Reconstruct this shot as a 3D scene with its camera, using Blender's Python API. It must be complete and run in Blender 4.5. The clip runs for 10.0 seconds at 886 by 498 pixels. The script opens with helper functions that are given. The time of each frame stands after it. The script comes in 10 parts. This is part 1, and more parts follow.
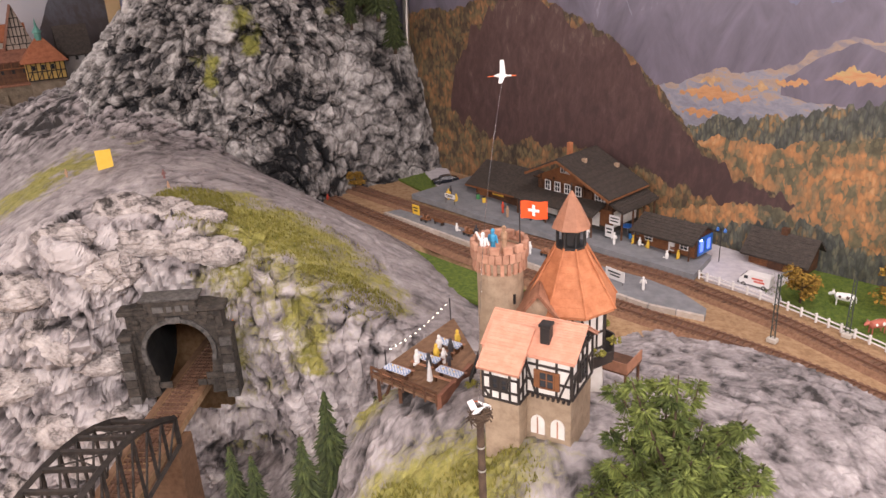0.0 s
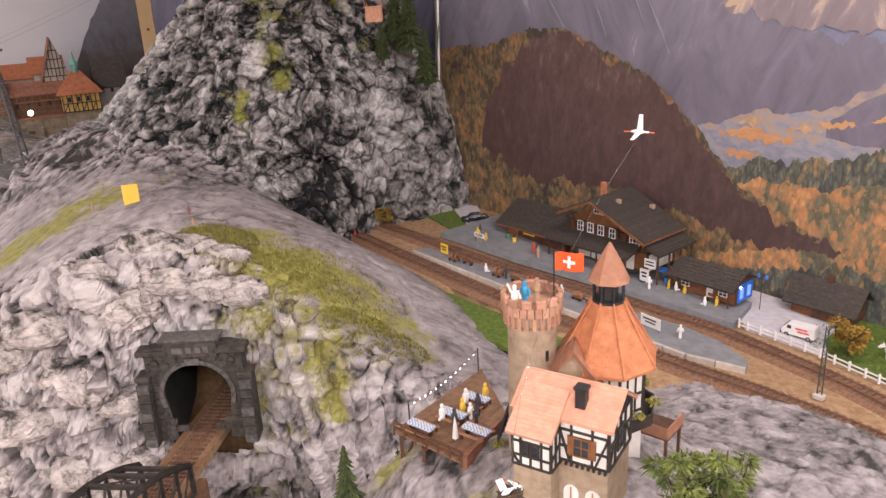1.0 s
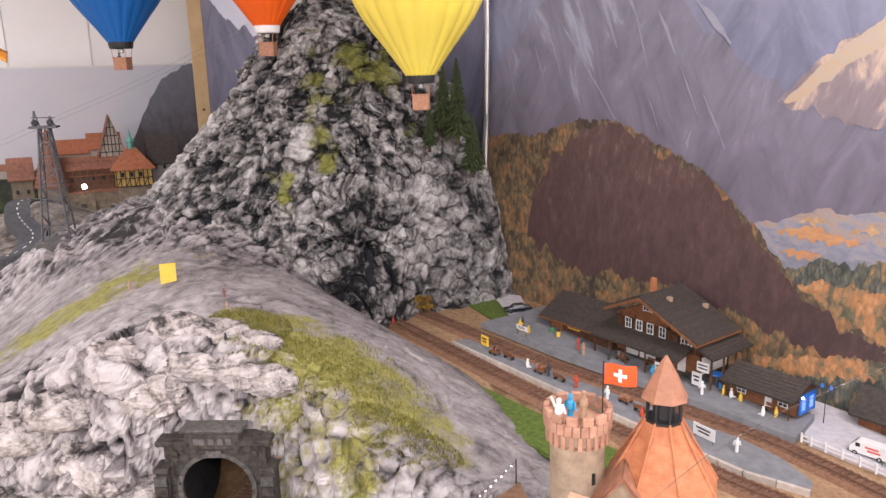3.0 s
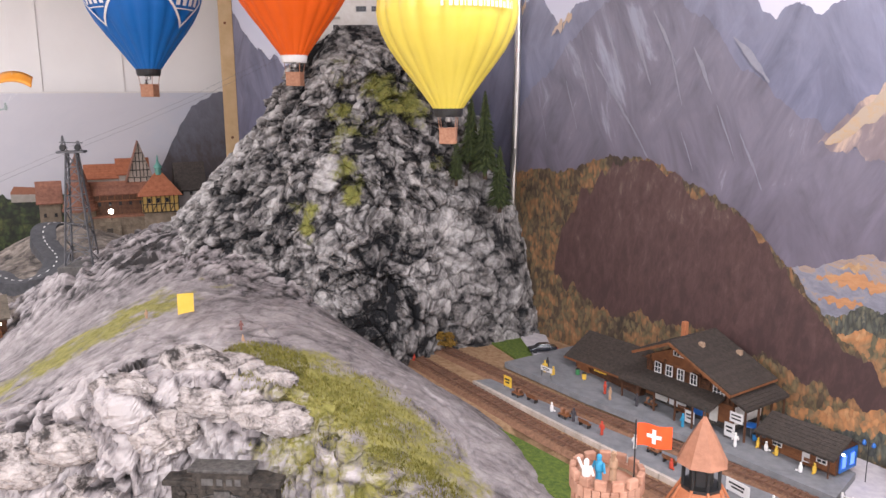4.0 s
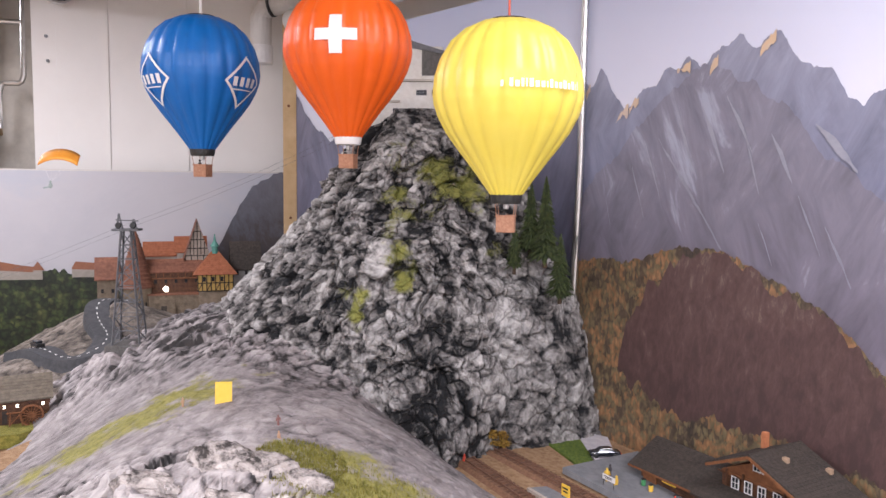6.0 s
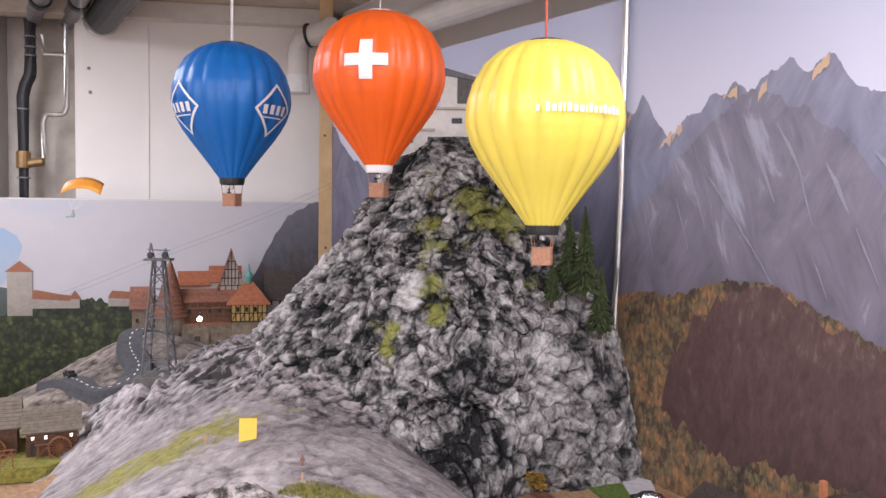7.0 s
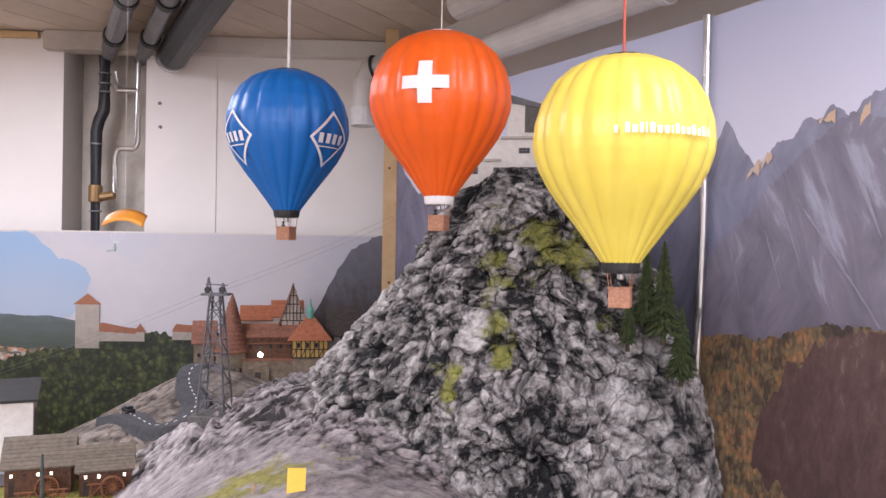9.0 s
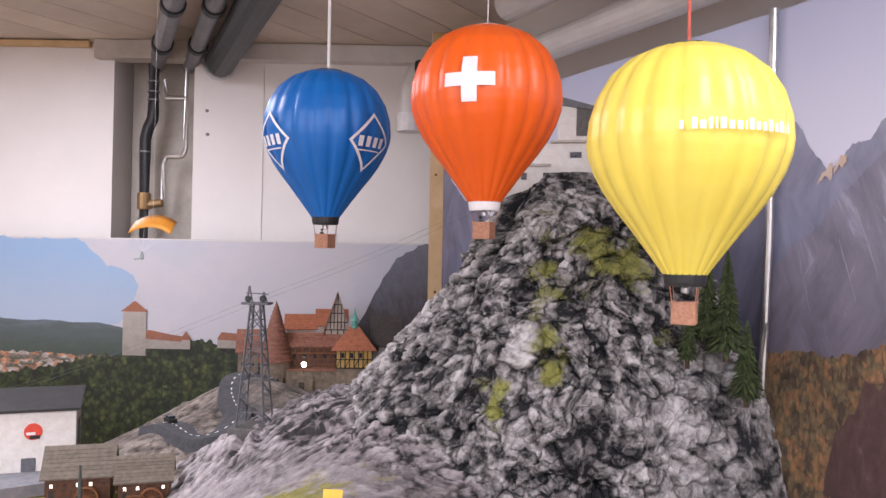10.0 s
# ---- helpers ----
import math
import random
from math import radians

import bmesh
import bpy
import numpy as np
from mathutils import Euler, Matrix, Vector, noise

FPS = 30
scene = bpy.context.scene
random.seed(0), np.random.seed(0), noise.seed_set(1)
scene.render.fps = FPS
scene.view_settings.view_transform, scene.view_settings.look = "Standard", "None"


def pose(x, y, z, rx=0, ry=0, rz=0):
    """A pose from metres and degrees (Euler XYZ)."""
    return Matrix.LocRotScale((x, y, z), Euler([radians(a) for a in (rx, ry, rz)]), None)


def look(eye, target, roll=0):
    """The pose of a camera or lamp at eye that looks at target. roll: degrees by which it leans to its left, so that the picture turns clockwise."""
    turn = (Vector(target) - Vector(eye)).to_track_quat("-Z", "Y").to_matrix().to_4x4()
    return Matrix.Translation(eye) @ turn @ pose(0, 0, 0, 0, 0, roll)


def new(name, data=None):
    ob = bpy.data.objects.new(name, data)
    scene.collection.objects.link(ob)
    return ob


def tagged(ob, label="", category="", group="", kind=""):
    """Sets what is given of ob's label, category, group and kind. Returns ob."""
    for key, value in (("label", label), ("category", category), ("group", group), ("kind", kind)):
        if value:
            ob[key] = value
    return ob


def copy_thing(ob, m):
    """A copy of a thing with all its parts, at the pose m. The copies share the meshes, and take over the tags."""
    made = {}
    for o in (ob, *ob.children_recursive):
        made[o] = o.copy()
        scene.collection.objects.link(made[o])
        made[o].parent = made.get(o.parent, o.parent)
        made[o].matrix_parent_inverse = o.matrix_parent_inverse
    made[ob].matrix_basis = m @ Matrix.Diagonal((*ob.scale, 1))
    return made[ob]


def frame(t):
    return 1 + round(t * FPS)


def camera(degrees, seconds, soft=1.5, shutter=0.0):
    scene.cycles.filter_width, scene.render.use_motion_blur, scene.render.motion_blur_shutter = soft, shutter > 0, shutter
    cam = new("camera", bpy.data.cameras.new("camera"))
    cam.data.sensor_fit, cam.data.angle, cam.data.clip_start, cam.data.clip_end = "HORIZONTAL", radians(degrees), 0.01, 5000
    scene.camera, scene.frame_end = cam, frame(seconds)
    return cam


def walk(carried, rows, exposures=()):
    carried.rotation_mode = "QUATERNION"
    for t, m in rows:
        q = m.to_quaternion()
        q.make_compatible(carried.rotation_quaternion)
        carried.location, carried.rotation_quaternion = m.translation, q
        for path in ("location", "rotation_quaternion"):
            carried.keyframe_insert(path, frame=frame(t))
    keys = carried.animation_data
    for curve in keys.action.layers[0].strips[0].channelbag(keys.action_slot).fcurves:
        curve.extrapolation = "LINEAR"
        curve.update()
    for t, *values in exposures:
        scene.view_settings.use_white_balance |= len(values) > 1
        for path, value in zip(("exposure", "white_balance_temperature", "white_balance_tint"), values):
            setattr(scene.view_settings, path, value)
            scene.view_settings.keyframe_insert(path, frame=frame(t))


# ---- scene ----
cam = camera(60.0, 10.0)
PATH = [
    (0, (0.01, 0.007, 1.706), (0.008, 1.863, 0.96), -3.2),
    (0.5, (0.01, 0.025, 1.708), (-0.028, 1.895, 1.0), -3.1),
    (1, (0.01, 0.042, 1.708), (-0.062, 1.926, 1.042), -2.9),
    (1.5, (0.011, 0.054, 1.709), (-0.093, 1.953, 1.087), -2.8),
    (2, (0.011, 0.065, 1.709), (-0.119, 1.977, 1.138), -2.6),
    (2.5, (0.011, 0.073, 1.709), (-0.142, 2.001, 1.197), -2.1),
    (4, (0.009, 0.116, 1.71), (-0.236, 2.064, 1.331), -0.4),
    (4.5, (0.01, 0.132, 1.711), (-0.274, 2.082, 1.37), 0.1),
    (5, (0.009, 0.149, 1.711), (-0.313, 2.103, 1.433), 0.3),
    (5.5, (0.006, 0.164, 1.712), (-0.35, 2.12, 1.493), 0.5),
    (7, (0.001, 0.225, 1.712), (-0.498, 2.159, 1.62), 0.7),
    (7.5, (-0.002, 0.242, 1.711), (-0.543, 2.167, 1.645), 0.8),
    (8, (-0.007, 0.262, 1.712), (-0.591, 2.175, 1.669), 0.8),
    (8.5, (-0.01, 0.279, 1.712), (-0.636, 2.179, 1.689), 0.8),
    (9, (-0.015, 0.299, 1.713), (-0.685, 2.184, 1.707), 0.9),
    (9.5, (-0.022, 0.326, 1.713), (-0.751, 2.188, 1.718), 0.8),
    (10, (-0.03, 0.352, 1.714), (-0.819, 2.19, 1.727), 1.1),
]
walk(cam, [(t, look(eye, target, roll)) for t, eye, target, roll in PATH],
     exposures=[(0.0, -0.13, 6950, 19), (2.5, 0.12, 6550, 15), (5.0, 0.18, 6180, 14), (10.0, 0.12, 6120, 18)])

# ---------------------------------------------------------------- light
world = bpy.data.worlds.new("room_world")
scene.world = world
world.use_nodes = True
world.node_tree.nodes["Background"].inputs[0].default_value = (0.9, 0.95, 1.0, 1)
world.node_tree.nodes["Background"].inputs[1].default_value = 0.02
scene.view_settings.exposure = 0.0
CEILING = 2.32


def ceiling_lamp(x, y, power, sx, sy, turn):
    data = bpy.data.lights.new("unseen_panel", "AREA")
    data.shape, data.size, data.size_y, data.energy = "RECTANGLE", sx, sy, power
    data.color = (0.97, 0.96, 1.0)
    ob = new("unseen_panel", data)
    ob.matrix_world = pose(x, y, CEILING - 0.045, 0, 0, turn)
    return ob


ceiling_lamp(-0.9, -0.95, 64, 1.3, 0.3, 0)
ceiling_lamp(0.60, -0.85, 46, 1.2, 0.3, 0)
# two added fill lamps, never in view: left wall, then right mural
ceiling_lamp(-1.45, 1.15, 13, 0.25, 0.9, 20)
ceiling_lamp(0.55, 0.55, 9, 0.9, 0.25, -42)


# ---------------------------------------------------------------- materials
def mat(name, a, b=None, rough=0.7, metal=0.0, scale=60.0, detail=6.0, bump=0.0, bump_scale=None, lo=0.35, hi=0.65, emit=None, strength=0.0, island=0.0, coat=0.0):
    """Two colours mixed by a two-scale noise, with fine relief."""
    m = bpy.data.materials.new(name)
    m.use_nodes = True
    n, l = m.node_tree.nodes, m.node_tree.links
    p = n["Principled BSDF"]
    p.inputs["Roughness"].default_value, p.inputs["Metallic"].default_value = rough, metal
    p.inputs["Coat Weight"].default_value = coat
    co = n.new("ShaderNodeTexCoord")
    ns = n.new("ShaderNodeTexNoise")
    ns.inputs["Scale"].default_value, ns.inputs["Detail"].default_value, ns.inputs["Roughness"].default_value = scale, detail, 0.65
    l.new(co.outputs["Object"], ns.inputs["Vector"])
    rp = n.new("ShaderNodeValToRGB")
    rp.color_ramp.elements[0].position, rp.color_ramp.elements[1].position = lo, hi
    rp.color_ramp.elements[0].color, rp.color_ramp.elements[1].color = (*a, 1), (*(b or a), 1)
    l.new(ns.outputs["Fac"], rp.inputs["Fac"])
    col = rp.outputs["Color"]
    if island:
        geo, oi = n.new("ShaderNodeNewGeometry"), n.new("ShaderNodeObjectInfo")
        add = n.new("ShaderNodeMath")
        add.operation = "ADD"
        l.new(geo.outputs["Random Per Island"], add.inputs[0])
        l.new(oi.outputs["Random"], add.inputs[1])
        fr = n.new("ShaderNodeMath")
        fr.operation = "FRACT"
        l.new(add.outputs[0], fr.inputs[0])
        mr = n.new("ShaderNodeMapRange")
        mr.inputs["To Min"].default_value, mr.inputs["To Max"].default_value = 1 - island, 1 + island
        l.new(fr.outputs[0], mr.inputs["Value"])
        hs = n.new("ShaderNodeHueSaturation")
        l.new(mr.outputs[0], hs.inputs["Value"])
        l.new(col, hs.inputs["Color"])
        col = hs.outputs["Color"]
    l.new(col, p.inputs["Base Color"])
    if bump:
        nb = n.new("ShaderNodeTexNoise")
        nb.inputs["Scale"].default_value, nb.inputs["Detail"].default_value = bump_scale or scale * 3, 5
        l.new(co.outputs["Object"], nb.inputs["Vector"])
        bp = n.new("ShaderNodeBump")
        bp.inputs["Strength"].default_value, bp.inputs["Distance"].default_value = bump, 0.003
        l.new(nb.outputs["Fac"], bp.inputs["Height"])
        l.new(bp.outputs[0], p.inputs["Normal"])
    if emit:
        p.inputs["Emission Color"].default_value, p.inputs["Emission Strength"].default_value = (*emit, 1), strength
    return m


def ramp(n, stops):
    rp = n.new("ShaderNodeValToRGB")
    el = rp.color_ramp.elements
    while len(el) < len(stops):
        el.new(0.5)
    for e, (pos, c) in zip(el, stops):
        e.position, e.color = pos, (*c, 1)
    return rp


def rock_mat(name, dark, mid, light, moss_a=(0.13, 0.13, 0.022), moss_b=(0.33, 0.29, 0.085), scale=1.0, streak=1.0, split=(0.36, 0.5, 0.66), brush=0.2):
    """Painted plaster rock: black wash, grey body, dry-brushed white; static grass where the 'moss' attribute says."""
    m = bpy.data.materials.new(name)
    m.use_nodes = True
    n, l = m.node_tree.nodes, m.node_tree.links
    p = n["Principled BSDF"]
    p.inputs["Roughness"].default_value = 0.85
    co = n.new("ShaderNodeTexCoord")
    mp = n.new("ShaderNodeMapping")
    mp.inputs["Rotation"].default_value = (0.5, 0.7, 0.3)
    mp.inputs["Scale"].default_value = (1.0, 1.0, streak)
    l.new(co.outputs["Object"], mp.inputs["Vector"])
    a = n.new("ShaderNodeTexNoise")
    a.inputs["Scale"].default_value, a.inputs["Detail"].default_value, a.inputs["Roughness"].default_value, a.inputs["Distortion"].default_value = 17 * scale, 6, 0.6, 1.6
    l.new(mp.outputs[0], a.inputs["Vector"])
    b = n.new("ShaderNodeTexNoise")
    b.inputs["Scale"].default_value, b.inputs["Detail"].default_value, b.inputs["Roughness"].default_value, b.inputs["Distortion"].default_value = 75 * scale, 6, 0.62, 2.2
    l.new(mp.outputs[0], b.inputs["Vector"])
    big = n.new("ShaderNodeTexNoise")
    big.inputs["Scale"].default_value, big.inputs["Detail"].default_value = 5 * scale, 3
    l.new(co.outputs["Object"], big.inputs["Vector"])
    mx = n.new("ShaderNodeMath")
    mx.operation = "MULTIPLY_ADD"
    l.new(b.outputs["Fac"], mx.inputs[0])
    mx.inputs[1].default_value = 0.34
    l.new(a.outputs["Fac"], mx.inputs[2])
    mz = n.new("ShaderNodeMath")
    mz.operation = "MULTIPLY_ADD"
    l.new(big.outputs["Fac"], mz.inputs[0])
    mz.inputs[1].default_value = 0.45
    l.new(mx.outputs[0], mz.inputs[2])
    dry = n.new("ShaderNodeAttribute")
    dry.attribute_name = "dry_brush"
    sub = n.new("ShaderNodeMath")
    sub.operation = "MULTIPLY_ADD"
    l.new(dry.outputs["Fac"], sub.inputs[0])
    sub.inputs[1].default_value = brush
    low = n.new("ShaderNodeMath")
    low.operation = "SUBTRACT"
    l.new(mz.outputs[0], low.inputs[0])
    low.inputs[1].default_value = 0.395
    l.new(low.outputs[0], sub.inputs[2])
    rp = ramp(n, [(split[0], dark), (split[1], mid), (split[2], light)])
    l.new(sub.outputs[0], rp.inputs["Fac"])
    at = n.new("ShaderNodeAttribute")
    at.attribute_name = "moss"
    gn = n.new("ShaderNodeTexNoise")
    gn.inputs["Scale"].default_value, gn.inputs["Detail"].default_value, gn.inputs["Roughness"].default_value = 60, 8, 0.75
    l.new(co.outputs["Object"], gn.inputs["Vector"])
    gr = ramp(n, [(0.35, moss_a), (0.62, moss_b)])
    l.new(gn.outputs["Fac"], gr.inputs["Fac"])
    ad = n.new("ShaderNodeMath")
    ad.operation = "ADD"
    l.new(at.outputs["Fac"], ad.inputs[0])
    l.new(b.outputs["Fac"], ad.inputs[1])
    ms = n.new("ShaderNodeMapRange")
    ms.inputs["From Min"].default_value, ms.inputs["From Max"].default_value = 0.88, 1.26
    l.new(ad.outputs[0], ms.inputs["Value"])
    mix = n.new("ShaderNodeMix")
    mix.data_type = "RGBA"
    l.new(ms.outputs[0], mix.inputs["Factor"])
    l.new(rp.outputs["Color"], mix.inputs[6])
    l.new(gr.outputs["Color"], mix.inputs[7])
    l.new(mix.outputs[2], p.inputs["Base Color"])
    bp = n.new("ShaderNodeBump")
    bp.inputs["Strength"].default_value, bp.inputs["Distance"].default_value = 0.7, 0.003
    l.new(mx.outputs[0], bp.inputs["Height"])
    l.new(bp.outputs[0], p.inputs["Normal"])
    return m


M = {}
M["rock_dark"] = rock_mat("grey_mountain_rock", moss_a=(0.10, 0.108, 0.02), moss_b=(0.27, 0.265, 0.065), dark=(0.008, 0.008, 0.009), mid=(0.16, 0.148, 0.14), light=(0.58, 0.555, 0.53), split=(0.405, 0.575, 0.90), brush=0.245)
M["rock_light"] = rock_mat("pale_hill_rock", (0.035, 0.031, 0.030), (0.275, 0.245, 0.242), (0.55, 0.505, 0.49), moss_a=(0.15, 0.145, 0.025), moss_b=(0.34, 0.31, 0.09), split=(0.20, 0.50, 0.88), brush=0.32)
M["rock_pale"] = rock_mat("whitewashed_boulder_rock", (0.045, 0.038, 0.034), (0.40, 0.355, 0.33), (0.70, 0.64, 0.60), scale=1.5, split=(0.36, 0.52, 0.80))
M["rock_road"] = rock_mat("dark_grey_hillside_rock", (0.03, 0.024, 0.02), (0.155, 0.128, 0.105), (0.38, 0.325, 0.275), split=(0.30, 0.52, 0.82), brush=0.26)
M["white_wall"] = mat("white_wall_paint", (0.80, 0.76, 0.72), (0.85, 0.81, 0.77), 0.8, scale=3, bump=0.05, bump_scale=80)
M["concrete"] = mat("bare_concrete", (0.42, 0.38, 0.33), (0.58, 0.53, 0.46), 0.9, scale=9, bump=0.2, bump_scale=60)
M["floor"] = mat("grey_floor", (0.16, 0.16, 0.16), (0.22, 0.21, 0.20), 0.7, scale=6)
M["ceiling"] = mat("ceiling_boards", (0.60, 0.50, 0.40), (0.70, 0.60, 0.49), 0.6, scale=6, island=0.1)
M["pine"] = mat("raw_pine_post", (0.55, 0.36, 0.17), (0.68, 0.48, 0.26), 0.65, scale=14)
M["pipe_white"] = mat("white_pipe_lagging", (0.62, 0.59, 0.55), (0.70, 0.67, 0.63), 0.5, scale=12)
M["pipe_black"] = mat("black_pipe_foam", (0.015, 0.015, 0.017), (0.03, 0.03, 0.032), 0.5, scale=40)
M["pipe_grey"] = mat("grey_plastic_pipe", (0.16, 0.16, 0.17), (0.22, 0.22, 0.23), 0.45, scale=20)
M["steel"] = mat("bare_steel", (0.55, 0.54, 0.52), (0.65, 0.64, 0.62), 0.3, metal=1.0, scale=40)
M["brass"] = mat("brass_valve", (0.30, 0.19, 0.09), (0.40, 0.26, 0.12), 0.5, metal=0.7, scale=40)
M["timber"] = mat("plywood_frame", (0.42, 0.30, 0.17), (0.52, 0.38, 0.23), 0.7, scale=8)
M["ground"] = mat("sandy_ballast_ground", (0.26, 0.15, 0.075), (0.42, 0.27, 0.15), 0.95, scale=120, bump=0.5, bump_scale=420)
M["ballast"] = mat("rusty_ballast", (0.17, 0.085, 0.048), (0.28, 0.15, 0.088), 0.95, scale=260, bump=0.7, bump_scale=500)
M["sleeper"] = mat("brown_sleepers", (0.13, 0.066, 0.04), (0.20, 0.105, 0.064), 0.85, scale=300, island=0.2)
M["rail"] = mat("rusty_rail", (0.17, 0.085, 0.055), (0.25, 0.135, 0.09), 0.6, metal=0.2, scale=200)
M["tarmac"] = mat("grey_platform", (0.17, 0.175, 0.185), (0.24, 0.24, 0.25), 0.85, scale=60, bump=0.15, bump_scale=500)
M["kerb"] = mat("pale_platform_kerb", (0.42, 0.36, 0.30), (0.55, 0.48, 0.42), 0.85, scale=100, island=0.12)
M["forecourt"] = mat("pale_gravel_forecourt", (0.46, 0.43, 0.46), (0.58, 0.55, 0.56), 0.9, scale=80, bump=0.2, bump_scale=500)
M["grass"] = mat("green_static_grass", (0.06, 0.11, 0.015), (0.16, 0.22, 0.03), 0.95, scale=180, bump=0.9, bump_scale=700)
M["grass_dry"] = mat("olive_static_grass", (0.15, 0.15, 0.02), (0.32, 0.28, 0.06), 0.95, scale=160, bump=0.9, bump_scale=700, island=0.25)
M["wood_dark"] = mat("dark_chalet_boards", (0.055, 0.022, 0.01), (0.13, 0.055, 0.025), 0.7, scale=120)
M["wood_warm"] = mat("warm_chalet_boards", (0.15, 0.055, 0.02), (0.24, 0.095, 0.035), 0.7, scale=120)
M["roof_dark"] = mat("dark_shingle", (0.034, 0.026, 0.021), (0.066, 0.052, 0.042), 0.75, scale=190, bump=0.4, bump_scale=420, island=0.09)
M["white"] = mat("white_plastic", (0.72, 0.70, 0.68), (0.80, 0.78, 0.76), 0.5, scale=60)
M["dark"] = mat("black_plastic", (0.012, 0.012, 0.013), (0.025, 0.024, 0.023), 0.5, scale=60)
M["deck"] = mat("brown_deck_boards", (0.16, 0.085, 0.045), (0.25, 0.14, 0.08), 0.75, scale=160, island=0.15)
M["tile"] = mat("salmon_roof_tiles", (0.58, 0.265, 0.17), (0.66, 0.335, 0.23), 0.75, scale=160, bump=0.15, island=0.04)
M["tile_or"] = mat("orange_roof_tiles", (0.40, 0.135, 0.055), (0.54, 0.21, 0.095), 0.75, scale=130, bump=0.15, island=0.06)
M["tile_br"] = mat("brown_roof_tiles", (0.16, 0.065, 0.04), (0.26, 0.11, 0.065), 0.75, scale=130, bump=0.15, island=0.14)
M["stone"] = mat("beige_tower_stone", (0.27, 0.195, 0.13), (0.40, 0.30, 0.205), 0.85, scale=110, bump=0.3, bump_scale=300)
M["brick"] = mat("pink_battlement_stone", (0.36, 0.175, 0.11), (0.50, 0.28, 0.19), 0.8, scale=90, bump=0.2, island=0.15)
M["plaster"] = mat("white_infill_plaster", (0.66, 0.62, 0.56), (0.76, 0.73, 0.68), 0.85, scale=90)
M["beam"] = mat("black_timber_frame", (0.018, 0.014, 0.012), (0.04, 0.03, 0.025), 0.7, scale=100)
M["portal"] = mat("dark_portal_masonry", (0.022, 0.019, 0.016), (0.075, 0.062, 0.050), 0.85, scale=150, bump=0.5, bump_scale=300, island=0.15)
M["portal_ring"] = mat("grey_arch_stone", (0.05, 0.046, 0.042), (0.13, 0.12, 0.11), 0.85, scale=160, bump=0.4, bump_scale=400, island=0.15)
M["iron"] = mat("weathered_bridge_iron", (0.025, 0.022, 0.02), (0.06, 0.05, 0.043), 0.55, metal=0.3, scale=120)
M["grey_iron"] = mat("grey_lattice_iron", (0.10, 0.10, 0.105), (0.16, 0.16, 0.17), 0.55, metal=0.2, scale=120)
M["red_flag"] = mat("red_flag_cloth", (0.78, 0.075, 0.010), (0.84, 0.10, 0.016), 0.6, scale=50)
M["yellow"] = mat("yellow_card", (0.80, 0.48, 0.04), (0.86, 0.56, 0.07), 0.6, scale=30)
M["blue"] = mat("blue_plastic", (0.02, 0.12, 0.42), (0.03, 0.16, 0.5), 0.4, scale=60)
M["bal_blue"] = mat("blue_balloon", (0.003, 0.125, 0.44), (0.004, 0.14, 0.48), 0.40, scale=20, bump=0.04, bump_scale=60)
M["bal_red"] = mat("orange_red_balloon", (0.82, 0.115, 0.006), (0.86, 0.13, 0.009), 0.38, scale=20, bump=0.04, bump_scale=60)
M["bal_yel"] = mat("yellow_balloon", (0.88, 0.71, 0.10), (0.90, 0.74, 0.13), 0.36, scale=20, bump=0.04, bump_scale=60)
M["basket"] = mat("brown_wicker", (0.30, 0.13, 0.07), (0.42, 0.21, 0.12), 0.6, scale=300, bump=0.4, bump_scale=400)
M["leaf"] = mat("green_foam_foliage", (0.02, 0.055, 0.006), (0.075, 0.14, 0.015), 0.9, scale=90, island=0.35)
M["fir"] = mat("dark_fir_needles", (0.018, 0.030, 0.010), (0.062, 0.080, 0.020), 0.9, scale=200, island=0.35)
M["autumn"] = mat("ochre_foliage", (0.16, 0.085, 0.012), (0.34, 0.20, 0.03), 0.9, scale=120, island=0.35)
M["bark"] = mat("brown_bark", (0.05, 0.03, 0.02), (0.10, 0.065, 0.04), 0.9, scale=200)


# ---------------------------------------------------------------- mesh helpers
def mesh_of(name, bm, material, smooth=False):
    me = bpy.data.meshes.new(name)
    bm.to_mesh(me)
    bm.free()
    for m in (material if isinstance(material, (list, tuple)) else [material]):
        me.materials.append(m)
    if smooth:
        me.polygons.foreach_set("use_smooth", [True] * len(me.polygons))
    return me


def part(name, bm, material, parent=None, label="", smooth=False):
    ob = new(name, mesh_of(name, bm, material, smooth) if isinstance(bm, bmesh.types.BMesh) else bm)
    if parent:
        ob.parent = parent
    if label:
        ob["label"] = label
    return ob


def thing(name, m, label, category, group="", kind=""):
    ob = new(name)
    ob.empty_display_size = 0.01
    ob.matrix_world = m
    return tagged(ob, label, category, group, kind)


def B():
    return bmesh.new()


def box(bm, x0, x1, y0, y1, z0, z1, m=None, bevel=0.0):
    """A box between limits, bevelled where asked, moved by m."""
    r = bmesh.ops.create_cube(bm, size=1.0)
    vs = r["verts"]
    for v in vs:
        v.co = Vector((x0 + (v.co.x + 0.5) * (x1 - x0), y0 + (v.co.y + 0.5) * (y1 - y0), z0 + (v.co.z + 0.5) * (z1 - z0)))
    if bevel:
        es = list({e for v in vs for e in v.link_edges})
        r = bmesh.ops.bevel(bm, geom=es, offset=bevel, segments=1, affect="EDGES", profile=0.5)
        vs = list({v for f in r["faces"] for v in f.verts} | {v for v in vs if v.is_valid})
    if m:
        bmesh.ops.transform(bm, matrix=m, verts=vs)
    return bm


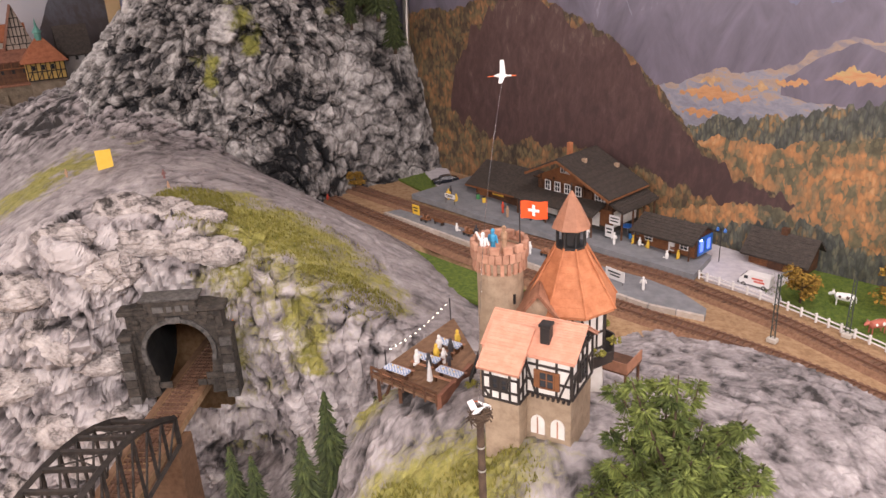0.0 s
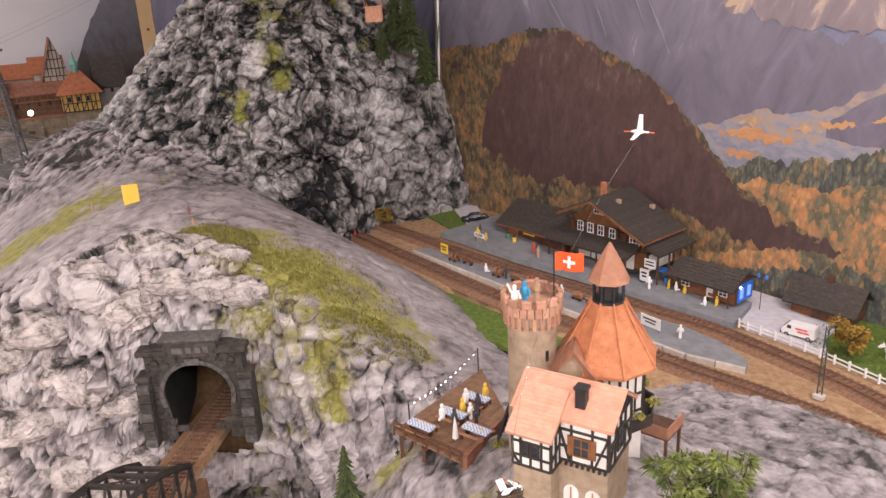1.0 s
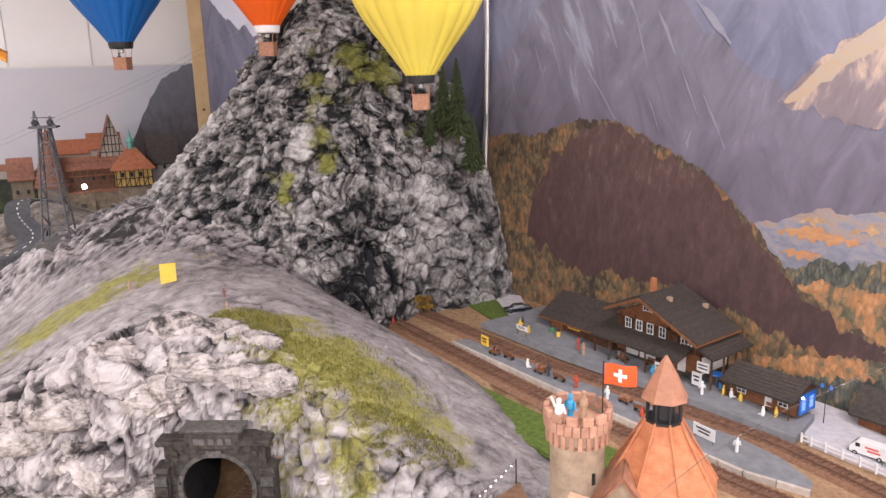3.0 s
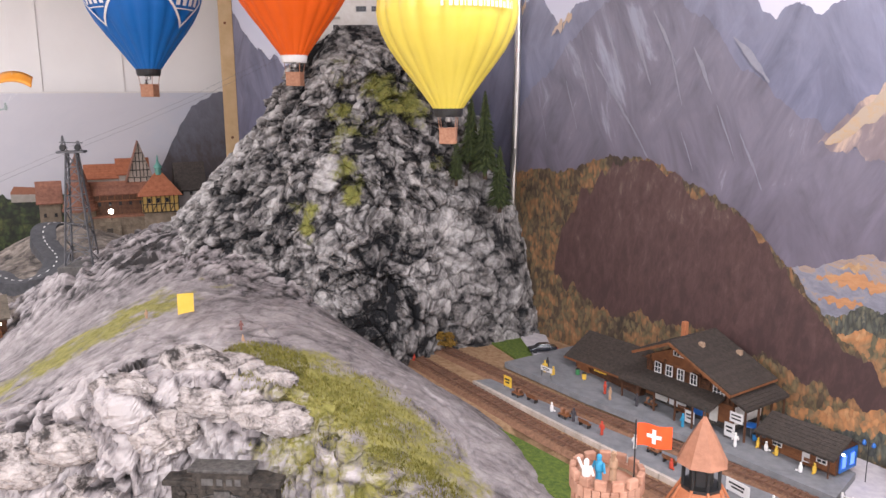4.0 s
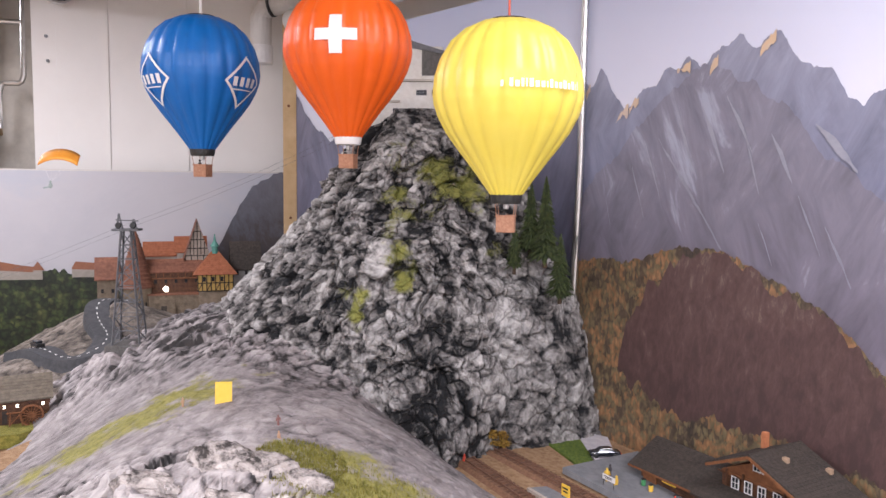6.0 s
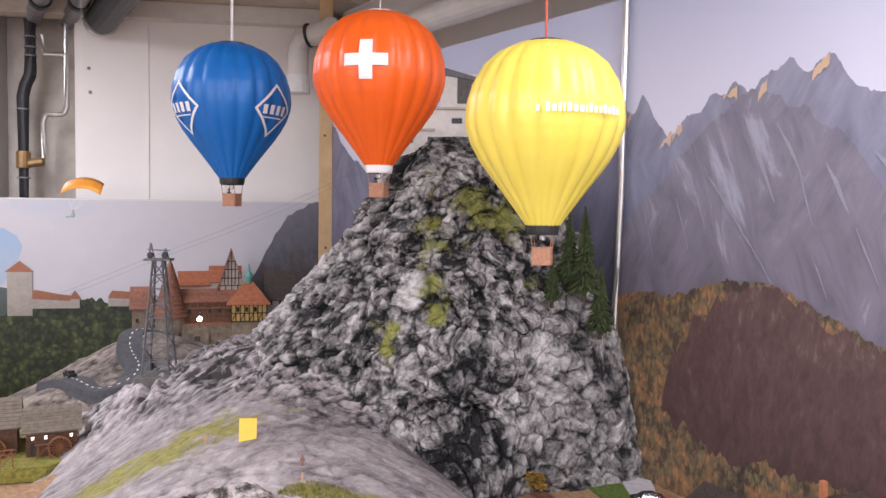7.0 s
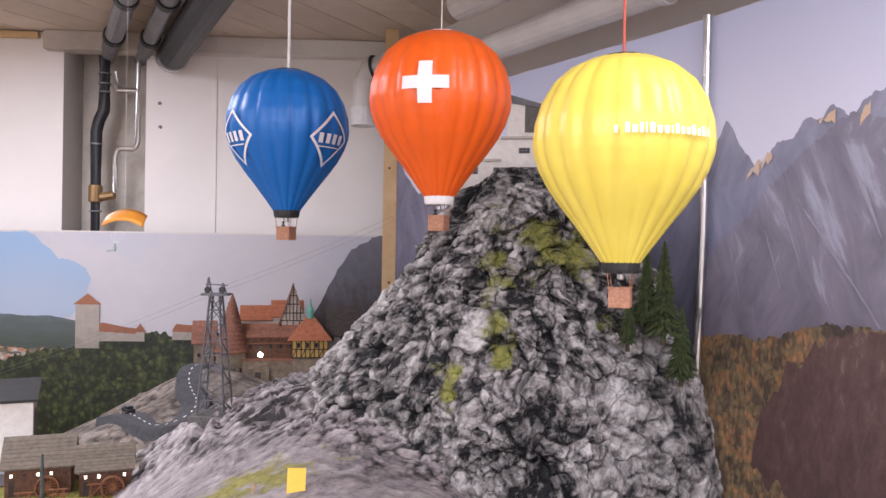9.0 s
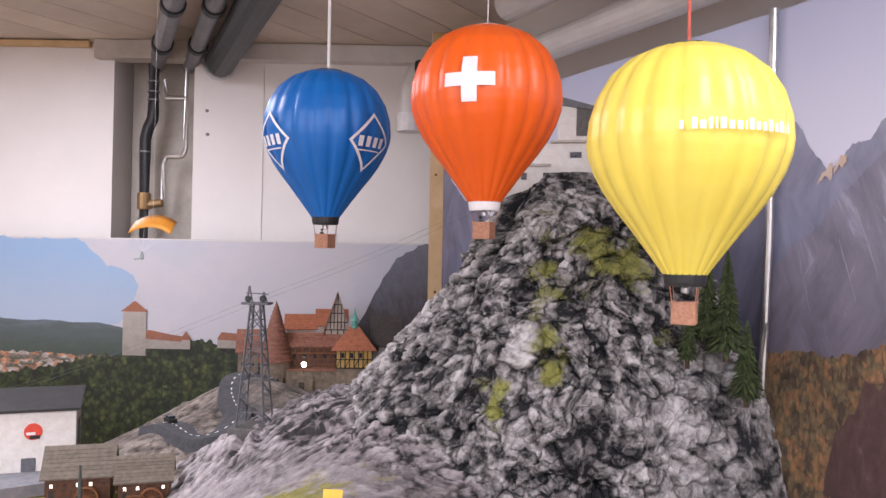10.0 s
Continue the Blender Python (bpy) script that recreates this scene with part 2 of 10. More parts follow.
def bar(bm, a, b, w, h=None, n=4):
    """A straight bar of width w from a to b (n sides: 4 square, more round)."""
    a, b = Vector(a), Vector(b)
    q = (b - a).to_track_quat("Z", "Y").to_matrix().to_4x4()
    r = bmesh.ops.create_cone(bm, cap_ends=True, segments=n, radius1=0.5, radius2=0.5, depth=1.0)
    k = 1.41421 if n == 4 else 1.0
    bmesh.ops.transform(bm, matrix=Matrix.Translation((a + b) / 2) @ q @ Matrix.Diagonal((w * k, (h or w) * k, (b - a).length, 1)) @ pose(0, 0, 0, 0, 0, 45 if n == 4 else 0), verts=r["verts"])
    return bm


def lathe(bm, profile, n=24, m=None, cap=True):
    """A turned form: (radius, height) rows about z."""
    rings = []
    for r, z in profile:
        rings.append([bm.verts.new((r * math.cos(2 * math.pi * k / n), r * math.sin(2 * math.pi * k / n), z)) for k in range(n)])
    for a, b in zip(rings, rings[1:]):
        for k in range(n):
            bm.faces.new((a[k], a[(k + 1) % n], b[(k + 1) % n], b[k]))
    if cap:
        bm.faces.new(rings[0][::-1])
        bm.faces.new(rings[-1])
    if m:
        bmesh.ops.transform(bm, matrix=m, verts=[v for ring in rings for v in ring])
    return bm


def tube(bm, pts, r, n=10):
    """A round tube through points, with caps."""
    pts = [Vector(p) for p in pts]
    rings = []
    for i, p in enumerate(pts):
        d = (pts[min(i + 1, len(pts) - 1)] - pts[max(i - 1, 0)]).normalized()
        q = d.to_track_quat("Z", "Y")
        rr = r[i] if isinstance(r, (list, tuple)) else r
        rings.append([bm.verts.new(p + q @ Vector((rr * math.cos(2 * math.pi * k / n), rr * math.sin(2 * math.pi * k / n), 0))) for k in range(n)])
    for a, b in zip(rings, rings[1:]):
        for k in range(n):
            bm.faces.new((a[k], a[(k + 1) % n], b[(k + 1) % n], b[k]))
    bm.faces.new(rings[0][::-1])
    bm.faces.new(rings[-1])
    return bm


def slab(bm, pts, z0, z1):
    """A plate with a polygon outline; z0 and z1 may be functions of (x, y)."""
    f0 = z0 if callable(z0) else (lambda x, y: z0)
    f1 = z1 if callable(z1) else (lambda x, y: z1)
    lo = [bm.verts.new((x, y, f0(x, y))) for x, y in pts]
    hi = [bm.verts.new((x, y, f1(x, y))) for x, y in pts]
    n = len(pts)
    bm.faces.new(lo[::-1])
    bm.faces.new(hi)
    for k in range(n):
        bm.faces.new((lo[k], lo[(k + 1) % n], hi[(k + 1) % n], hi[k]))
    bmesh.ops.recalc_face_normals(bm, faces=bm.faces[:])
    return bm


def sstep(a, b, x):
    t = min(1.0, max(0.0, (x - a) / (b - a)))
    return t * t * (3 - 2 * t)


# the railway's own directions: u along the tracks, v towards the mural
CU, SU = 0.665, 0.747
RAIL_TURN = math.degrees(math.atan2(-SU, CU))


def uv(u, v):
    return (CU * u + SU * v, -SU * u + CU * v)


def level(x, y=0.0):
    """Height of the station plateau."""
    return 1.225 + 0.09 * (0.40 - min(0.75, max(-0.2, x)))


def at_uv(u, v, lift=0.0, turn=0.0):
    x, y = uv(u, v)
    return pose(x, y, level(x, y) + lift, 0, 0, RAIL_TURN + turn)


# ---------------------------------------------------------------- the room
CORNER, JOINT = Vector((-0.895, 2.31)), Vector((-0.031, 1.629))
P2 = Vector((0.7346, -0.6785))
P1 = (CORNER - JOINT).normalized()
LEFT = Vector((-0.9207, -0.3903))
LN = Vector((-0.3903, 0.9207))


def wall_run(name, a, b, z0, z1, thick, material, label, flip=1):
    """An upright wall from a to b whose room side is the line a-b; thickness goes outward."""
    a, b = Vector(a), Vector(b)
    d = (b - a).normalized()
    o = Vector((-d.y, d.x)) * thick * flip
    bm = B()
    slab(bm, [(p.x, p.y) for p in (a, b, b + o, a + o)], z0, z1)
    ob = part(name, bm, material)
    return tagged(ob, label, "wall", kind="structure")


far_left = CORNER + LEFT * 2.3
BACK = LN * 0.13
wall_run("wall_left", CORNER + BACK + LN * 0.0, CORNER + BACK + LEFT * 0.725, 0, CEILING, 0.1, M["white_wall"], "white painted boarded cellar wall behind the layout", -1)
wall_run("wall_recess", CORNER + BACK + LN * 0.12 + LEFT * 0.725, CORNER + BACK + LN * 0.12 + LEFT * 0.955, 0, CEILING, 0.1, M["concrete"], "bare concrete wall in the pipe recess", -1)
wall_run("wall_pillar", CORNER + BACK - LN * 0.02 + LEFT * 0.955, CORNER + BACK - LN * 0.02 + LEFT * 2.3, 0, CEILING, 0.25, M["white_wall"], "white boxed-in cellar wall with wooden top trim", -1)
bm = B()
for s0, s1 in ((0.695, 0.725), (0.955, 0.985)):
    q = [CORNER + BACK + LEFT * s0 + LN * 0.004, CORNER + BACK + LEFT * s1 + LN * 0.004, CORNER + BACK + LEFT * s1 + LN * 0.12, CORNER + BACK + LEFT * s0 + LN * 0.12]
    slab(bm, [(p.x, p.y) for p in q], 0, CEILING)
tagged(part("wall_reveal", bm, M["white_wall"]), "white reveals of the pipe recess", "wall", kind="structure")
wall_run("wall_diagonal", CORNER + Vector((0.0, 0.13)), JOINT + P2 * 0 + Vector((0.02, 0.08)), 0, CEILING, 0.08, M["white_wall"], "white cellar wall above the mural", 1)
wall_run("wall_right", JOINT + Vector((0.02, 0.08)), JOINT + P2 * 2.6 + Vector((0.02, 0.08)), 0, CEILING, 0.08, M["white_wall"], "white cellar wall behind the mural", 1)
end_r, end_l = JOINT + P2 * 2.6 + Vector((0.02, 0.08)), CORNER + BACK + LEFT * 2.3
wall_run("wall_side", end_r, (end_r.x, -2.2), 0, CEILING, 0.1, M["white_wall"], "plain white cellar wall", 1)
wall_run("wall_rear", (end_r.x, -2.2), (end_l.x, -2.2), 0, CEILING, 0.1, M["white_wall"], "plain white cellar wall", -1)
wall_run("wall_west", (end_l.x, -2.2), end_l, 0, CEILING, 0.1, M["white_wall"], "plain white cellar wall", 1)
tagged(part("floor", box(B(), end_l.x - 0.2, end_r.x + 0.2, -2.4, 3.0, -0.1, 0.0), M["floor"]), "plain grey cellar floor", "floor", kind="structure")

# ceiling of wide boards with open joints
bm = B()
for k in range(-22, 24):
    box(bm, -2.8, 2.8, k * 0.125 + 0.0015, (k + 1) * 0.125 - 0.0015, CEILING, CEILING + 0.02, pose(-0.4, 0.4, 0, 0, 0, 80))
box(bm, -3.5, 3.5, -3.5, 3.5, CEILING + 0.022, CEILING + 0.06, pose(-0.4, 0.4, 0))
tagged(part("ceiling", bm, M["ceiling"]), "brown board ceiling of the cellar with dark joints", "ceiling", kind="structure")


# ---------------------------------------------------------------- printed murals
def print_mat(name, stops, z0, z1, wob=0.5, scale=30.0, ax=1.0, az=1.0, shear=0.0, rough=0.55, swirl=0.4):
    """A printed photograph surface: colours over height, broken up by stretched grain."""
    m = bpy.data.materials.new(name)
    m.use_nodes = True
    n, l = m.node_tree.nodes, m.node_tree.links
    p = n["Principled BSDF"]
    p.inputs["Roughness"].default_value = rough
    co, sx = n.new("ShaderNodeTexCoord"), n.new("ShaderNodeSeparateXYZ")
    l.new(co.outputs["Object"], sx.inputs[0])
    mr = n.new("ShaderNodeMapRange")
    mr.clamp = False
    mr.inputs["From Min"].default_value, mr.inputs["From Max"].default_value = z0, z1
    l.new(sx.outputs["Z"], mr.inputs["Value"])
    mp = n.new("ShaderNodeMapping")
    mp.vector_type = "TEXTURE"
    mp.inputs["Rotation"].default_value = (0, shear, 0)
    mp.inputs["Scale"].default_value = (1 / ax, 1 / ax, 1 / az)
    l.new(co.outputs["Object"], mp.inputs["Vector"])
    ns = n.new("ShaderNodeTexNoise")
    ns.inputs["Scale"].default_value, ns.inputs["Detail"].default_value, ns.inputs["Roughness"].default_value, ns.inputs["Distortion"].default_value = scale, 10, 0.72, swirl
    l.new(mp.outputs[0], ns.inputs["Vector"])
    ma = n.new("ShaderNodeMath")
    ma.operation = "MULTIPLY_ADD"
    l.new(ns.outputs["Fac"], ma.inputs[0])
    ma.inputs[1].default_value = wob
    l.new(mr.outputs[0], ma.inputs[2])
    sb = n.new("ShaderNodeMath")
    sb.operation = "SUBTRACT"
    l.new(ma.outputs[0], sb.inputs[0])
    sb.inputs[1].default_value = wob / 2
    rp = ramp(n, stops)
    l.new(sb.outputs[0], rp.inputs["Fac"])
    l.new(rp.outputs[0], p.inputs["Base Color"])
    return m


def grove_mat(name, stops, cell, patch=14.0, tall=0.5, spread=0.45, dim=0.55):
    """A printed wood: small upright crowns, each of one colour, in drifts."""
    m = bpy.data.materials.new(name)
    m.use_nodes = True
    n, l = m.node_tree.nodes, m.node_tree.links
    p = n["Principled BSDF"]
    p.inputs["Roughness"].default_value = 0.55
    co, mp = n.new("ShaderNodeTexCoord"), n.new("ShaderNodeMapping")
    mp.inputs["Scale"].default_value = (1.0, 0.0, tall)
    l.new(co.outputs["Object"], mp.inputs["Vector"])
    wob = n.new("ShaderNodeTexNoise")
    wob.inputs["Scale"].default_value, wob.inputs["Detail"].default_value = cell * 0.8, 4
    l.new(mp.outputs[0], wob.inputs["Vector"])
    shift = n.new("ShaderNodeMix")
    shift.data_type = "RGBA"
    shift.blend_type = "LINEAR_LIGHT"
    shift.inputs["Factor"].default_value = 0.9 / cell
    l.new(mp.outputs[0], shift.inputs[6])
    l.new(wob.outputs["Color"], shift.inputs[7])
    vo = n.new("ShaderNodeTexVoronoi")
    vo.inputs["Scale"].default_value = cell
    l.new(shift.outputs[2], vo.inputs["Vector"])
    sep = n.new("ShaderNodeSeparateColor")
    l.new(vo.outputs["Color"], sep.inputs[0])
    dr = n.new("ShaderNodeTexNoise")
    dr.inputs["Scale"].default_value, dr.inputs["Detail"].default_value, dr.inputs["Roughness"].default_value, dr.inputs["Distortion"].default_value = patch, 6, 0.6, 0.8
    l.new(co.outputs["Object"], dr.inputs["Vector"])
    ma = n.new("ShaderNodeMath")
    ma.operation = "MULTIPLY_ADD"
    l.new(sep.outputs[0], ma.inputs[0])
    ma.inputs[1].default_value = spread
    l.new(dr.outputs["Fac"], ma.inputs[2])
    sb = n.new("ShaderNodeMath")
    sb.operation = "SUBTRACT"
    l.new(ma.outputs[0], sb.inputs[0])
    sb.inputs[1].default_value = spread / 2
    rp = ramp(n, stops)
    l.new(sb.outputs[0], rp.inputs["Fac"])
    mr = n.new("ShaderNodeMapRange")
    mr.inputs["From Min"].default_value, mr.inputs["From Max"].default_value = 0.1, 0.75
    mr.inputs["To Min"].default_value, mr.inputs["To Max"].default_value = 1.15, dim
    l.new(vo.outputs["Distance"], mr.inputs["Value"])
    hs = n.new("ShaderNodeHueSaturation")
    l.new(mr.outputs[0], hs.inputs["Value"])
    l.new(rp.outputs[0], hs.inputs["Color"])
    l.new(hs.outputs[0], p.inputs["Base Color"])
    return m


def cliff_mat(name, low, high, snow, z0, z1, amount=0.62):
    """Printed rock faces: gullies leaning one way or the other by drifts, pale snow in the upper ones."""
    m = bpy.data.materials.new(name)
    m.use_nodes = True
    n, l = m.node_tree.nodes, m.node_tree.links
    p = n["Principled BSDF"]
    p.inputs["Roughness"].default_value = 0.55
    co, sx = n.new("ShaderNodeTexCoord"), n.new("ShaderNodeSeparateXYZ")
    l.new(co.outputs["Object"], sx.inputs[0])
    streaks = []
    for lean in (0.42, -0.38):
        mp = n.new("ShaderNodeMapping")
        mp.vector_type = "TEXTURE"
        mp.inputs["Rotation"].default_value = (0, lean, 0)
        mp.inputs["Scale"].default_value = (1.0, 1.0, 4.2)
        l.new(co.outputs["Object"], mp.inputs["Vector"])
        ns = n.new("ShaderNodeTexNoise")
        ns.inputs["Scale"].default_value, ns.inputs["Detail"].default_value, ns.inputs["Roughness"].default_value, ns.inputs["Distortion"].default_value = 26, 9, 0.66, 0.5
        l.new(mp.outputs[0], ns.inputs["Vector"])
        streaks.append(ns)
    drift = n.new("ShaderNodeTexNoise")
    drift.inputs["Scale"].default_value, drift.inputs["Detail"].default_value = 7, 4
    l.new(co.outputs["Object"], drift.inputs["Vector"])
    pick = n.new("ShaderNodeMapRange")
    pick.inputs["From Min"].default_value, pick.inputs["From Max"].default_value = 0.46, 0.54
    l.new(drift.outputs["Fac"], pick.inputs["Value"])
    mix = n.new("ShaderNodeMix")
    l.new(pick.outputs[0], mix.inputs["Factor"])
    l.new(streaks[0].outputs["Fac"], mix.inputs[2])
    l.new(streaks[1].outputs["Fac"], mix.inputs[3])
    height = n.new("ShaderNodeMapRange")
    height.inputs["From Min"].default_value, height.inputs["From Max"].default_value = z0, z1
    l.new(sx.outputs["Z"], height.inputs["Value"])
    body = n.new("ShaderNodeMix")
    body.data_type = "RGBA"
    body.inputs[6].default_value, body.inputs[7].default_value = (*low, 1), (*high, 1)
    l.new(height.outputs[0], body.inputs["Factor"])
    tone = n.new("ShaderNodeMapRange")
    tone.inputs["From Min"].default_value, tone.inputs["From Max"].default_value = 0.3, 0.7
    tone.inputs["To Min"].default_value, tone.inputs["To Max"].default_value = 0.68, 1.32
    l.new(mix.outputs[0], tone.inputs["Value"])
    hs = n.new("ShaderNodeHueSaturation")
    l.new(tone.outputs[0], hs.inputs["Value"])
    l.new(body.outputs[2], hs.inputs["Color"])
    up = n.new("ShaderNodeMath")
    up.operation = "MULTIPLY_ADD"
    l.new(height.outputs[0], up.inputs[0])
    up.inputs[1].default_value = 0.14
    l.new(mix.outputs[0], up.inputs[2])
    white = n.new("ShaderNodeMapRange")
    white.inputs["From Min"].default_value, white.inputs["From Max"].default_value = amount, amount + 0.10
    l.new(up.outputs[0], white.inputs["Value"])
    top = n.new("ShaderNodeMix")
    top.data_type = "RGBA"
    top.inputs[7].default_value = (*snow, 1)
    l.new(white.outputs[0], top.inputs["Factor"])
    l.new(hs.outputs[0], top.inputs[6])
    l.new(top.outputs[2], p.inputs["Base Color"])
    return m


def outline(pts, s):
    for (a, za), (b, zb) in zip(pts, pts[1:]):
        if a <= s <= b:
            return za + (zb - za) * (s - a) / (b - a)
    return pts[0][1] if s < pts[0][0] else pts[-1][1]


def print_layer(name, parent, top, bottom, lift, material, rough=0.0, grain=40.0, step=0.005):
    """A flat printed area on a mural, between two outlines in (run, height); the mural's own x is the run, -y the room."""
    s0, s1 = max(top[0][0], bottom[0][0]), min(top[-1][0], bottom[-1][0])
    n = max(2, int((s1 - s0) / step))
    bm = B()
    rows = []
    for k in range(n + 1):
        s = s0 + (s1 - s0) * k / n
        j = rough * (noise.fractal(Vector((s * grain, 1.7, len(name))), 0.9, 2.0, 5))
        j2 = rough * (noise.fractal(Vector((s * grain, 9.7, len(name))), 0.9, 2.0, 5))
        a, b = outline(bottom, s), outline(top, s) + j
        if len(bottom) > 2:
            a += j2
        rows.append((bm.verts.new((s, -lift, min(a, b - 0.0005))), bm.verts.new((s, -lift, b))))
    for (a, b), (c, d) in zip(rows, rows[1:]):
        bm.faces.new((a, c, d, b))
    return part(name, bm, material, parent)


def mural(name, origin, along, label):
    turn = math.degrees(math.atan2(along.y, along.x))
    return thing(name, pose(origin.x, origin.y, 0, 0, 0, turn), label, "mural", kind="structure")


LILAC = [(0.0, (0.80, 0.78, 0.84)), (0.5, (0.76, 0.76, 0.87)), (1.0, (0.62, 0.66, 0.86))]
M["p_sky"] = print_mat("printed_sky", LILAC, 1.6, 2.1, 0.15, 6)
M["p_bluesky"] = print_mat("printed_cloudy_sky", [(0.0, (0.44, 0.43, 0.46)), (0.45, (0.50, 0.48, 0.50)), (0.60, (0.46, 0.46, 0.50)), (0.9, (0.42, 0.45, 0.51))], 1.4, 2.0, 1.5, 2.4, 1.0, 1.5)
M["p_farhill"] = print_mat("printed_far_hills", [(0.1, (0.03, 0.045, 0.038)), (0.5, (0.055, 0.075, 0.06)), (0.8, (0.08, 0.10, 0.10)), (1.0, (0.13, 0.16, 0.19))], 1.34, 1.53, 0.6, 18, 0.6, 2.0)
M["p_peak"] = cliff_mat("printed_far_peaks", (0.20, 0.205, 0.29), (0.33, 0.335, 0.43), (0.50, 0.50, 0.58), 1.72, 1.94, 0.70)
M["p_face"] = cliff_mat("printed_near_cliffs", (0.165, 0.145, 0.185), (0.25, 0.24, 0.30), (0.38, 0.385, 0.47), 1.5, 1.9, 0.66)
M["p_dark"] = cliff_mat("printed_shadow_rock", (0.12, 0.12, 0.18), (0.22, 0.22, 0.30), (0.34, 0.34, 0.42), 1.5, 1.95, 0.74)
M["p_ribs"] = cliff_mat("printed_sunlit_ribs", (0.21, 0.17, 0.19), (0.30, 0.24, 0.25), (0.58, 0.43, 0.34), 1.56, 1.70, 0.61)
M["p_gold"] = print_mat("printed_sunlit_meadow", [(0.2, (0.42, 0.25, 0.13)), (0.5, (0.56, 0.37, 0.20)), (0.8, (0.50, 0.40, 0.31))], 1.3, 1.8, 1.4, 60, 1.0, 1.4, 0.5)
M["p_glow"] = print_mat("printed_sunlit_rock", [(0.2, (0.46, 0.38, 0.36)), (0.55, (0.66, 0.52, 0.42)), (0.8, (0.70, 0.50, 0.32))], 1.6, 2.0, 1.4, 80)
M["p_haze"] = print_mat("printed_hazy_valley", [(0.1, (0.19, 0.18, 0.20)), (0.40, (0.23, 0.23, 0.28)), (0.55, (0.29, 0.285, 0.33)), (0.68, (0.40, 0.29, 0.22)), (0.9, (0.25, 0.22, 0.24))], 1.3, 1.6, 1.6, 40, 0.8, 1.6, 0.2)
M["p_field"] = print_mat("printed_orange_field", [(0.15, (0.30, 0.20, 0.15)), (0.4, (0.50, 0.24, 0.11)), (0.65, (0.56, 0.29, 0.14)), (0.9, (0.50, 0.38, 0.17))], 1.3, 1.6, 1.6, 70, 0.7, 2.0)
M["p_scree"] = print_mat("printed_pale_scree", [(0.2, (0.22, 0.215, 0.27)), (0.8, (0.34, 0.34, 0.40))], 1.4, 1.9, 1.0, 60)
M["p_pines"] = grove_mat("printed_dark_pines", [(0.25, (0.075, 0.08, 0.075)), (0.5, (0.12, 0.125, 0.10)), (0.68, (0.18, 0.17, 0.12)), (0.8, (0.36, 0.21, 0.09))], 210, 16, 0.38, 0.4)
M["p_autumn"] = grove_mat("printed_autumn_wood", [(0.30, (0.09, 0.085, 0.055)), (0.43, (0.17, 0.145, 0.085)), (0.50, (0.33, 0.185, 0.09)), (0.60, (0.48, 0.22, 0.09)), (0.72, (0.54, 0.31, 0.15)), (0.82, (0.30, 0.22, 0.11))], 150, 13, 0.55, 0.20, 0.82)
M["p_fringe"] = grove_mat("printed_hill_trees", [(0.28, (0.06, 0.045, 0.036)), (0.42, (0.12, 0.085, 0.055)), (0.52, (0.19, 0.15, 0.08)), (0.60, (0.27, 0.145, 0.07)), (0.70, (0.38, 0.20, 0.095)), (0.82, (0.22, 0.19, 0.10))], 170, 17, 0.5, 0.26, 0.72)
M["p_brown"] = print_mat("printed_brown_hill", [(0.1, (0.07, 0.040, 0.038)), (0.45, (0.105, 0.058, 0.053)), (0.65, (0.125, 0.074, 0.066)), (0.85, (0.19, 0.135, 0.11))], 1.2, 1.9, 2.1, 46, 1.7, 0.7, 0.1)
M["p_slate"] = print_mat("printed_dark_hill", [(0.1, (0.035, 0.035, 0.045)), (0.45, (0.065, 0.05, 0.05)), (0.6, (0.085, 0.083, 0.10)), (0.95, (0.13, 0.13, 0.16))], 1.35, 1.75, 0.9, 40, 1.4, 0.7, -0.3)
M["p_forest"] = grove_mat("printed_forest", [(0.25, (0.008, 0.013, 0.005)), (0.45, (0.022, 0.036, 0.010)), (0.62, (0.055, 0.075, 0.018)), (0.8, (0.11, 0.12, 0.035))], 70, 11, 0.9, 0.35, 0.3)
M["p_town"] = grove_mat("printed_town", [(0.25, (0.09, 0.10, 0.06)), (0.40, (0.20, 0.17, 0.14)), (0.5, (0.38, 0.16, 0.08)), (0.6, (0.50, 0.24, 0.12)), (0.72, (0.46, 0.40, 0.35))], 62, 20, 1.9, 0.6, 0.6)
M["p_cyan"] = print_mat("printed_blue_sky", [(0.2, (0.34, 0.41, 0.51)), (0.8, (0.26, 0.38, 0.54))], 1.5, 1.75, 0.4, 5)
M["p_stone"] = print_mat("printed_pale_stone", [(0.2, (0.24, 0.21, 0.175)), (0.8, (0.42, 0.38, 0.33))], 1.3, 1.7, 0.8, 60)
M["p_roof"] = print_mat("printed_red_roofs", [(0.2, (0.19, 0.07, 0.035)), (0.8, (0.34, 0.13, 0.065))], 1.3, 1.7, 0.8, 60)
M["p_paper"] = mat("mural_board_edge", (0.6, 0.56, 0.52), (0.66, 0.62, 0.58), 0.7)

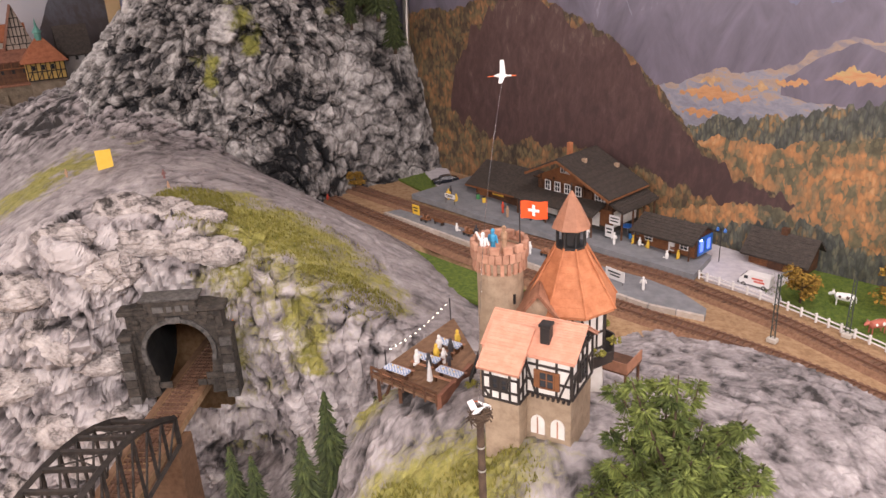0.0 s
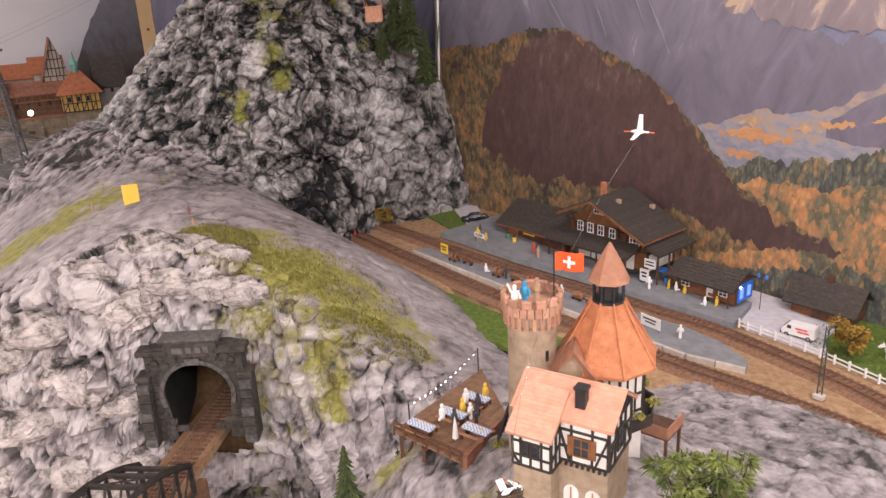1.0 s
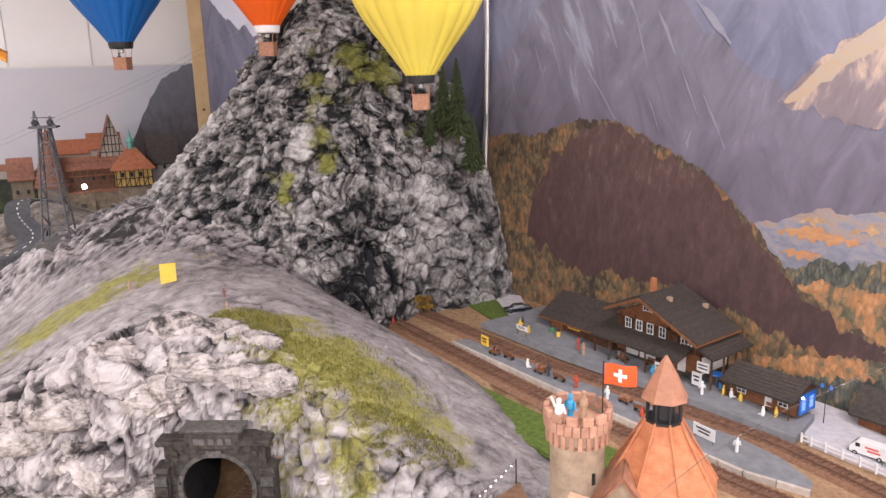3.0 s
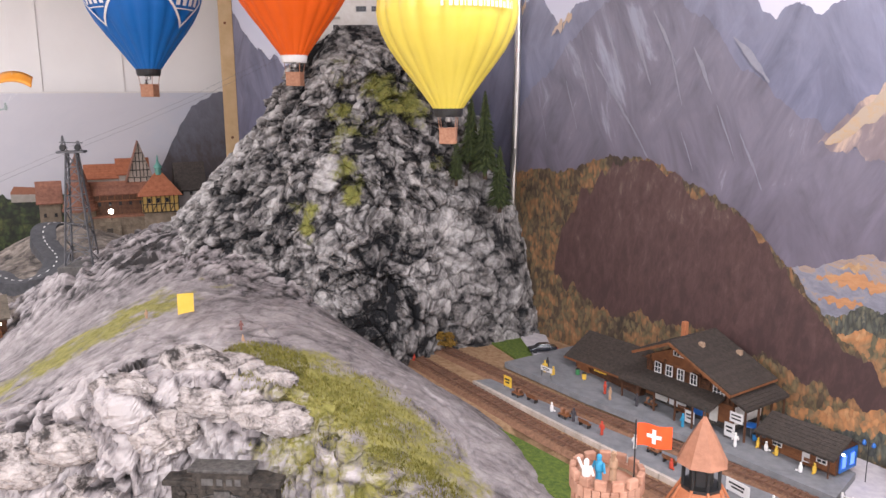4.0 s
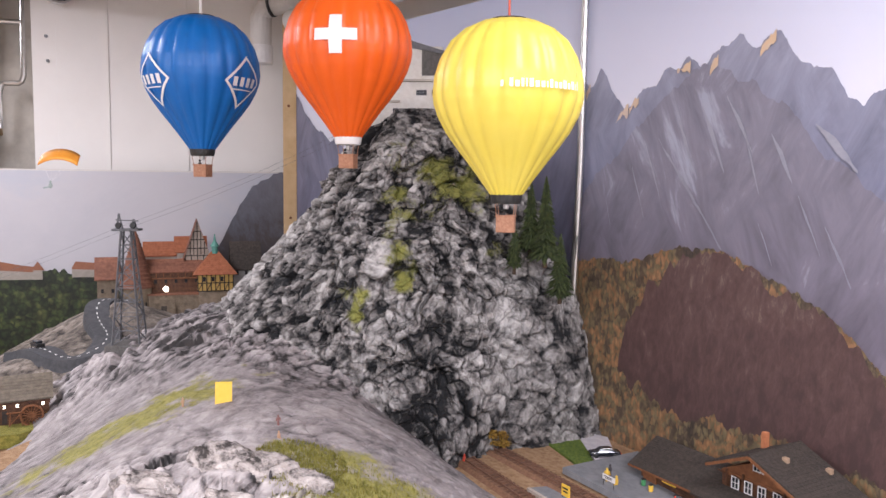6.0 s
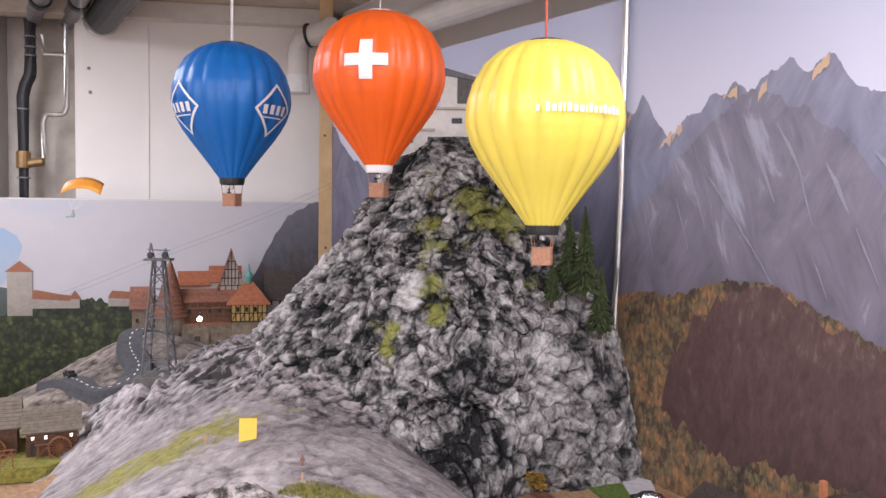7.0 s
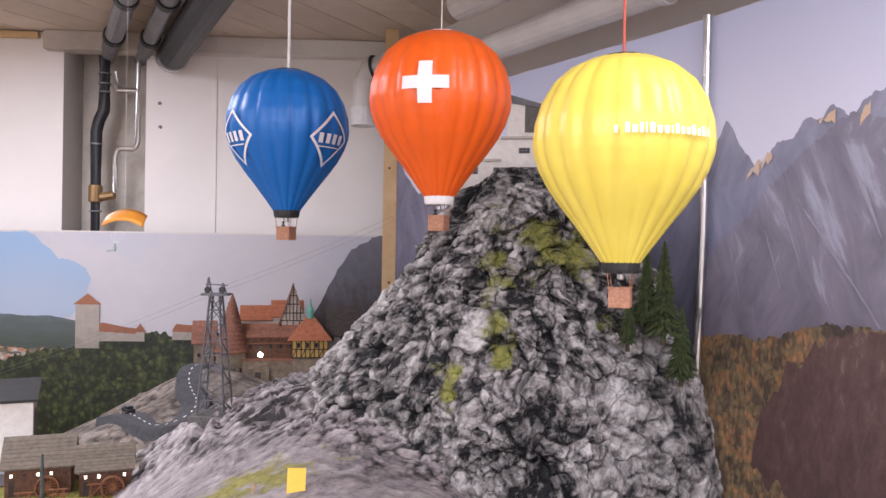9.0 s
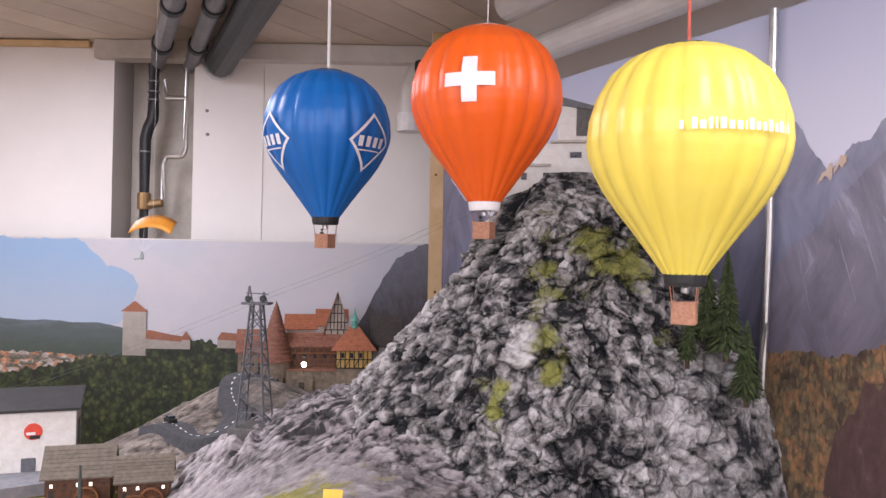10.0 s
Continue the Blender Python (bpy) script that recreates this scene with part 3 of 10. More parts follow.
alps = mural("mural_alps", JOINT, P2, "printed alpine panorama with grey peaks and brown autumn hill")
part("board", box(B(), 0, 2.6, 0.0, 0.008, 1.0, 2.095), M["p_paper"], alps)
print_layer("sky", alps, [(0, 2.094), (2.6, 2.094)], [(0, 1.05), (2.6, 1.05)], 0.001, M["p_sky"])
print_layer("far_peaks", alps, [(0, 1.90), (0.022, 1.89), (0.04, 1.925), (0.06, 1.895), (0.1, 1.838), (0.13, 1.865), (0.162, 1.886), (0.20, 1.903), (0.223, 1.922), (0.253, 1.90), (0.29, 1.925), (0.316, 1.938), (0.35, 1.918), (0.374, 1.935), (0.414, 1.888), (0.45, 1.876), (0.50, 1.82), (0.53, 1.84), (0.56, 1.825), (0.60, 1.84), (0.8, 1.84), (1.1, 1.88), (1.6, 1.80), (2.6, 1.82)],
            [(0, 1.1), (2.6, 1.1)], 0.002, M["p_peak"], 0.012, 42, 0.002)
print_layer("near_cliffs", alps, [(0, 1.70), (0.05, 1.745), (0.1, 1.785), (0.16, 1.84), (0.23, 1.886), (0.28, 1.902), (0.33, 1.875), (0.40, 1.82), (0.47, 1.75), (0.54, 1.69), (0.60, 1.655), (0.70, 1.61), (0.9, 1.60), (2.6, 1.6)], [(0, 1.1), (2.6, 1.1)], 0.003, M["p_face"], 0.016, 30, 0.002)
print_layer("lit_ribs", alps, [(0.575, 1.65), (0.61, 1.69), (0.66, 1.73), (0.72, 1.76), (0.90, 1.78)], [(0.575, 1.645), (0.62, 1.640), (0.68, 1.622), (0.75, 1.615), (0.90, 1.62)], 0.0036, M["p_ribs"], 0.010, 60, 0.002)
print_layer("lit_meadow", alps, [(0.585, 1.652), (0.62, 1.685), (0.66, 1.725), (0.72, 1.765)], [(0.585, 1.645), (0.62, 1.662), (0.66, 1.694), (0.72, 1.73)], 0.0042, M["p_gold"], 0.006, 60, 0.002)
for s0, z0, s1, z1 in ((0.082, 1.822, 0.108, 1.852), (0.110, 1.838, 0.130, 1.866), (0.207, 1.893, 0.232, 1.912), (0.268, 1.885, 0.282, 1.917), (0.352, 1.905, 0.376, 1.935), (0.003, 1.862, 0.018, 1.895)):
    print_layer("lit_crest", alps, [(s0, z0 + 0.006), ((s0 + s1) / 2, z1 - 0.008), (s1, z1)], [(s0, z0), ((s0 + s1) / 2, z0 + (z1 - z0) * 0.25), (s1, z1 - 0.016)], 0.0042, M["p_glow"], 0.008, 110, 0.0015)
for s0, z0, s1, z1, w in ((0.175, 1.79, 0.300, 1.617, 0.006), (0.145, 1.79, 0.185, 1.68, 0.005), (0.12, 1.745, 0.148, 1.66, 0.004), (0.21, 1.825, 0.245, 1.74, 0.009), (0.255, 1.84, 0.30, 1.735, 0.010), (0.30, 1.85, 0.345, 1.765, 0.008), (0.33, 1.80, 0.36, 1.70, 0.006), (0.375, 1.79, 0.41, 1.72, 0.010), (0.42, 1.70, 0.455, 1.62, 0.004), (0.36, 1.66, 0.385, 1.60, 0.004), (0.46, 1.66, 0.50, 1.58, 0.005), (0.44, 1.80, 0.50, 1.735, 0.012), (0.06, 1.70, 0.075, 1.64, 0.004)):
    print_layer("scree_line", alps, [(s0, z0), ((s0 + s1) / 2, (z0 + z1) / 2 + w), (s1, z1)], [(s0, z0 - 0.002), ((s0 + s1) / 2, (z0 + z1) / 2 - w * 0.6), (s1, z1 - 0.002)], 0.0040, M["p_scree"], 0.003, 90, 0.0015)
print_layer("hazy_valley", alps, [(0.45, 1.45), (0.58, 1.475), (0.64, 1.50), (0.67, 1.497), (0.76, 1.515), (0.82, 1.55), (0.88, 1.56), (1.2, 1.6), (2.6, 1.6)], [(0.45, 1.1), (2.6, 1.1)], 0.0045, M["p_haze"], 0.012, 26, 0.003)
print_layer("dark_knoll", alps, [(0.745, 1.49), (0.79, 1.525), (0.84, 1.55), (0.9, 1.53), (1.1, 1.53)], [(0.745, 1.47), (0.84, 1.46), (1.1, 1.45)], 0.0050, M["p_face"], 0.004, 40, 0.003)
for s0, s1, z, h in ((0.590, 0.712, 1.462, 0.020), (0.62, 0.66, 1.483, 0.008), (0.595, 0.655, 1.432, 0.014), (0.735, 0.785, 1.489, 0.014), (0.69, 0.74, 1.478, 0.006), (0.80, 0.90, 1.50, 0.020)):
    print_layer("orange_field", alps, [(s0, z + 0.001), (s0 + (s1 - s0) * 0.3, z + h * 0.7), (s0 + (s1 - s0) * 0.65, z + h * 0.5), (s1, z + 0.001)], [(s0, z), (s0 + (s1 - s0) * 0.5, z - h * 0.35), (s1, z)], 0.0052, M["p_field"] if h > 0.012 else M["p_gold"], 0.009, 90, 0.0015)
print_layer("pine_belt", alps, [(0.595, 1.405), (0.65, 1.428), (0.70, 1.432), (0.76, 1.44), (0.80, 1.452), (0.84, 1.462), (0.9, 1.475), (1.2, 1.52), (2.6, 1.55)], [(0.595, 1.1), (2.6, 1.1)], 0.0056, M["p_pines"], 0.010, 90, 0.0015)
print_layer("autumn_slope", alps, [(0.5, 1.32), (0.6, 1.372), (0.66, 1.40), (0.70, 1.392), (0.76, 1.395), (0.80, 1.412), (0.86, 1.42), (0.92, 1.425), (1.2, 1.45), (2.6, 1.48)], [(0.5, 1.1), (2.6, 1.1)], 0.0062, M["p_autumn"], 0.012, 60, 0.002)
print_layer("wooded_hill", alps, [(0, 1.575), (0.05, 1.582), (0.12, 1.582), (0.16, 1.595), (0.22, 1.613), (0.3, 1.615), (0.385, 1.58), (0.463, 1.545), (0.518, 1.502), (0.576, 1.444), (0.62, 1.39), (0.706, 1.345), (0.778, 1.304), (0.82, 1.22)],
            [(0, 1.1), (0.82, 1.1)], 0.0068, M["p_fringe"], 0.007, 90, 0.002)
print_layer("bare_hillside", alps, [(0.105, 1.40), (0.12, 1.48), (0.15, 1.505), (0.165, 1.55), (0.185, 1.555), (0.21, 1.585), (0.25, 1.602), (0.31, 1.605), (0.385, 1.572), (0.463, 1.537), (0.518, 1.494), (0.57, 1.440), (0.615, 1.382), (0.70, 1.338), (0.785, 1.305)],
            [(0.105, 1.39), (0.13, 1.37), (0.15, 1.385), (0.18, 1.35), (0.25, 1.33), (0.30, 1.355), (0.35, 1.335), (0.40, 1.35), (0.46, 1.315), (0.52, 1.335), (0.57, 1.31), (0.65, 1.295), (0.785, 1.295)], 0.0074, M["p_brown"], 0.018, 40, 0.0015)
print_layer("lower_wood", alps, [(0.53, 1.262), (0.60, 1.27), (0.66, 1.288), (0.72, 1.30), (0.80, 1.305), (0.9, 1.28), (1.2, 1.28)], [(0.53, 1.1), (1.2, 1.1)], 0.0080, M["p_autumn"], 0.010, 70, 0.002)
print_layer("lower_pines", alps, [(0.50, 1.24), (0.60, 1.248), (0.70, 1.262), (0.80, 1.285), (0.9, 1.26), (1.2, 1.27)], [(0.50, 1.1), (1.2, 1.1)], 0.0086, M["p_pines"], 0.012, 90, 0.002)

left_alps = mural("mural_peaks", CORNER, -P1, "printed panorama of dark grey alpine peaks behind the summit")
L1 = (CORNER - JOINT).length
part("board", box(B(), 0.0, L1, 0.0, 0.008, 1.0, 2.095), M["p_paper"], left_alps)
print_layer("sky", left_alps, [(0, 2.094), (L1, 2.094)], [(0, 1.05), (L1, 1.05)], 0.001, M["p_sky"])
print_layer("far_peaks", left_alps, [(0, 2.03), (0.04, 1.98), (0.08, 1.93), (0.14, 1.87), (0.2, 1.84), (0.35, 1.80), (0.5, 1.86), (0.7, 1.95), (0.85, 1.90), (0.98, 1.93), (1.06, 1.88), (L1, 1.90)], [(0, 1.1), (L1, 1.1)], 0.002, M["p_dark"], 0.014, 30, 0.003)

town = mural("mural_town", CORNER + LEFT * 1.9, -LEFT, "printed town panorama with cloudy sky, castle tower and woods")
T0 = 1.9
part("board", box(B(), 0.0, T0, 0.0, 0.012, 1.0, 1.742), M["p_paper"], town)
print_layer("sky", town, [(0, 1.738), (T0, 1.738)], [(0, 1.05), (T0, 1.05)], 0.001, M["p_bluesky"])
print_layer("blue_sky", town, [(0, 1.737), (0.90, 1.737), (0.955, 1.70), (0.985, 1.665), (1.06, 1.64), (1.075, 1.61)], [(0, 1.47), (0.9, 1.48), (1.02, 1.50), (1.06, 1.56), (1.075, 1.605)], 0.0015, M["p_cyan"], 0.010, 24)
print_layer("far_hills", town, [(0, 1.50), (0.7, 1.512), (1.0, 1.502), (1.17, 1.466), (1.4, 1.44), (T0, 1.40)], [(0, 1.1), (T0, 1.1)], 0.002, M["p_farhill"], 0.006, 14)
print_layer("town_roofs", town, [(0, 1.43), (0.8, 1.42), (1.0, 1.41), (1.1, 1.38)], [(0, 1.1), (1.1, 1.1)], 0.003, M["p_town"], 0.008, 60)
print_layer("wood", town, [(0.4, 1.30), (0.6, 1.345), (0.86, 1.385), (0.95, 1.41), (1.05, 1.425), (1.15, 1.445), (1.25, 1.455), (1.36, 1.455), (1.5, 1.46), (T0, 1.45)], [(0.4, 1.05), (T0, 1.05)], 0.004, M["p_forest"], 0.014, 45, 0.003)
print_layer("dark_mountain", town, [(1.60, 1.43), (1.66, 1.48), (1.70, 1.53), (1.75, 1.63), (1.795, 1.70), (1.86, 1.736), (T0, 1.737)], [(1.60, 1.1), (T0, 1.1)], 0.005, M["p_slate"], 0.006, 60)
print_layer("castle_keep", town, [(1.035, 1.538), (1.10, 1.538)], [(1.035, 1.415), (1.10, 1.415)], 0.006, M["p_stone"])
print_layer("keep_roof", town, [(1.03, 1.538), (1.068, 1.568), (1.105, 1.538)], [(1.03, 1.537), (1.105, 1.537)], 0.007, M["p_roof"])
print_layer("castle_wing", town, [(1.10, 1.485), (1.11, 1.487), (1.17, 1.475), (1.21, 1.47)], [(1.10, 1.462), (1.21, 1.455)], 0.006, M["p_roof"])
print_layer("wing_wall", town, [(1.10, 1.462), (1.21, 1.455)], [(1.10, 1.435), (1.21, 1.435)], 0.0065, M["p_stone"])
print_layer("gatehouse_roof", town, [(1.195, 1.462), (1.212, 1.486), (1.229, 1.462)], [(1.195, 1.461), (1.229, 1.461)], 0.007, M["p_roof"])
print_layer("gatehouse", town, [(1.2, 1.461), (1.224, 1.461)], [(1.2, 1.435), (1.224, 1.435)], 0.0068, M["p_stone"])
print_layer("chapel_roof", town, [(1.30, 1.468), (1.31, 1.485), (1.37, 1.48), (1.385, 1.462)], [(1.30, 1.463), (1.385, 1.46)], 0.006, M["p_roof"])
print_layer("chapel_wall", town, [(1.30, 1.463), (1.385, 1.46)], [(1.30, 1.44), (1.385, 1.44)], 0.0062, M["p_stone"])
print_layer("slate_hill", town, [(0, 1.52), (0.4, 1.515), (0.7, 1.514)], [(0, 1.505), (0.7, 1.508)], 0.0025, M["p_farhill"], 0.003)


# ---------------------------------------------------------------- terrain
def spline(points):
    """Thin-plate surface through a few landform heights."""
    p = np.array(points, float)
    n = len(p)
    d2 = ((p[:, None, :2] - p[None, :, :2]) ** 2).sum(-1)
    k = d2 * np.log(d2 + 1e-9) * 0.5
    a = np.zeros((n + 3, n + 3))
    a[:n, :n] = k + np.eye(n) * 2e-4
    a[:n, n] = 1
    a[:n, n + 1 :] = p[:, :2]
    a[n:, :n] = a[:n, n:].T
    w = np.linalg.solve(a, np.r_[p[:, 2], 0, 0, 0])

    def f(x, y):
        e = (x[..., None] - p[:, 0]) ** 2 + (y[..., None] - p[:, 1]) ** 2
        return (0.5 * e * np.log(e + 1e-9)) @ w[:n] + w[n] + w[n + 1] * x + w[n + 2] * y

    return f


def sm(a, b, x):
    t = np.clip((x - a) / (b - a), 0, 1)
    return t * t * (3 - 2 * t)


def crag(q, s):
    """Broken facets: each cell is a plane with its own height and tilt, creased along its joints. Height, joint and cell value."""
    d, pts = noise.voronoi(q * s)
    c = pts[0]
    n = noise.noise_vector(c * 3.7)
    off = q * s - c
    joint = min(0.15, d[1] - d[0]) / 0.15
    return 0.8 * n.x + 0.8 * off.dot(Vector((n.y, n.z, n.x))) + 0.22 * joint, joint, n.z


def rough_rock(p, amp, seed=0.0, fine=1.0, joints=0.3):
    """Chunky broken relief at several sizes for a point: its height, and how proud it stands for the dry brush."""
    q = Vector((p[0] + seed, p[1], p[2] * 1.1))
    w = q + noise.noise_vector(q * 8) * 0.018 + noise.noise_vector(q * 30) * 0.007 + noise.noise_vector(q * 85) * 0.0035
    a, ja, va = crag(w, 11)
    b, jb, vb = crag(w + Vector((3, 1, 2)), 27)
    c, jc, vc = crag(w + Vector((1, 5, 2)), 66)
    d, jd, vd = crag(Vector((w.x + w.z * 0.4, w.y, w.z * 0.62 - w.x * 0.3)), 150)
    r = noise.noise(w * 60)
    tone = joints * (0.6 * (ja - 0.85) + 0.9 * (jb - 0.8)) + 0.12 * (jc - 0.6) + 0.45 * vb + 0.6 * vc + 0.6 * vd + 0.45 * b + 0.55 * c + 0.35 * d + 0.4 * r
    return amp * (0.52 * a + 0.36 * b + fine * (0.17 * c + 0.045 * d)), tone


def sheet(name, X, Y, Z, material, label, amp, moss=None, seed=0.0, keep=None, category="rock", joints=0.3, faceted=False, wash=None):
    """A terrain sheet on a grid, roughened along its normals."""
    ny, nx = X.shape
    G = np.stack([X, Y, Z], -1)
    N = np.cross(np.gradient(G, axis=1), np.gradient(G, axis=0))
    N /= np.linalg.norm(N, axis=-1, keepdims=True) + 1e-12
    slope = np.linalg.norm(N[..., :2], axis=-1) / np.maximum(N[..., 2], 0.05)
    P = np.stack([X, Y, Z], -1).reshape(-1, 3)
    A = (amp(X, Y, Z, slope) if callable(amp) else np.full_like(Z, amp)).reshape(-1)
    relief = [rough_rock(p, a, seed, 1.0, joints) if a > 1e-5 else (0.0, 0.0) for p, a in zip(P, A)]
    disp, tone = np.array([r[0] for r in relief]), np.array([r[1] for r in relief])
    P = P + N.reshape(-1, 3) * disp[:, None]
    idx = np.arange(nx * ny).reshape(ny, nx)
    F = np.stack([idx[:-1, :-1], idx[:-1, 1:], idx[1:, 1:], idx[1:, :-1]], -1).reshape(-1, 4)
    if keep is not None:
        c = P[F].mean(1)
        F = F[keep(c[:, 0], c[:, 1], c[:, 2])]
    me = bpy.data.meshes.new(name)
    me.from_pydata(P.tolist(), [], F.tolist())
    me.polygons.foreach_set("use_smooth", [not faceted] * len(me.polygons))
    if moss is not None:
        at = me.attributes.new("moss", "FLOAT", "POINT")
        at.data.foreach_set("value", moss(P[:, 0], P[:, 1], P[:, 2], slope.reshape(-1)).astype(np.float32))
    at = me.attributes.new("dry_brush", "FLOAT", "POINT")
    at.data.foreach_set("value", (tone * np.clip(A / 0.02, 0.25, 1.0) + (wash(X, Y).reshape(-1) if wash else 0.0)).astype(np.float32))
    me.materials.append(material)
    ob = new(name, me)
    return tagged(ob, label, category, kind="structure")


def blob(x, y, cx, cy, rx, ry, turn=0.0):
    c, s = math.cos(turn), math.sin(turn)
    a, b = (x - cx) * c + (y - cy) * s, -(x - cx) * s + (y - cy) * c
    return np.clip(1.4 - np.sqrt((a / rx) ** 2 + (b / ry) ** 2), 0, 1)


HILL = spline([(-0.46, 1.06, 1.430), (-0.30, 0.86, 1.412), (-0.25, 0.83, 1.395), (-0.15, 0.82, 1.36), (-0.06, 0.80, 1.31), (0.03, 0.90, 1.262), (0.08, 0.86, 1.245), (-0.2, 1.0, 1.385), (-0.1, 1.08, 1.315), (-0.05, 1.14, 1.262),
               (-0.24, 1.22, 1.345), (-0.21, 1.33, 1.262), (-0.33, 1.2, 1.40), (-0.46, 0.84, 1.40), (-0.6, 0.84, 1.34), (-0.6, 1.08, 1.395), (-0.75, 1.15, 1.335), (-0.85, 1.0, 1.27), (-0.55, 1.32, 1.455), (-0.72, 1.42, 1.445), (-0.88, 1.5, 1.40), (-1.05, 1.45, 1.28), (-0.9, 1.25, 1.28), (-0.4, 1.4, 1.42), (0.1, 1.05, 1.2)])
ROCK = spline([(0.08, 0.50, 1.364), (0.095, 0.445, 1.362), (0.045, 0.452, 1.362), (0.05, 0.57, 1.362), (0.13, 0.50, 1.36), (0.14, 0.57, 1.352), (0.18, 0.52, 1.32), (0.0, 0.62, 1.330), (-0.04, 0.60, 1.330), (-0.085, 0.60, 1.285), (-0.12, 0.64, 1.19), (0.0, 0.47, 1.31), (0.03, 0.40, 1.315), (-0.08, 0.48, 1.265), (-0.15, 0.55, 1.13), (0.1, 0.38, 1.325), (0.2, 0.42, 1.31),
               (0.25, 0.6, 1.29), (0.3, 0.72, 1.262), (0.42, 0.62, 1.245), (0.45, 0.45, 1.21), (0.6, 0.5, 1.19), (0.62, 0.6, 1.20), (0.15, 0.75, 1.265), (0.05, 0.82, 1.25), (0.18, 0.85, 1.235), (0.0, 0.25, 1.26), (0.3, 0.2, 1.19), (-0.3, 0.5, 1.07), (-0.3, 0.68, 1.07), (0.0, 0.72, 1.27), (0.7, 0.3, 1.12)])


def front(x):
    """Foot line of the hill's cliff."""
    return np.interp(x, [-1.1, -0.6, -0.42, -0.36, -0.24, -0.18, -0.05, 0.12], [0.86, 0.80, 0.80, 0.835, 0.835, 0.79, 0.745, 0.74])


offs = np.r_[np.arange(-0.06, -0.035, 0.004), np.arange(-0.035, 0.052, 0.00085), np.arange(0.052, 0.80, 0.0045)]
X, OFF = np.meshgrid(np.r_[np.arange(-1.08, -0.60, 0.005), np.arange(-0.60, 0.13, 0.0021)], offs)
Y = front(X) + OFF
T = HILL(X, Y)
cut = sm(-0.035, 0.05, Y - front(X))
fold = np.sin(X * 150 + 9 * np.sin(OFF * 38) + 5 * np.sin(X * 31)) + 0.6 * np.sin(X * 340 + 14 * np.sin(OFF * 60))
Y = Y + 0.0042 * fold * sm(-0.235, -0.21, X) * sm(0.10, 0.04, OFF) * sm(-0.04, -0.02, OFF)
Z = 1.06 + (T - 1.06) * cut
# the way of the line through the hill stays open
INSIDE = lambda x, y, z: ~((np.abs(x + 0.307 + 0.06 * (y - 0.82)) < 0.048) & (y < 0.90) & (y > 0.7) & (z < 1.308) & (z > 1.185))


def hill_moss(x, y, z, slope):
    m = np.maximum(blob(x, y, -0.19, 0.90, 0.13, 0.085, -0.25) * 0.85, blob(x, y, -0.11, 0.85, 0.095, 0.055) * 0.75)
    m = np.maximum(m, blob(x, y, -0.16, 0.80, 0.055, 0.045) * 0.62 * (z > 1.24))
    m = np.maximum(m, blob(x, y, -0.30, 0.93, 0.06, 0.05) * 0.7)
    m = np.maximum(m, blob(x, y, -0.245, 0.97, 0.06, 0.035) * 0.6)
    m = m + 0.36 * np.array([noise.fractal(Vector((a * 30, b * 30, c * 30)), 0.8, 2.0, 4) for a, b, c in zip(x, y, z)]) * (m > 0.02)
    green = np.maximum(blob(x, y, -0.60, 1.07, 0.15, 0.075, 0.75) * 0.85, blob(x, y, -0.66, 0.90, 0.05, 0.04) * 0.5)
    green = green + 0.5 * np.array([noise.fractal(Vector((a * 34, b * 34, c * 34)), 0.8, 2.0, 4) for a, b, c in zip(x, y, z)]) * (green > 0.02)
    return np.clip(np.maximum(m, green), 0, 0.8) * (x < 0.03)


def hill_relief(x, y, z, s):
    steep = sm(0.7, 2.0, s)
    left = sm(-0.22, -0.27, x)
    return 0.0050 + steep * (0.020 + 0.018 * left) + 0.015 * sm(-0.36, -0.42, x) * sm(0.99, 0.88, y) + 0.012 * sm(-0.20, -0.27, x) * sm(0.91, 0.87, y) * (1 - steep) + 0.030 * sm(1.22, 1.36, y + 0.25 * (x + 0.6)) * sm(-0.30, -0.40, x)


sheet("rock_hill", X, Y, Z, M["rock_light"], "pale grey plaster rock hill with olive grass above a tunnel", hill_relief, hill_moss, 3.0, INSIDE, joints=1.0, faceted=True, wash=lambda x, y: -0.45 * sm(1.16, 1.34, y + 0.25 * (x + 0.6)) + 0.25 * sm(-0.30, -0.36, x) * sm(1.02, 0.9, y))

X, Y = np.meshgrid(np.arange(-0.42, 0.80, 0.0032), np.arange(0.05, 0.90, 0.0032))
Z = ROCK(X, Y)
EDGE = lambda x, y, z: (SU * x + CU * y) < 0.735 + 0.06 * np.clip((CU * x - SU * y + 0.85) / 0.5, 0, 1)


def rock_moss(x, y, z, slope):
    return np.clip(np.maximum.reduce([blob(x, y, -0.04, 0.46, 0.13, 0.075) * 0.95, blob(x, y, 0.05, 0.33, 0.12, 0.06) * 0.8, blob(x, y, 0.45, 0.5, 0.1, 0.06) * 0.6, blob(x, y, 0.3, 0.35, 0.2, 0.08) * 0.6, blob(x, y, -0.06, 0.62, 0.04, 0.05) * 0.7]), 0, 0.8)


sheet("castle_rock", X, Y, Z, M["rock_light"], "grey rocky ridge with olive grass below the castle", lambda x, y, z, s: 0.011 + 0.014 * sm(0.6, 1.4, s), rock_moss, 7.0, EDGE, joints=0.8, faceted=True, wash=lambda x, y: -0.25 + 0 * x)

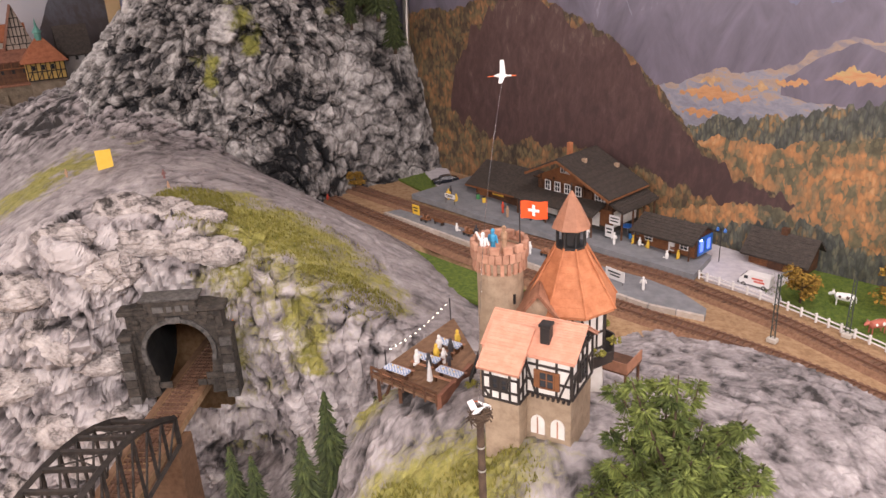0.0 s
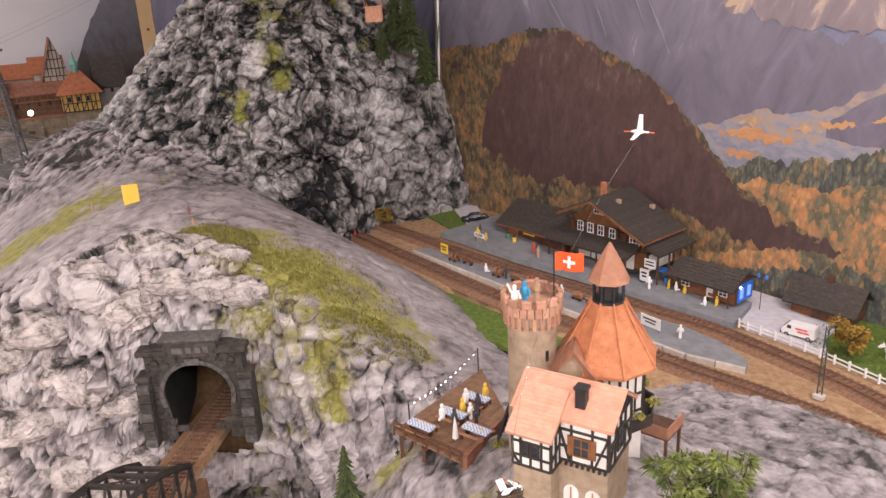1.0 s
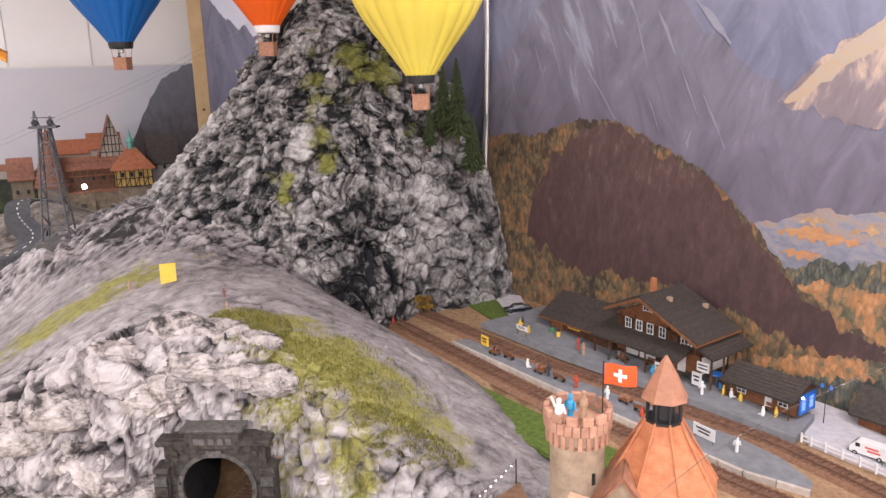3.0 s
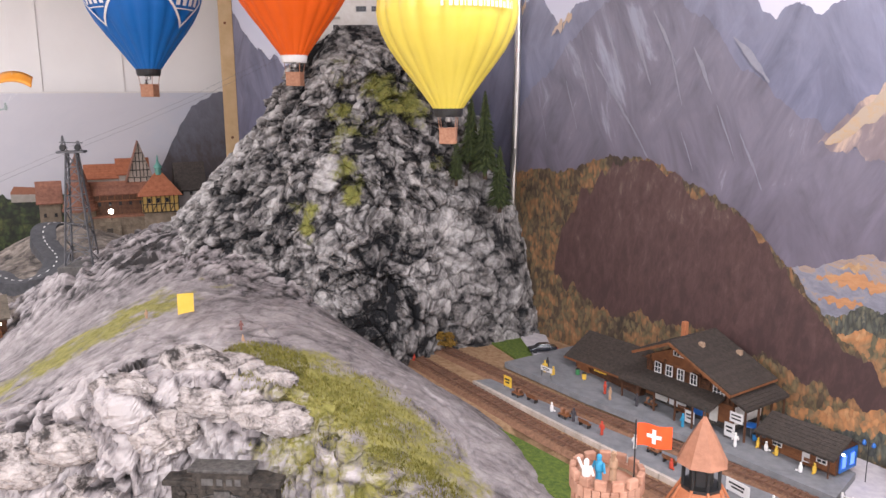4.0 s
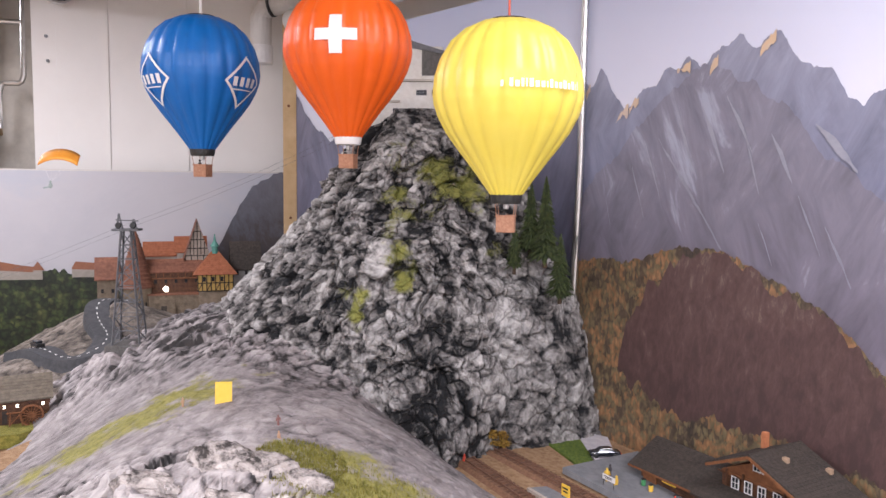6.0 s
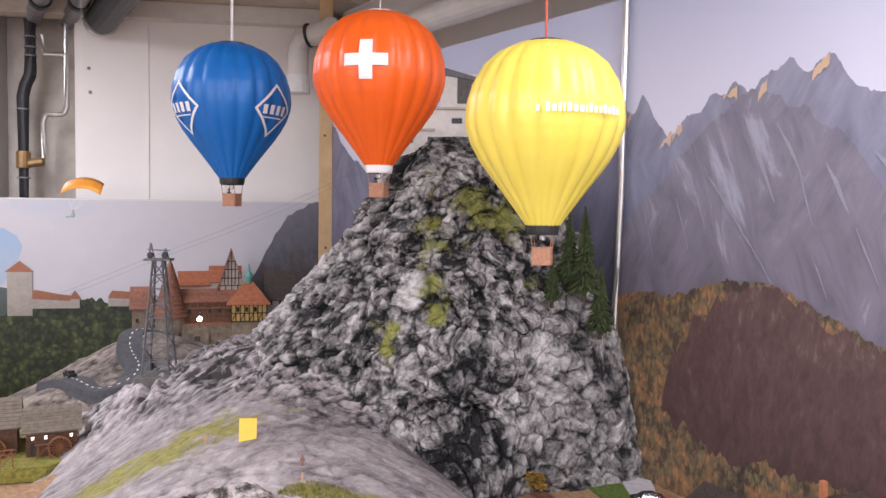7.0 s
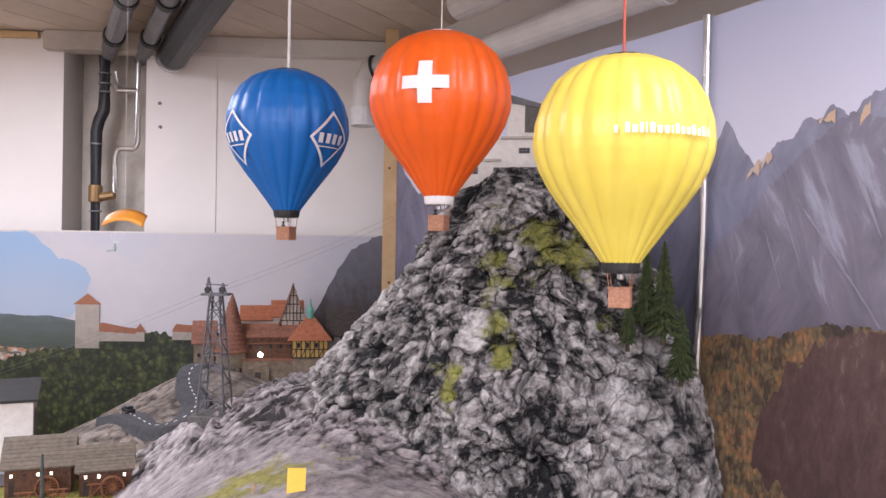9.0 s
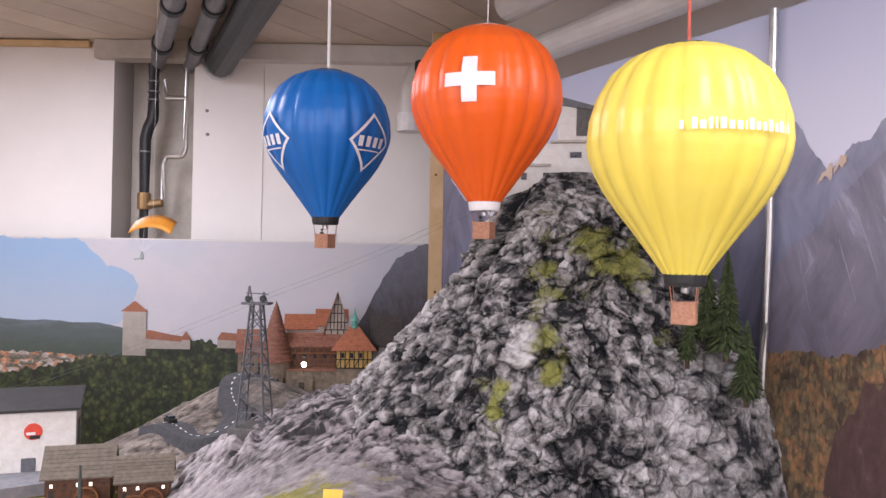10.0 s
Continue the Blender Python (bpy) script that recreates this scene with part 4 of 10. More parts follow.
def boulder(x, off, r, seed, squash=0.75):
    """A broken plaster boulder half sunk in the cliff beside the tunnel."""
    y = float(front(np.array(x))) + off
    c = float(sm(-0.035, 0.05, np.array(off)))
    z = 1.06 + (float(HILL(np.array(x), np.array(y))) - 1.06) * c
    rr = random.Random(seed)
    t = thing("boulder", pose(x, y, z, rr.uniform(-20, 20), rr.uniform(-15, 15), rr.uniform(-30, 30)), "pale whitewashed plaster boulder on the cliff", "rock", "cliff boulders")
    bm = B()
    bmesh.ops.create_icosphere(bm, subdivisions=5, radius=1.0)
    o = Vector((seed * 1.7, seed * 0.6, 2.0))
    for v in bm.verts:
        d = v.co.copy()
        h, joint, _ = crag(d + o, 1.7)
        h2, joint2, _ = crag(d + o + noise.noise_vector(d * 3) * 0.15, 4.5)
        k = 1 + 0.20 * h + 0.08 * h2 + 0.05 * noise.noise(d * 9 + o)
        v.co = Vector((d.x * 1.35 * r * k, d.y * 0.9 * r * k, d.z * squash * r * k))
    part("stone", bm, M["rock_pale"], t, smooth=False)


rr = random.Random(21)
for k, (x, off, r) in enumerate(((-0.345, 0.035, 0.030), (-0.300, 0.036, 0.026), (-0.262, 0.034, 0.024), (-0.392, 0.030, 0.034), (-0.405, 0.012, 0.026), (-0.410, 0.000, 0.030), (-0.432, -0.008, 0.028), (-0.452, 0.018, 0.034), (-0.470, 0.000, 0.030), (-0.490, 0.032, 0.030), (-0.515, 0.012, 0.036), (-0.545, 0.030, 0.032), (-0.560, 0.002, 0.034), (-0.425, 0.048, 0.026), (-0.585, 0.040, 0.030), (-0.610, 0.018, 0.034), (-0.322, 0.058, 0.024), (-0.278, 0.056, 0.020), (-0.370, 0.060, 0.026), (-0.445, -0.020, 0.026), (-0.500, -0.014, 0.032))):
    boulder(x, off, r, k + 1, rr.uniform(0.6, 0.85))


# plateau: one sheet that runs under everything to the murals
X, Y = np.meshgrid(np.arange(-2.3, 1.9, 0.03), np.arange(-0.25, 2.5, 0.03))
Z = 1.225 + 0.09 * (0.40 - np.clip(X, -0.2, 0.75)) - 0.001
Z = np.where(X < -0.95, Z - 0.02, Z)
V_ = SU * X + CU * Y
low = 1 - sm(0.62, 0.74, V_)
low = np.where(X < -0.05, np.maximum(low * 0 + 1 - sm(-0.02, 0.06, Y - 0.99), low * 0), low)
Z = Z - low * np.clip(Z - 1.0, 0, 1)
Z = np.where((X < -0.98) & (Y > 1.53), 1.02, Z)
sheet("ground", X, Y, Z, M["ground"], "sandy brown ballasted ground of the layout", 0.0, category="ground")
tagged(part("layout_frame", box(B(), -2.25, 1.2, -0.2, 1.2, 0.86, 0.98), M["timber"]), "plywood layout frame under the scenery", "table", kind="structure")


# the main mountain: a stack of rough rings
def mountain():
    levels = np.array([1.18, 1.3, 1.4, 1.5, 1.6, 1.7, 1.8, 1.845])
    keys = np.radians([-180, -135, -90, -45, 0, 60, 120, 180])
    rad = np.array([[.60, .52, .44, .36, .25, .18, .10, .05], [.50, .45, .40, .33, .25, .175, .105, .05], [.42, .385, .35, .31, .255, .18, .10, .05], [.30, .29, .28, .268, .24, .195, .12, .05],
                    [.375, .355, .338, .30, .255, .215, .12, .05], [.2, .2, .2, .19, .17, .15, .1, .05], [.25, .25, .25, .24, .2, .15, .1, .05], [.60, .52, .44, .36, .25, .18, .10, .05]])
    angles = np.r_[np.linspace(-math.pi, 0.45, 800, endpoint=False), np.linspace(0.45, math.pi, 90, endpoint=False)]
    na, nz = len(angles), 430
    cx, cy = -0.345, 1.63
    P, tones = [], []
    for j in range(nz):
        z = 1.18 + (1.85 - 1.18) * j / (nz - 1)
        row = np.array([np.interp(z, levels, r) for r in rad])
        gully = -0.245 + 0.02 * math.sin(z * 23)
        for i in range(na):
            a = angles[i]
            k = min(np.searchsorted(keys, a, side="right") - 1, len(keys) - 2)
            t = (a - keys[k]) / (keys[k + 1] - keys[k])
            t = t * t * (3 - 2 * t)
            r = row[k] * (1 - t) + row[k + 1] * t
            c, s = math.cos(a), math.sin(a)
            p = Vector((cx + r * c, cy + r * s, z))
            fade = min(1.0, (1.86 - z) / 0.10)
            # calmer slabs low on the valley side
            slab_side = sstep(-0.24, -0.14, p.x) * sstep(1.58, 1.45, z)
            h, tone = rough_rock(p, 0.040 * (0.5 + 0.5 * fade) * (1 - 0.35 * slab_side), 0.0, 1.0 - 0.5 * slab_side, 0.4 + 0.5 * slab_side)
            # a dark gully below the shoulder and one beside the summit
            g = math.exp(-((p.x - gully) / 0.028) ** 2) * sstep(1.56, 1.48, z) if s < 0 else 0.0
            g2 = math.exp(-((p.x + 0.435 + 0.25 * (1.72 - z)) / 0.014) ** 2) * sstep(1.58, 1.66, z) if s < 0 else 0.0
            # one pale rounded boulder on the face
            e = ((p.x + 0.340) / 0.026) ** 2 + ((z - 1.592) / 0.034) ** 2 if s < 0 else 9.0
            knob = max(0.0, 1 - e)
            r += h * (1 - 0.6 * min(1, 2 * knob)) - 0.030 * g - 0.022 * g2 + 0.030 * math.sqrt(knob)
            P.append((cx + r * c, cy + r * s, z + 0.20 * h))
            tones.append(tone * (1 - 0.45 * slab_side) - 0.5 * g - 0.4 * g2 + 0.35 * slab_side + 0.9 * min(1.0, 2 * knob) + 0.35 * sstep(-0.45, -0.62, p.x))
    P.append((cx, cy, 1.853))
    tones.append(0.0)
    F = []
    for j in range(nz - 1):
        for i in range(na):
            i2 = (i + 1) % na
            F.append((j * na + i, j * na + i2, (j + 1) * na + i2, (j + 1) * na + i))
    F += [((nz - 1) * na + i, (nz - 1) * na + (i + 1) % na, nz * na) for i in range(na)]
    me = bpy.data.meshes.new("rock_mountain")
    me.from_pydata(P, [], F)
    me.polygons.foreach_set("use_smooth", [False] * len(F))
    Q = np.array(P)
    m = np.zeros(len(Q))
    for x, z, rx, rz, w in ((-0.27, 1.735, 0.075, 0.035, 0.55), (-0.215, 1.69, 0.045, 0.03, 0.6), (-0.25, 1.71, 0.05, 0.03, 0.6), (-0.345, 1.692, 0.034, 0.022, 0.7), (-0.335, 1.64, 0.018, 0.035, 0.6), (-0.30, 1.56, 0.026, 0.026, 0.7), (-0.385, 1.545, 0.03, 0.026, 0.6), (-0.365, 1.525, 0.02, 0.035, 0.75), (-0.17, 1.60, 0.03, 0.02, 0.45), (-0.315, 1.60, 0.02, 0.035, 0.55), (-0.30, 1.665, 0.05, 0.025, 0.45), (-0.345, 1.76, 0.03, 0.03, 0.4)):
        m = np.maximum(m, w * np.clip(1.35 - np.sqrt(((Q[:, 0] - x) / rx) ** 2 + ((Q[:, 2] - z) / rz) ** 2), 0, 1))
    m *= Q[:, 1] < 1.66
    patchy = np.array([noise.fractal(Vector(q) * 26, 0.8, 2.0, 4) if w > 0.02 else 0.0 for q, w in zip(P, m)])
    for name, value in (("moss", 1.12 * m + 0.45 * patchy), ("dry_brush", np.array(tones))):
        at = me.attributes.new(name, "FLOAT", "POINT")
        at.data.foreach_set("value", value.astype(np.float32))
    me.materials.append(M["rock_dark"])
    return tagged(new("rock_mountain", me), "craggy black, grey and white plaster mountain with moss", "mountain", kind="structure")


mountain()


# ---------------------------------------------------------------- balloons
def gore_profile():
    return [(0.0175, -0.045), (0.021, -0.040), (0.030, -0.0275), (0.042, -0.0115), (0.0545, 0.0045), (0.0655, 0.020), (0.074, 0.036), (0.0787, 0.050), (0.080, 0.060), (0.0785, 0.078), (0.0728, 0.0965), (0.0628, 0.1135), (0.048, 0.1265), (0.031, 0.1345), (0.014, 0.138)]


def balloon(name, centre, envelope, skirt, cord, label, turn, skirt_white=False, k=1.0):
    """A model hot-air balloon, 16 cm across, whose origin is the middle of the envelope's widest ring."""
    t = thing(name, pose(*centre, 0, 0, turn), label, "balloon", "hot-air balloons over the mountain")
    bm, n, sub = B(), 20, 6
    prof = gore_profile()
    dense = []
    for (r0, z0), (r1, z1) in zip(prof, prof[1:]):
        for q in range(4):
            dense.append((r0 + (r1 - r0) * q / 4, z0 + (z1 - z0) * q / 4))
    dense.append(prof[-1])
    rings = []
    for r, z in dense:
        ring = []
        for i in range(n * sub):
            a = 2 * math.pi * i / (n * sub)
            f = abs(math.sin(math.pi * (i % sub) / sub))
            rr = r * k * (1 - 0.046 * (1 - f) ** 1.5)
            ring.append(bm.verts.new((rr * math.cos(a), rr * math.sin(a), (z - 0.06) * k)))
        rings.append(ring)
    for a, b in zip(rings, rings[1:]):
        for i in range(n * sub):
            bm.faces.new((a[i], a[(i + 1) % (n * sub)], b[(i + 1) % (n * sub)], b[i]))
    env = part("envelope", bm, envelope, t, smooth=True)
    part("crown_cap", lathe(B(), [(0.019 * k, 0.0755 * k), (0.019 * k, 0.0785 * k), (0.012 * k, 0.0793 * k), (0.002, 0.0797 * k)], 20), skirt, env)
    zb = (-0.045 - 0.06) * k
    part("skirt", lathe(B(), [(0.0168 * k, zb + 0.006), (0.0178 * k, zb + 0.004), (0.0165 * k, zb - 0.006), (0.0155 * k, zb - 0.009), (0.0135 * k, zb - 0.009), (0.0145 * k, zb)], 24, cap=False), skirt, t, "white skirt with toothed edge" if skirt_white else "black skirt")
    top, low = zb - 0.021, zb - 0.0385
    bm = B()
    h = 0.0095 * k
    for x0, x1, y0, y1 in ((-h, h, -h, -h + 0.0015), (-h, h, h - 0.0015, h), (-h, -h + 0.0015, -h + 0.0015, h - 0.0015), (h - 0.0015, h, -h + 0.0015, h - 0.0015)):
        box(bm, x0, x1, y0, y1, low, top, bevel=0.0004)
    box(bm, -h + 0.0015, h - 0.0015, -h + 0.0015, h - 0.0015, low, low + 0.0012)
    bk = part("basket", bm, M["basket"], t)
    part("rim", [box(b_, -h - 0.0006, h + 0.0006, -h - 0.0006, h + 0.0006, top - 0.0012, top + 0.0002) for b_ in [B()]][0], M["basket"], bk)
    for sx in (-1, 1):
        for sy in (-1, 1):
            part("stay", bar(B(), (sx * h * 0.95, sy * h * 0.95, top), (sx * 0.0105 * k, sy * 0.0105 * k, zb - 0.008), 0.0008, n=6), M["basket"], t)
    part("burner", lathe(B(), [(0.002, top + 0.006), (0.003, top + 0.007), (0.003, top + 0.011), (0.0015, top + 0.0125)], 8), M["steel"], t)
    bm = B()
    lathe(bm, [(0.0022, top - 0.010), (0.003, top - 0.002), (0.0026, top + 0.002), (0.001, top + 0.003)], 8, pose(-0.003, -0.003, 0))
    bmesh.ops.create_icosphere(bm, subdivisions=1, radius=0.0019, matrix=pose(-0.003, -0.003, top + 0.0052))
    part("doll", bm, M["dark"], t)
    part("cord", tube(B(), [(0, 0, 0.075 * k), (0, 0, CEILING - centre[2])], cord[0], 6), cord[1], t, cord[2])
    return t, env


def on_envelope(ang, z, k=1.0, lift=0.0008):
    """A place on the envelope at an angle and a height in balloon space."""
    prof = gore_profile()
    zz = z / k + 0.06
    r = np.interp(zz, [p[1] for p in prof], [p[0] for p in prof]) * k + lift
    return Vector((r * math.cos(ang), r * math.sin(ang), z))


def patch(bm, cells, k=1.0, lift=0.0009):
    """Curved stickers on an envelope: (a0, a1, z0, z1) in degrees and metres."""
    for a0, a1, z0, z1 in cells:
        na, nz = max(1, int(abs(a1 - a0) / 3)), max(1, int((z1 - z0) / 0.003))
        g = [[bm.verts.new(on_envelope(radians(a0 + (a1 - a0) * i / na), z0 + (z1 - z0) * j / nz, k, lift)) for i in range(na + 1)] for j in range(nz + 1)]
        for j in range(nz):
            for i in range(na):
                bm.faces.new((g[j][i], g[j][i + 1], g[j + 1][i + 1], g[j + 1][i]))
    return bm


M["cord_red"] = mat("red_cord", (0.55, 0.10, 0.06), (0.62, 0.14, 0.09), 0.7)
M["cord_white"] = mat("white_cord", (0.70, 0.68, 0.64), (0.78, 0.76, 0.72), 0.7)
M["sticker"] = mat("white_sticker", (0.80, 0.80, 0.80), (0.84, 0.84, 0.84), 0.35)
blue, blue_env = balloon("hot_air_balloon", (-0.5465, 1.179, 1.862), M["bal_blue"], M["dark"], (0.0022, M["cord_white"], "white cord"), "blue model hot-air balloon with white diamond emblems, hung on a cord", 0)
red, red_env = balloon("hot_air_balloon", (-0.309, 1.11, 1.874), M["bal_red"], M["white"], (0.0006, M["cord_white"], "thin thread"), "orange-red model hot-air balloon with white Swiss cross", 0, True)
yel, yel_env = balloon("hot_air_balloon", (-0.092, 0.973, 1.803), M["bal_yel"], M["dark"], (0.0012, M["cord_red"], "red cord"), "bright yellow ribbed model hot-air balloon hung on a red cord", 0, k=0.965)
part("cross", patch(B(), [(-87.5, -76.5, -0.014, 0.030), (-100.0, -87.5, 0.0010, 0.0145), (-76.5, -64.0, 0.0010, 0.0145)]), M["sticker"], red_env, "white cross")


# ---------------------------------------------------------------- railway
def strip(bm, pts, half, lift0, lift1, skirt=0.0):
    """A band along plateau points (u, v), from its foot to its crown."""
    rows = []
    for i, (u, v) in enumerate(pts):
        (u0, v0), (u1, v1) = pts[max(0, i - 1)], pts[min(len(pts) - 1, i + 1)]
        d = Vector((u1 - u0, v1 - v0)).normalized()
        row = []
        for w, l in ((-half - skirt, lift0), (-half, lift1), (half, lift1), (half + skirt, lift0)):
            x, y = uv(u - d.y * w, v + d.x * w)
            row.append(bm.verts.new((x, y, level(x, y) + l)))
        rows.append(row)
    for a, b in zip(rows, rows[1:]):
        for k in range(3):
            bm.faces.new((a[k], b[k], b[k + 1], a[k + 1]))
    bmesh.ops.recalc_face_normals(bm, faces=bm.faces[:])
    return bm


def smooth_path(keys, step):
    """Evenly spaced points along a soft curve through keys."""
    ks = [Vector(k) for k in keys]
    out = []
    for i in range(len(ks) - 1):
        p0, p1, p2, p3 = ks[max(0, i - 1)], ks[i], ks[i + 1], ks[min(len(ks) - 1, i + 2)]
        n = max(2, int((p2 - p1).length / step))
        for q in range(n):
            t = q / n
            out.append(tuple(0.5 * ((2 * p1) + (p2 - p0) * t + (2 * p0 - 5 * p1 + 4 * p2 - p3) * t * t + (3 * p1 - p0 - 3 * p2 + p3) * t ** 3)))
    out.append(tuple(ks[-1]))
    return out


def plateau_track(keys, label):
    t = thing("railway_track", Matrix.Identity(4), label, "railway track", "station tracks")
    t["kind"] = "structure"
    pts = smooth_path(keys, 0.0085)
    part("ballast_bed", strip(B(), pts[::3] + [pts[-1]], 0.0165, -0.002, 0.0045, 0.007), M["ballast"], t)
    bm = B()
    for (u0, v0), (u1, v1) in zip(pts, pts[1:]):
        x, y = uv(u0, v0)
        box(bm, -0.0022, 0.0022, -0.0145, 0.0145, 0.004, 0.0062, pose(x, y, level(x, y), 0, 0, RAIL_TURN + math.degrees(math.atan2(v1 - v0, u1 - u0))))
    tagged(part("sleepers", bm, M["sleeper"], t), kind="stuff")
    for side in (-1, 1):
        bm = B()
        rows = []
        for i, (u, v) in enumerate(pts):
            (u0, v0), (u1, v1) = pts[max(0, i - 1)], pts[min(len(pts) - 1, i + 1)]
            d = Vector((u1 - u0, v1 - v0)).normalized()
            row = []
            for w, l in ((-0.0007, 0.006), (-0.0007, 0.0088), (0.0007, 0.0088), (0.0007, 0.006)):
                x, y = uv(u - d.y * (w + side * 0.00825), v + d.x * (w + side * 0.00825))
                row.append(bm.verts.new((x, y, level(x, y) + l)))
            rows.append(row)
        for a, b in zip(rows, rows[1:]):
            for k in range(3):
                bm.faces.new((a[k], b[k], b[k + 1], a[k + 1]))
        part("rail", bm, M["rail"], t)
    return t


plateau_track([(-1.22, 0.745), (-1.116, 0.748), (-0.949, 0.753), (-0.78, 0.760), (-0.517, 0.791), (-0.38, 0.815), (-0.247, 0.822), (-0.05, 0.80), (0.1, 0.77)], "rusty brown single track on reddish ballast before the platforms")
plateau_track([(-1.24, 0.815), (-1.135, 0.823), (-0.963, 0.841), (-0.864, 0.856), (-0.68, 0.897), (-0.54, 0.924), (-0.468, 0.925), (-0.356, 0.918), (-0.25, 0.896), (-0.05, 0.85), (0.1, 0.81)], "rusty brown single track beside the station platform")


def plateau_plate(name, pts, lift, material, label, category, thick=0.01, edge=None):
    t = thing(name, Matrix.Identity(4), label, category, kind="structure")
    q = [uv(*p) for p in pts]
    bm = slab(B(), q, lambda x, y: level(x, y) + lift - thick, lambda x, y: level(x, y) + lift)
    part("surface", bm, material, t)
    if edge:
        for k in edge:
            a, b = Vector(pts[k]), Vector(pts[(k + 1) % len(pts)])
            n = max(1, int((b - a).length / 0.03))
            for i in range(n):
                p, q2 = a + (b - a) * (i + 0.02) / n, a + (b - a) * (i + 0.98) / n
                d = (b - a).normalized()
                o = Vector((d.y, -d.x)) * 0.0035
                bm = slab(B(), [uv(*w) for w in (p + o, q2 + o, q2 - o * 0.6, p - o * 0.6)], lambda x, y: level(x, y) - 0.001, lambda x, y: level(x, y) + lift + 0.0006)
                part("kerbstone", bm, M["kerb"], t)
    return t


plateau_plate("platform_island", [(-1.004, 0.776), (-0.81, 0.791), (-0.505, 0.822), (-0.438, 0.850), (-0.448, 0.872), (-0.50, 0.893), (-0.558, 0.894), (-0.80, 0.840), (-1.0, 0.806)], 0.006, M["tarmac"], "grey asphalt island platform with pale kerbstones", "platform", edge=[0, 1, 2])
plateau_plate("platform_main", [(-1.04, 0.868), (-0.87, 0.886), (-0.68, 0.925), (-0.512, 0.949), (-0.535, 1.04), (-0.70, 1.075), (-1.06, 1.045)], 0.012, M["tarmac"], "dark grey station platform in front of the chalet station", "platform")
plateau_plate("forecourt", [(-0.545, 1.02), (-0.505, 0.968), (-0.40, 0.975), (-0.40, 1.12), (-0.60, 1.108)], 0.003, M["forecourt"], "pale grey gravel station forecourt", "forecourt", 0.006)
plateau_plate("lane", [(-1.20, 1.02), (-1.06, 0.955), (-1.03, 0.98), (-1.15, 1.06)], 0.003, M["forecourt"], "pale gravel lane beside the station", "road", 0.006)
plateau_plate("meadow", [(-0.42, 1.02), (-0.39, 0.975), (-0.2, 0.955), (0.2, 0.90), (0.5, 0.95), (0.5, 1.20), (-0.42, 1.13)], 0.004, M["grass"], "green static-grass pasture behind a white fence", "meadow", 0.008)
plateau_plate("verge", [(-1.16, 0.93), (-1.06, 0.915), (-1.06, 0.95), (-1.17, 1.01)], 0.003, M["grass"], "narrow green verge at the foot of the cliff", "grass", 0.006)
plateau_plate("bank", [(-0.93, 0.70), (-0.80, 0.715), (-0.62, 0.735), (-0.55, 0.74), (-0.60, 0.66), (-0.80, 0.64)], 0.002, M["grass"], "green grass bank beside the track", "grass", 0.006)


# ---------------------------------------------------------------- the chalet station
def gable_roof(bm, x0, x1, y0, y1, z, rise, over, thick, along="x"):
    """Two pitched slabs over a plan; ridge along x or y."""
    if along == "x":
        ym, h = (y0 + y1) / 2, (y1 - y0) / 2
        for s in (-1, 1):
            ye = ym + s * (h + over)
            ze = z - rise * over / h
            a, b = Vector((0, ym, z + rise)), Vector((0, ye, ze))
            q = []
            for x in (x0 - over, x1 + over):
                q.append([bm.verts.new((x, p.y, p.z + l)) for p in (a, b) for l in (0, thick)])
            l, r = q
            for f in ((l[0], l[2], l[3], l[1]), (r[0], r[1], r[3], r[2]), (l[1], l[3], r[3], r[1]), (l[0], r[0], r[2], l[2]), (l[2], r[2], r[3], l[3])):
                bm.faces.new(f)
    else:
        b2 = bmesh.new()
        gable_roof(b2, y0, y1, -x1, -x0, z, rise, over, thick)
        bmesh.ops.transform(b2, matrix=pose(0, 0, 0, 0, 0, 90), verts=b2.verts[:])
        me = bpy.data.meshes.new("tmp")
        b2.to_mesh(me)
        b2.free()
        bm.from_mesh(me)
        bpy.data.meshes.remove(me)
    bmesh.ops.recalc_face_normals(bm, faces=bm.faces[:])
    return bm


def gable_wall(bm, x0, x1, y0, y1, z0, z, rise, along="x"):
    """A house body with gable ends."""
    if along == "x":
        sec = [(y0, z0), (y1, z0), (y1, z), ((y0 + y1) / 2, z + rise), (y0, z)]
        a = [bm.verts.new((x0, p, q)) for p, q in sec]
        b = [bm.verts.new((x1, p, q)) for p, q in sec]
    else:
        sec = [(x0, z0), (x1, z0), (x1, z), ((x0 + x1) / 2, z + rise), (x0, z)]
        a = [bm.verts.new((p, y0, q)) for p, q in sec]
        b = [bm.verts.new((p, y1, q)) for p, q in sec]
    bm.faces.new(a)
    bm.faces.new(b[::-1])
    for k in range(5):
        bm.faces.new((a[k], b[k], b[(k + 1) % 5], a[(k + 1) % 5]))
    bmesh.ops.recalc_face_normals(bm, faces=bm.faces[:])
    return bm


# town stone, orange tiles and plaster carry the corner's dimness in their base colour
M["stone_dim"] = mat("dimmed_castle_stone", (0.15, 0.115, 0.08), (0.25, 0.195, 0.14), 0.9, scale=70, bump=0.3, bump_scale=200, island=0.14)
M["yellow_plaster"] = mat("yellow_plaster", (0.50, 0.31, 0.08), (0.58, 0.38, 0.11), 0.8)
M["tile_town"] = mat("dimmed_orange_tiles", (0.28, 0.09, 0.04), (0.40, 0.14, 0.065), 0.75, scale=130, island=0.08)
M["plaster_dim"] = mat("dimmed_plaster", (0.42, 0.38, 0.33), (0.52, 0.47, 0.41), 0.85, scale=90)
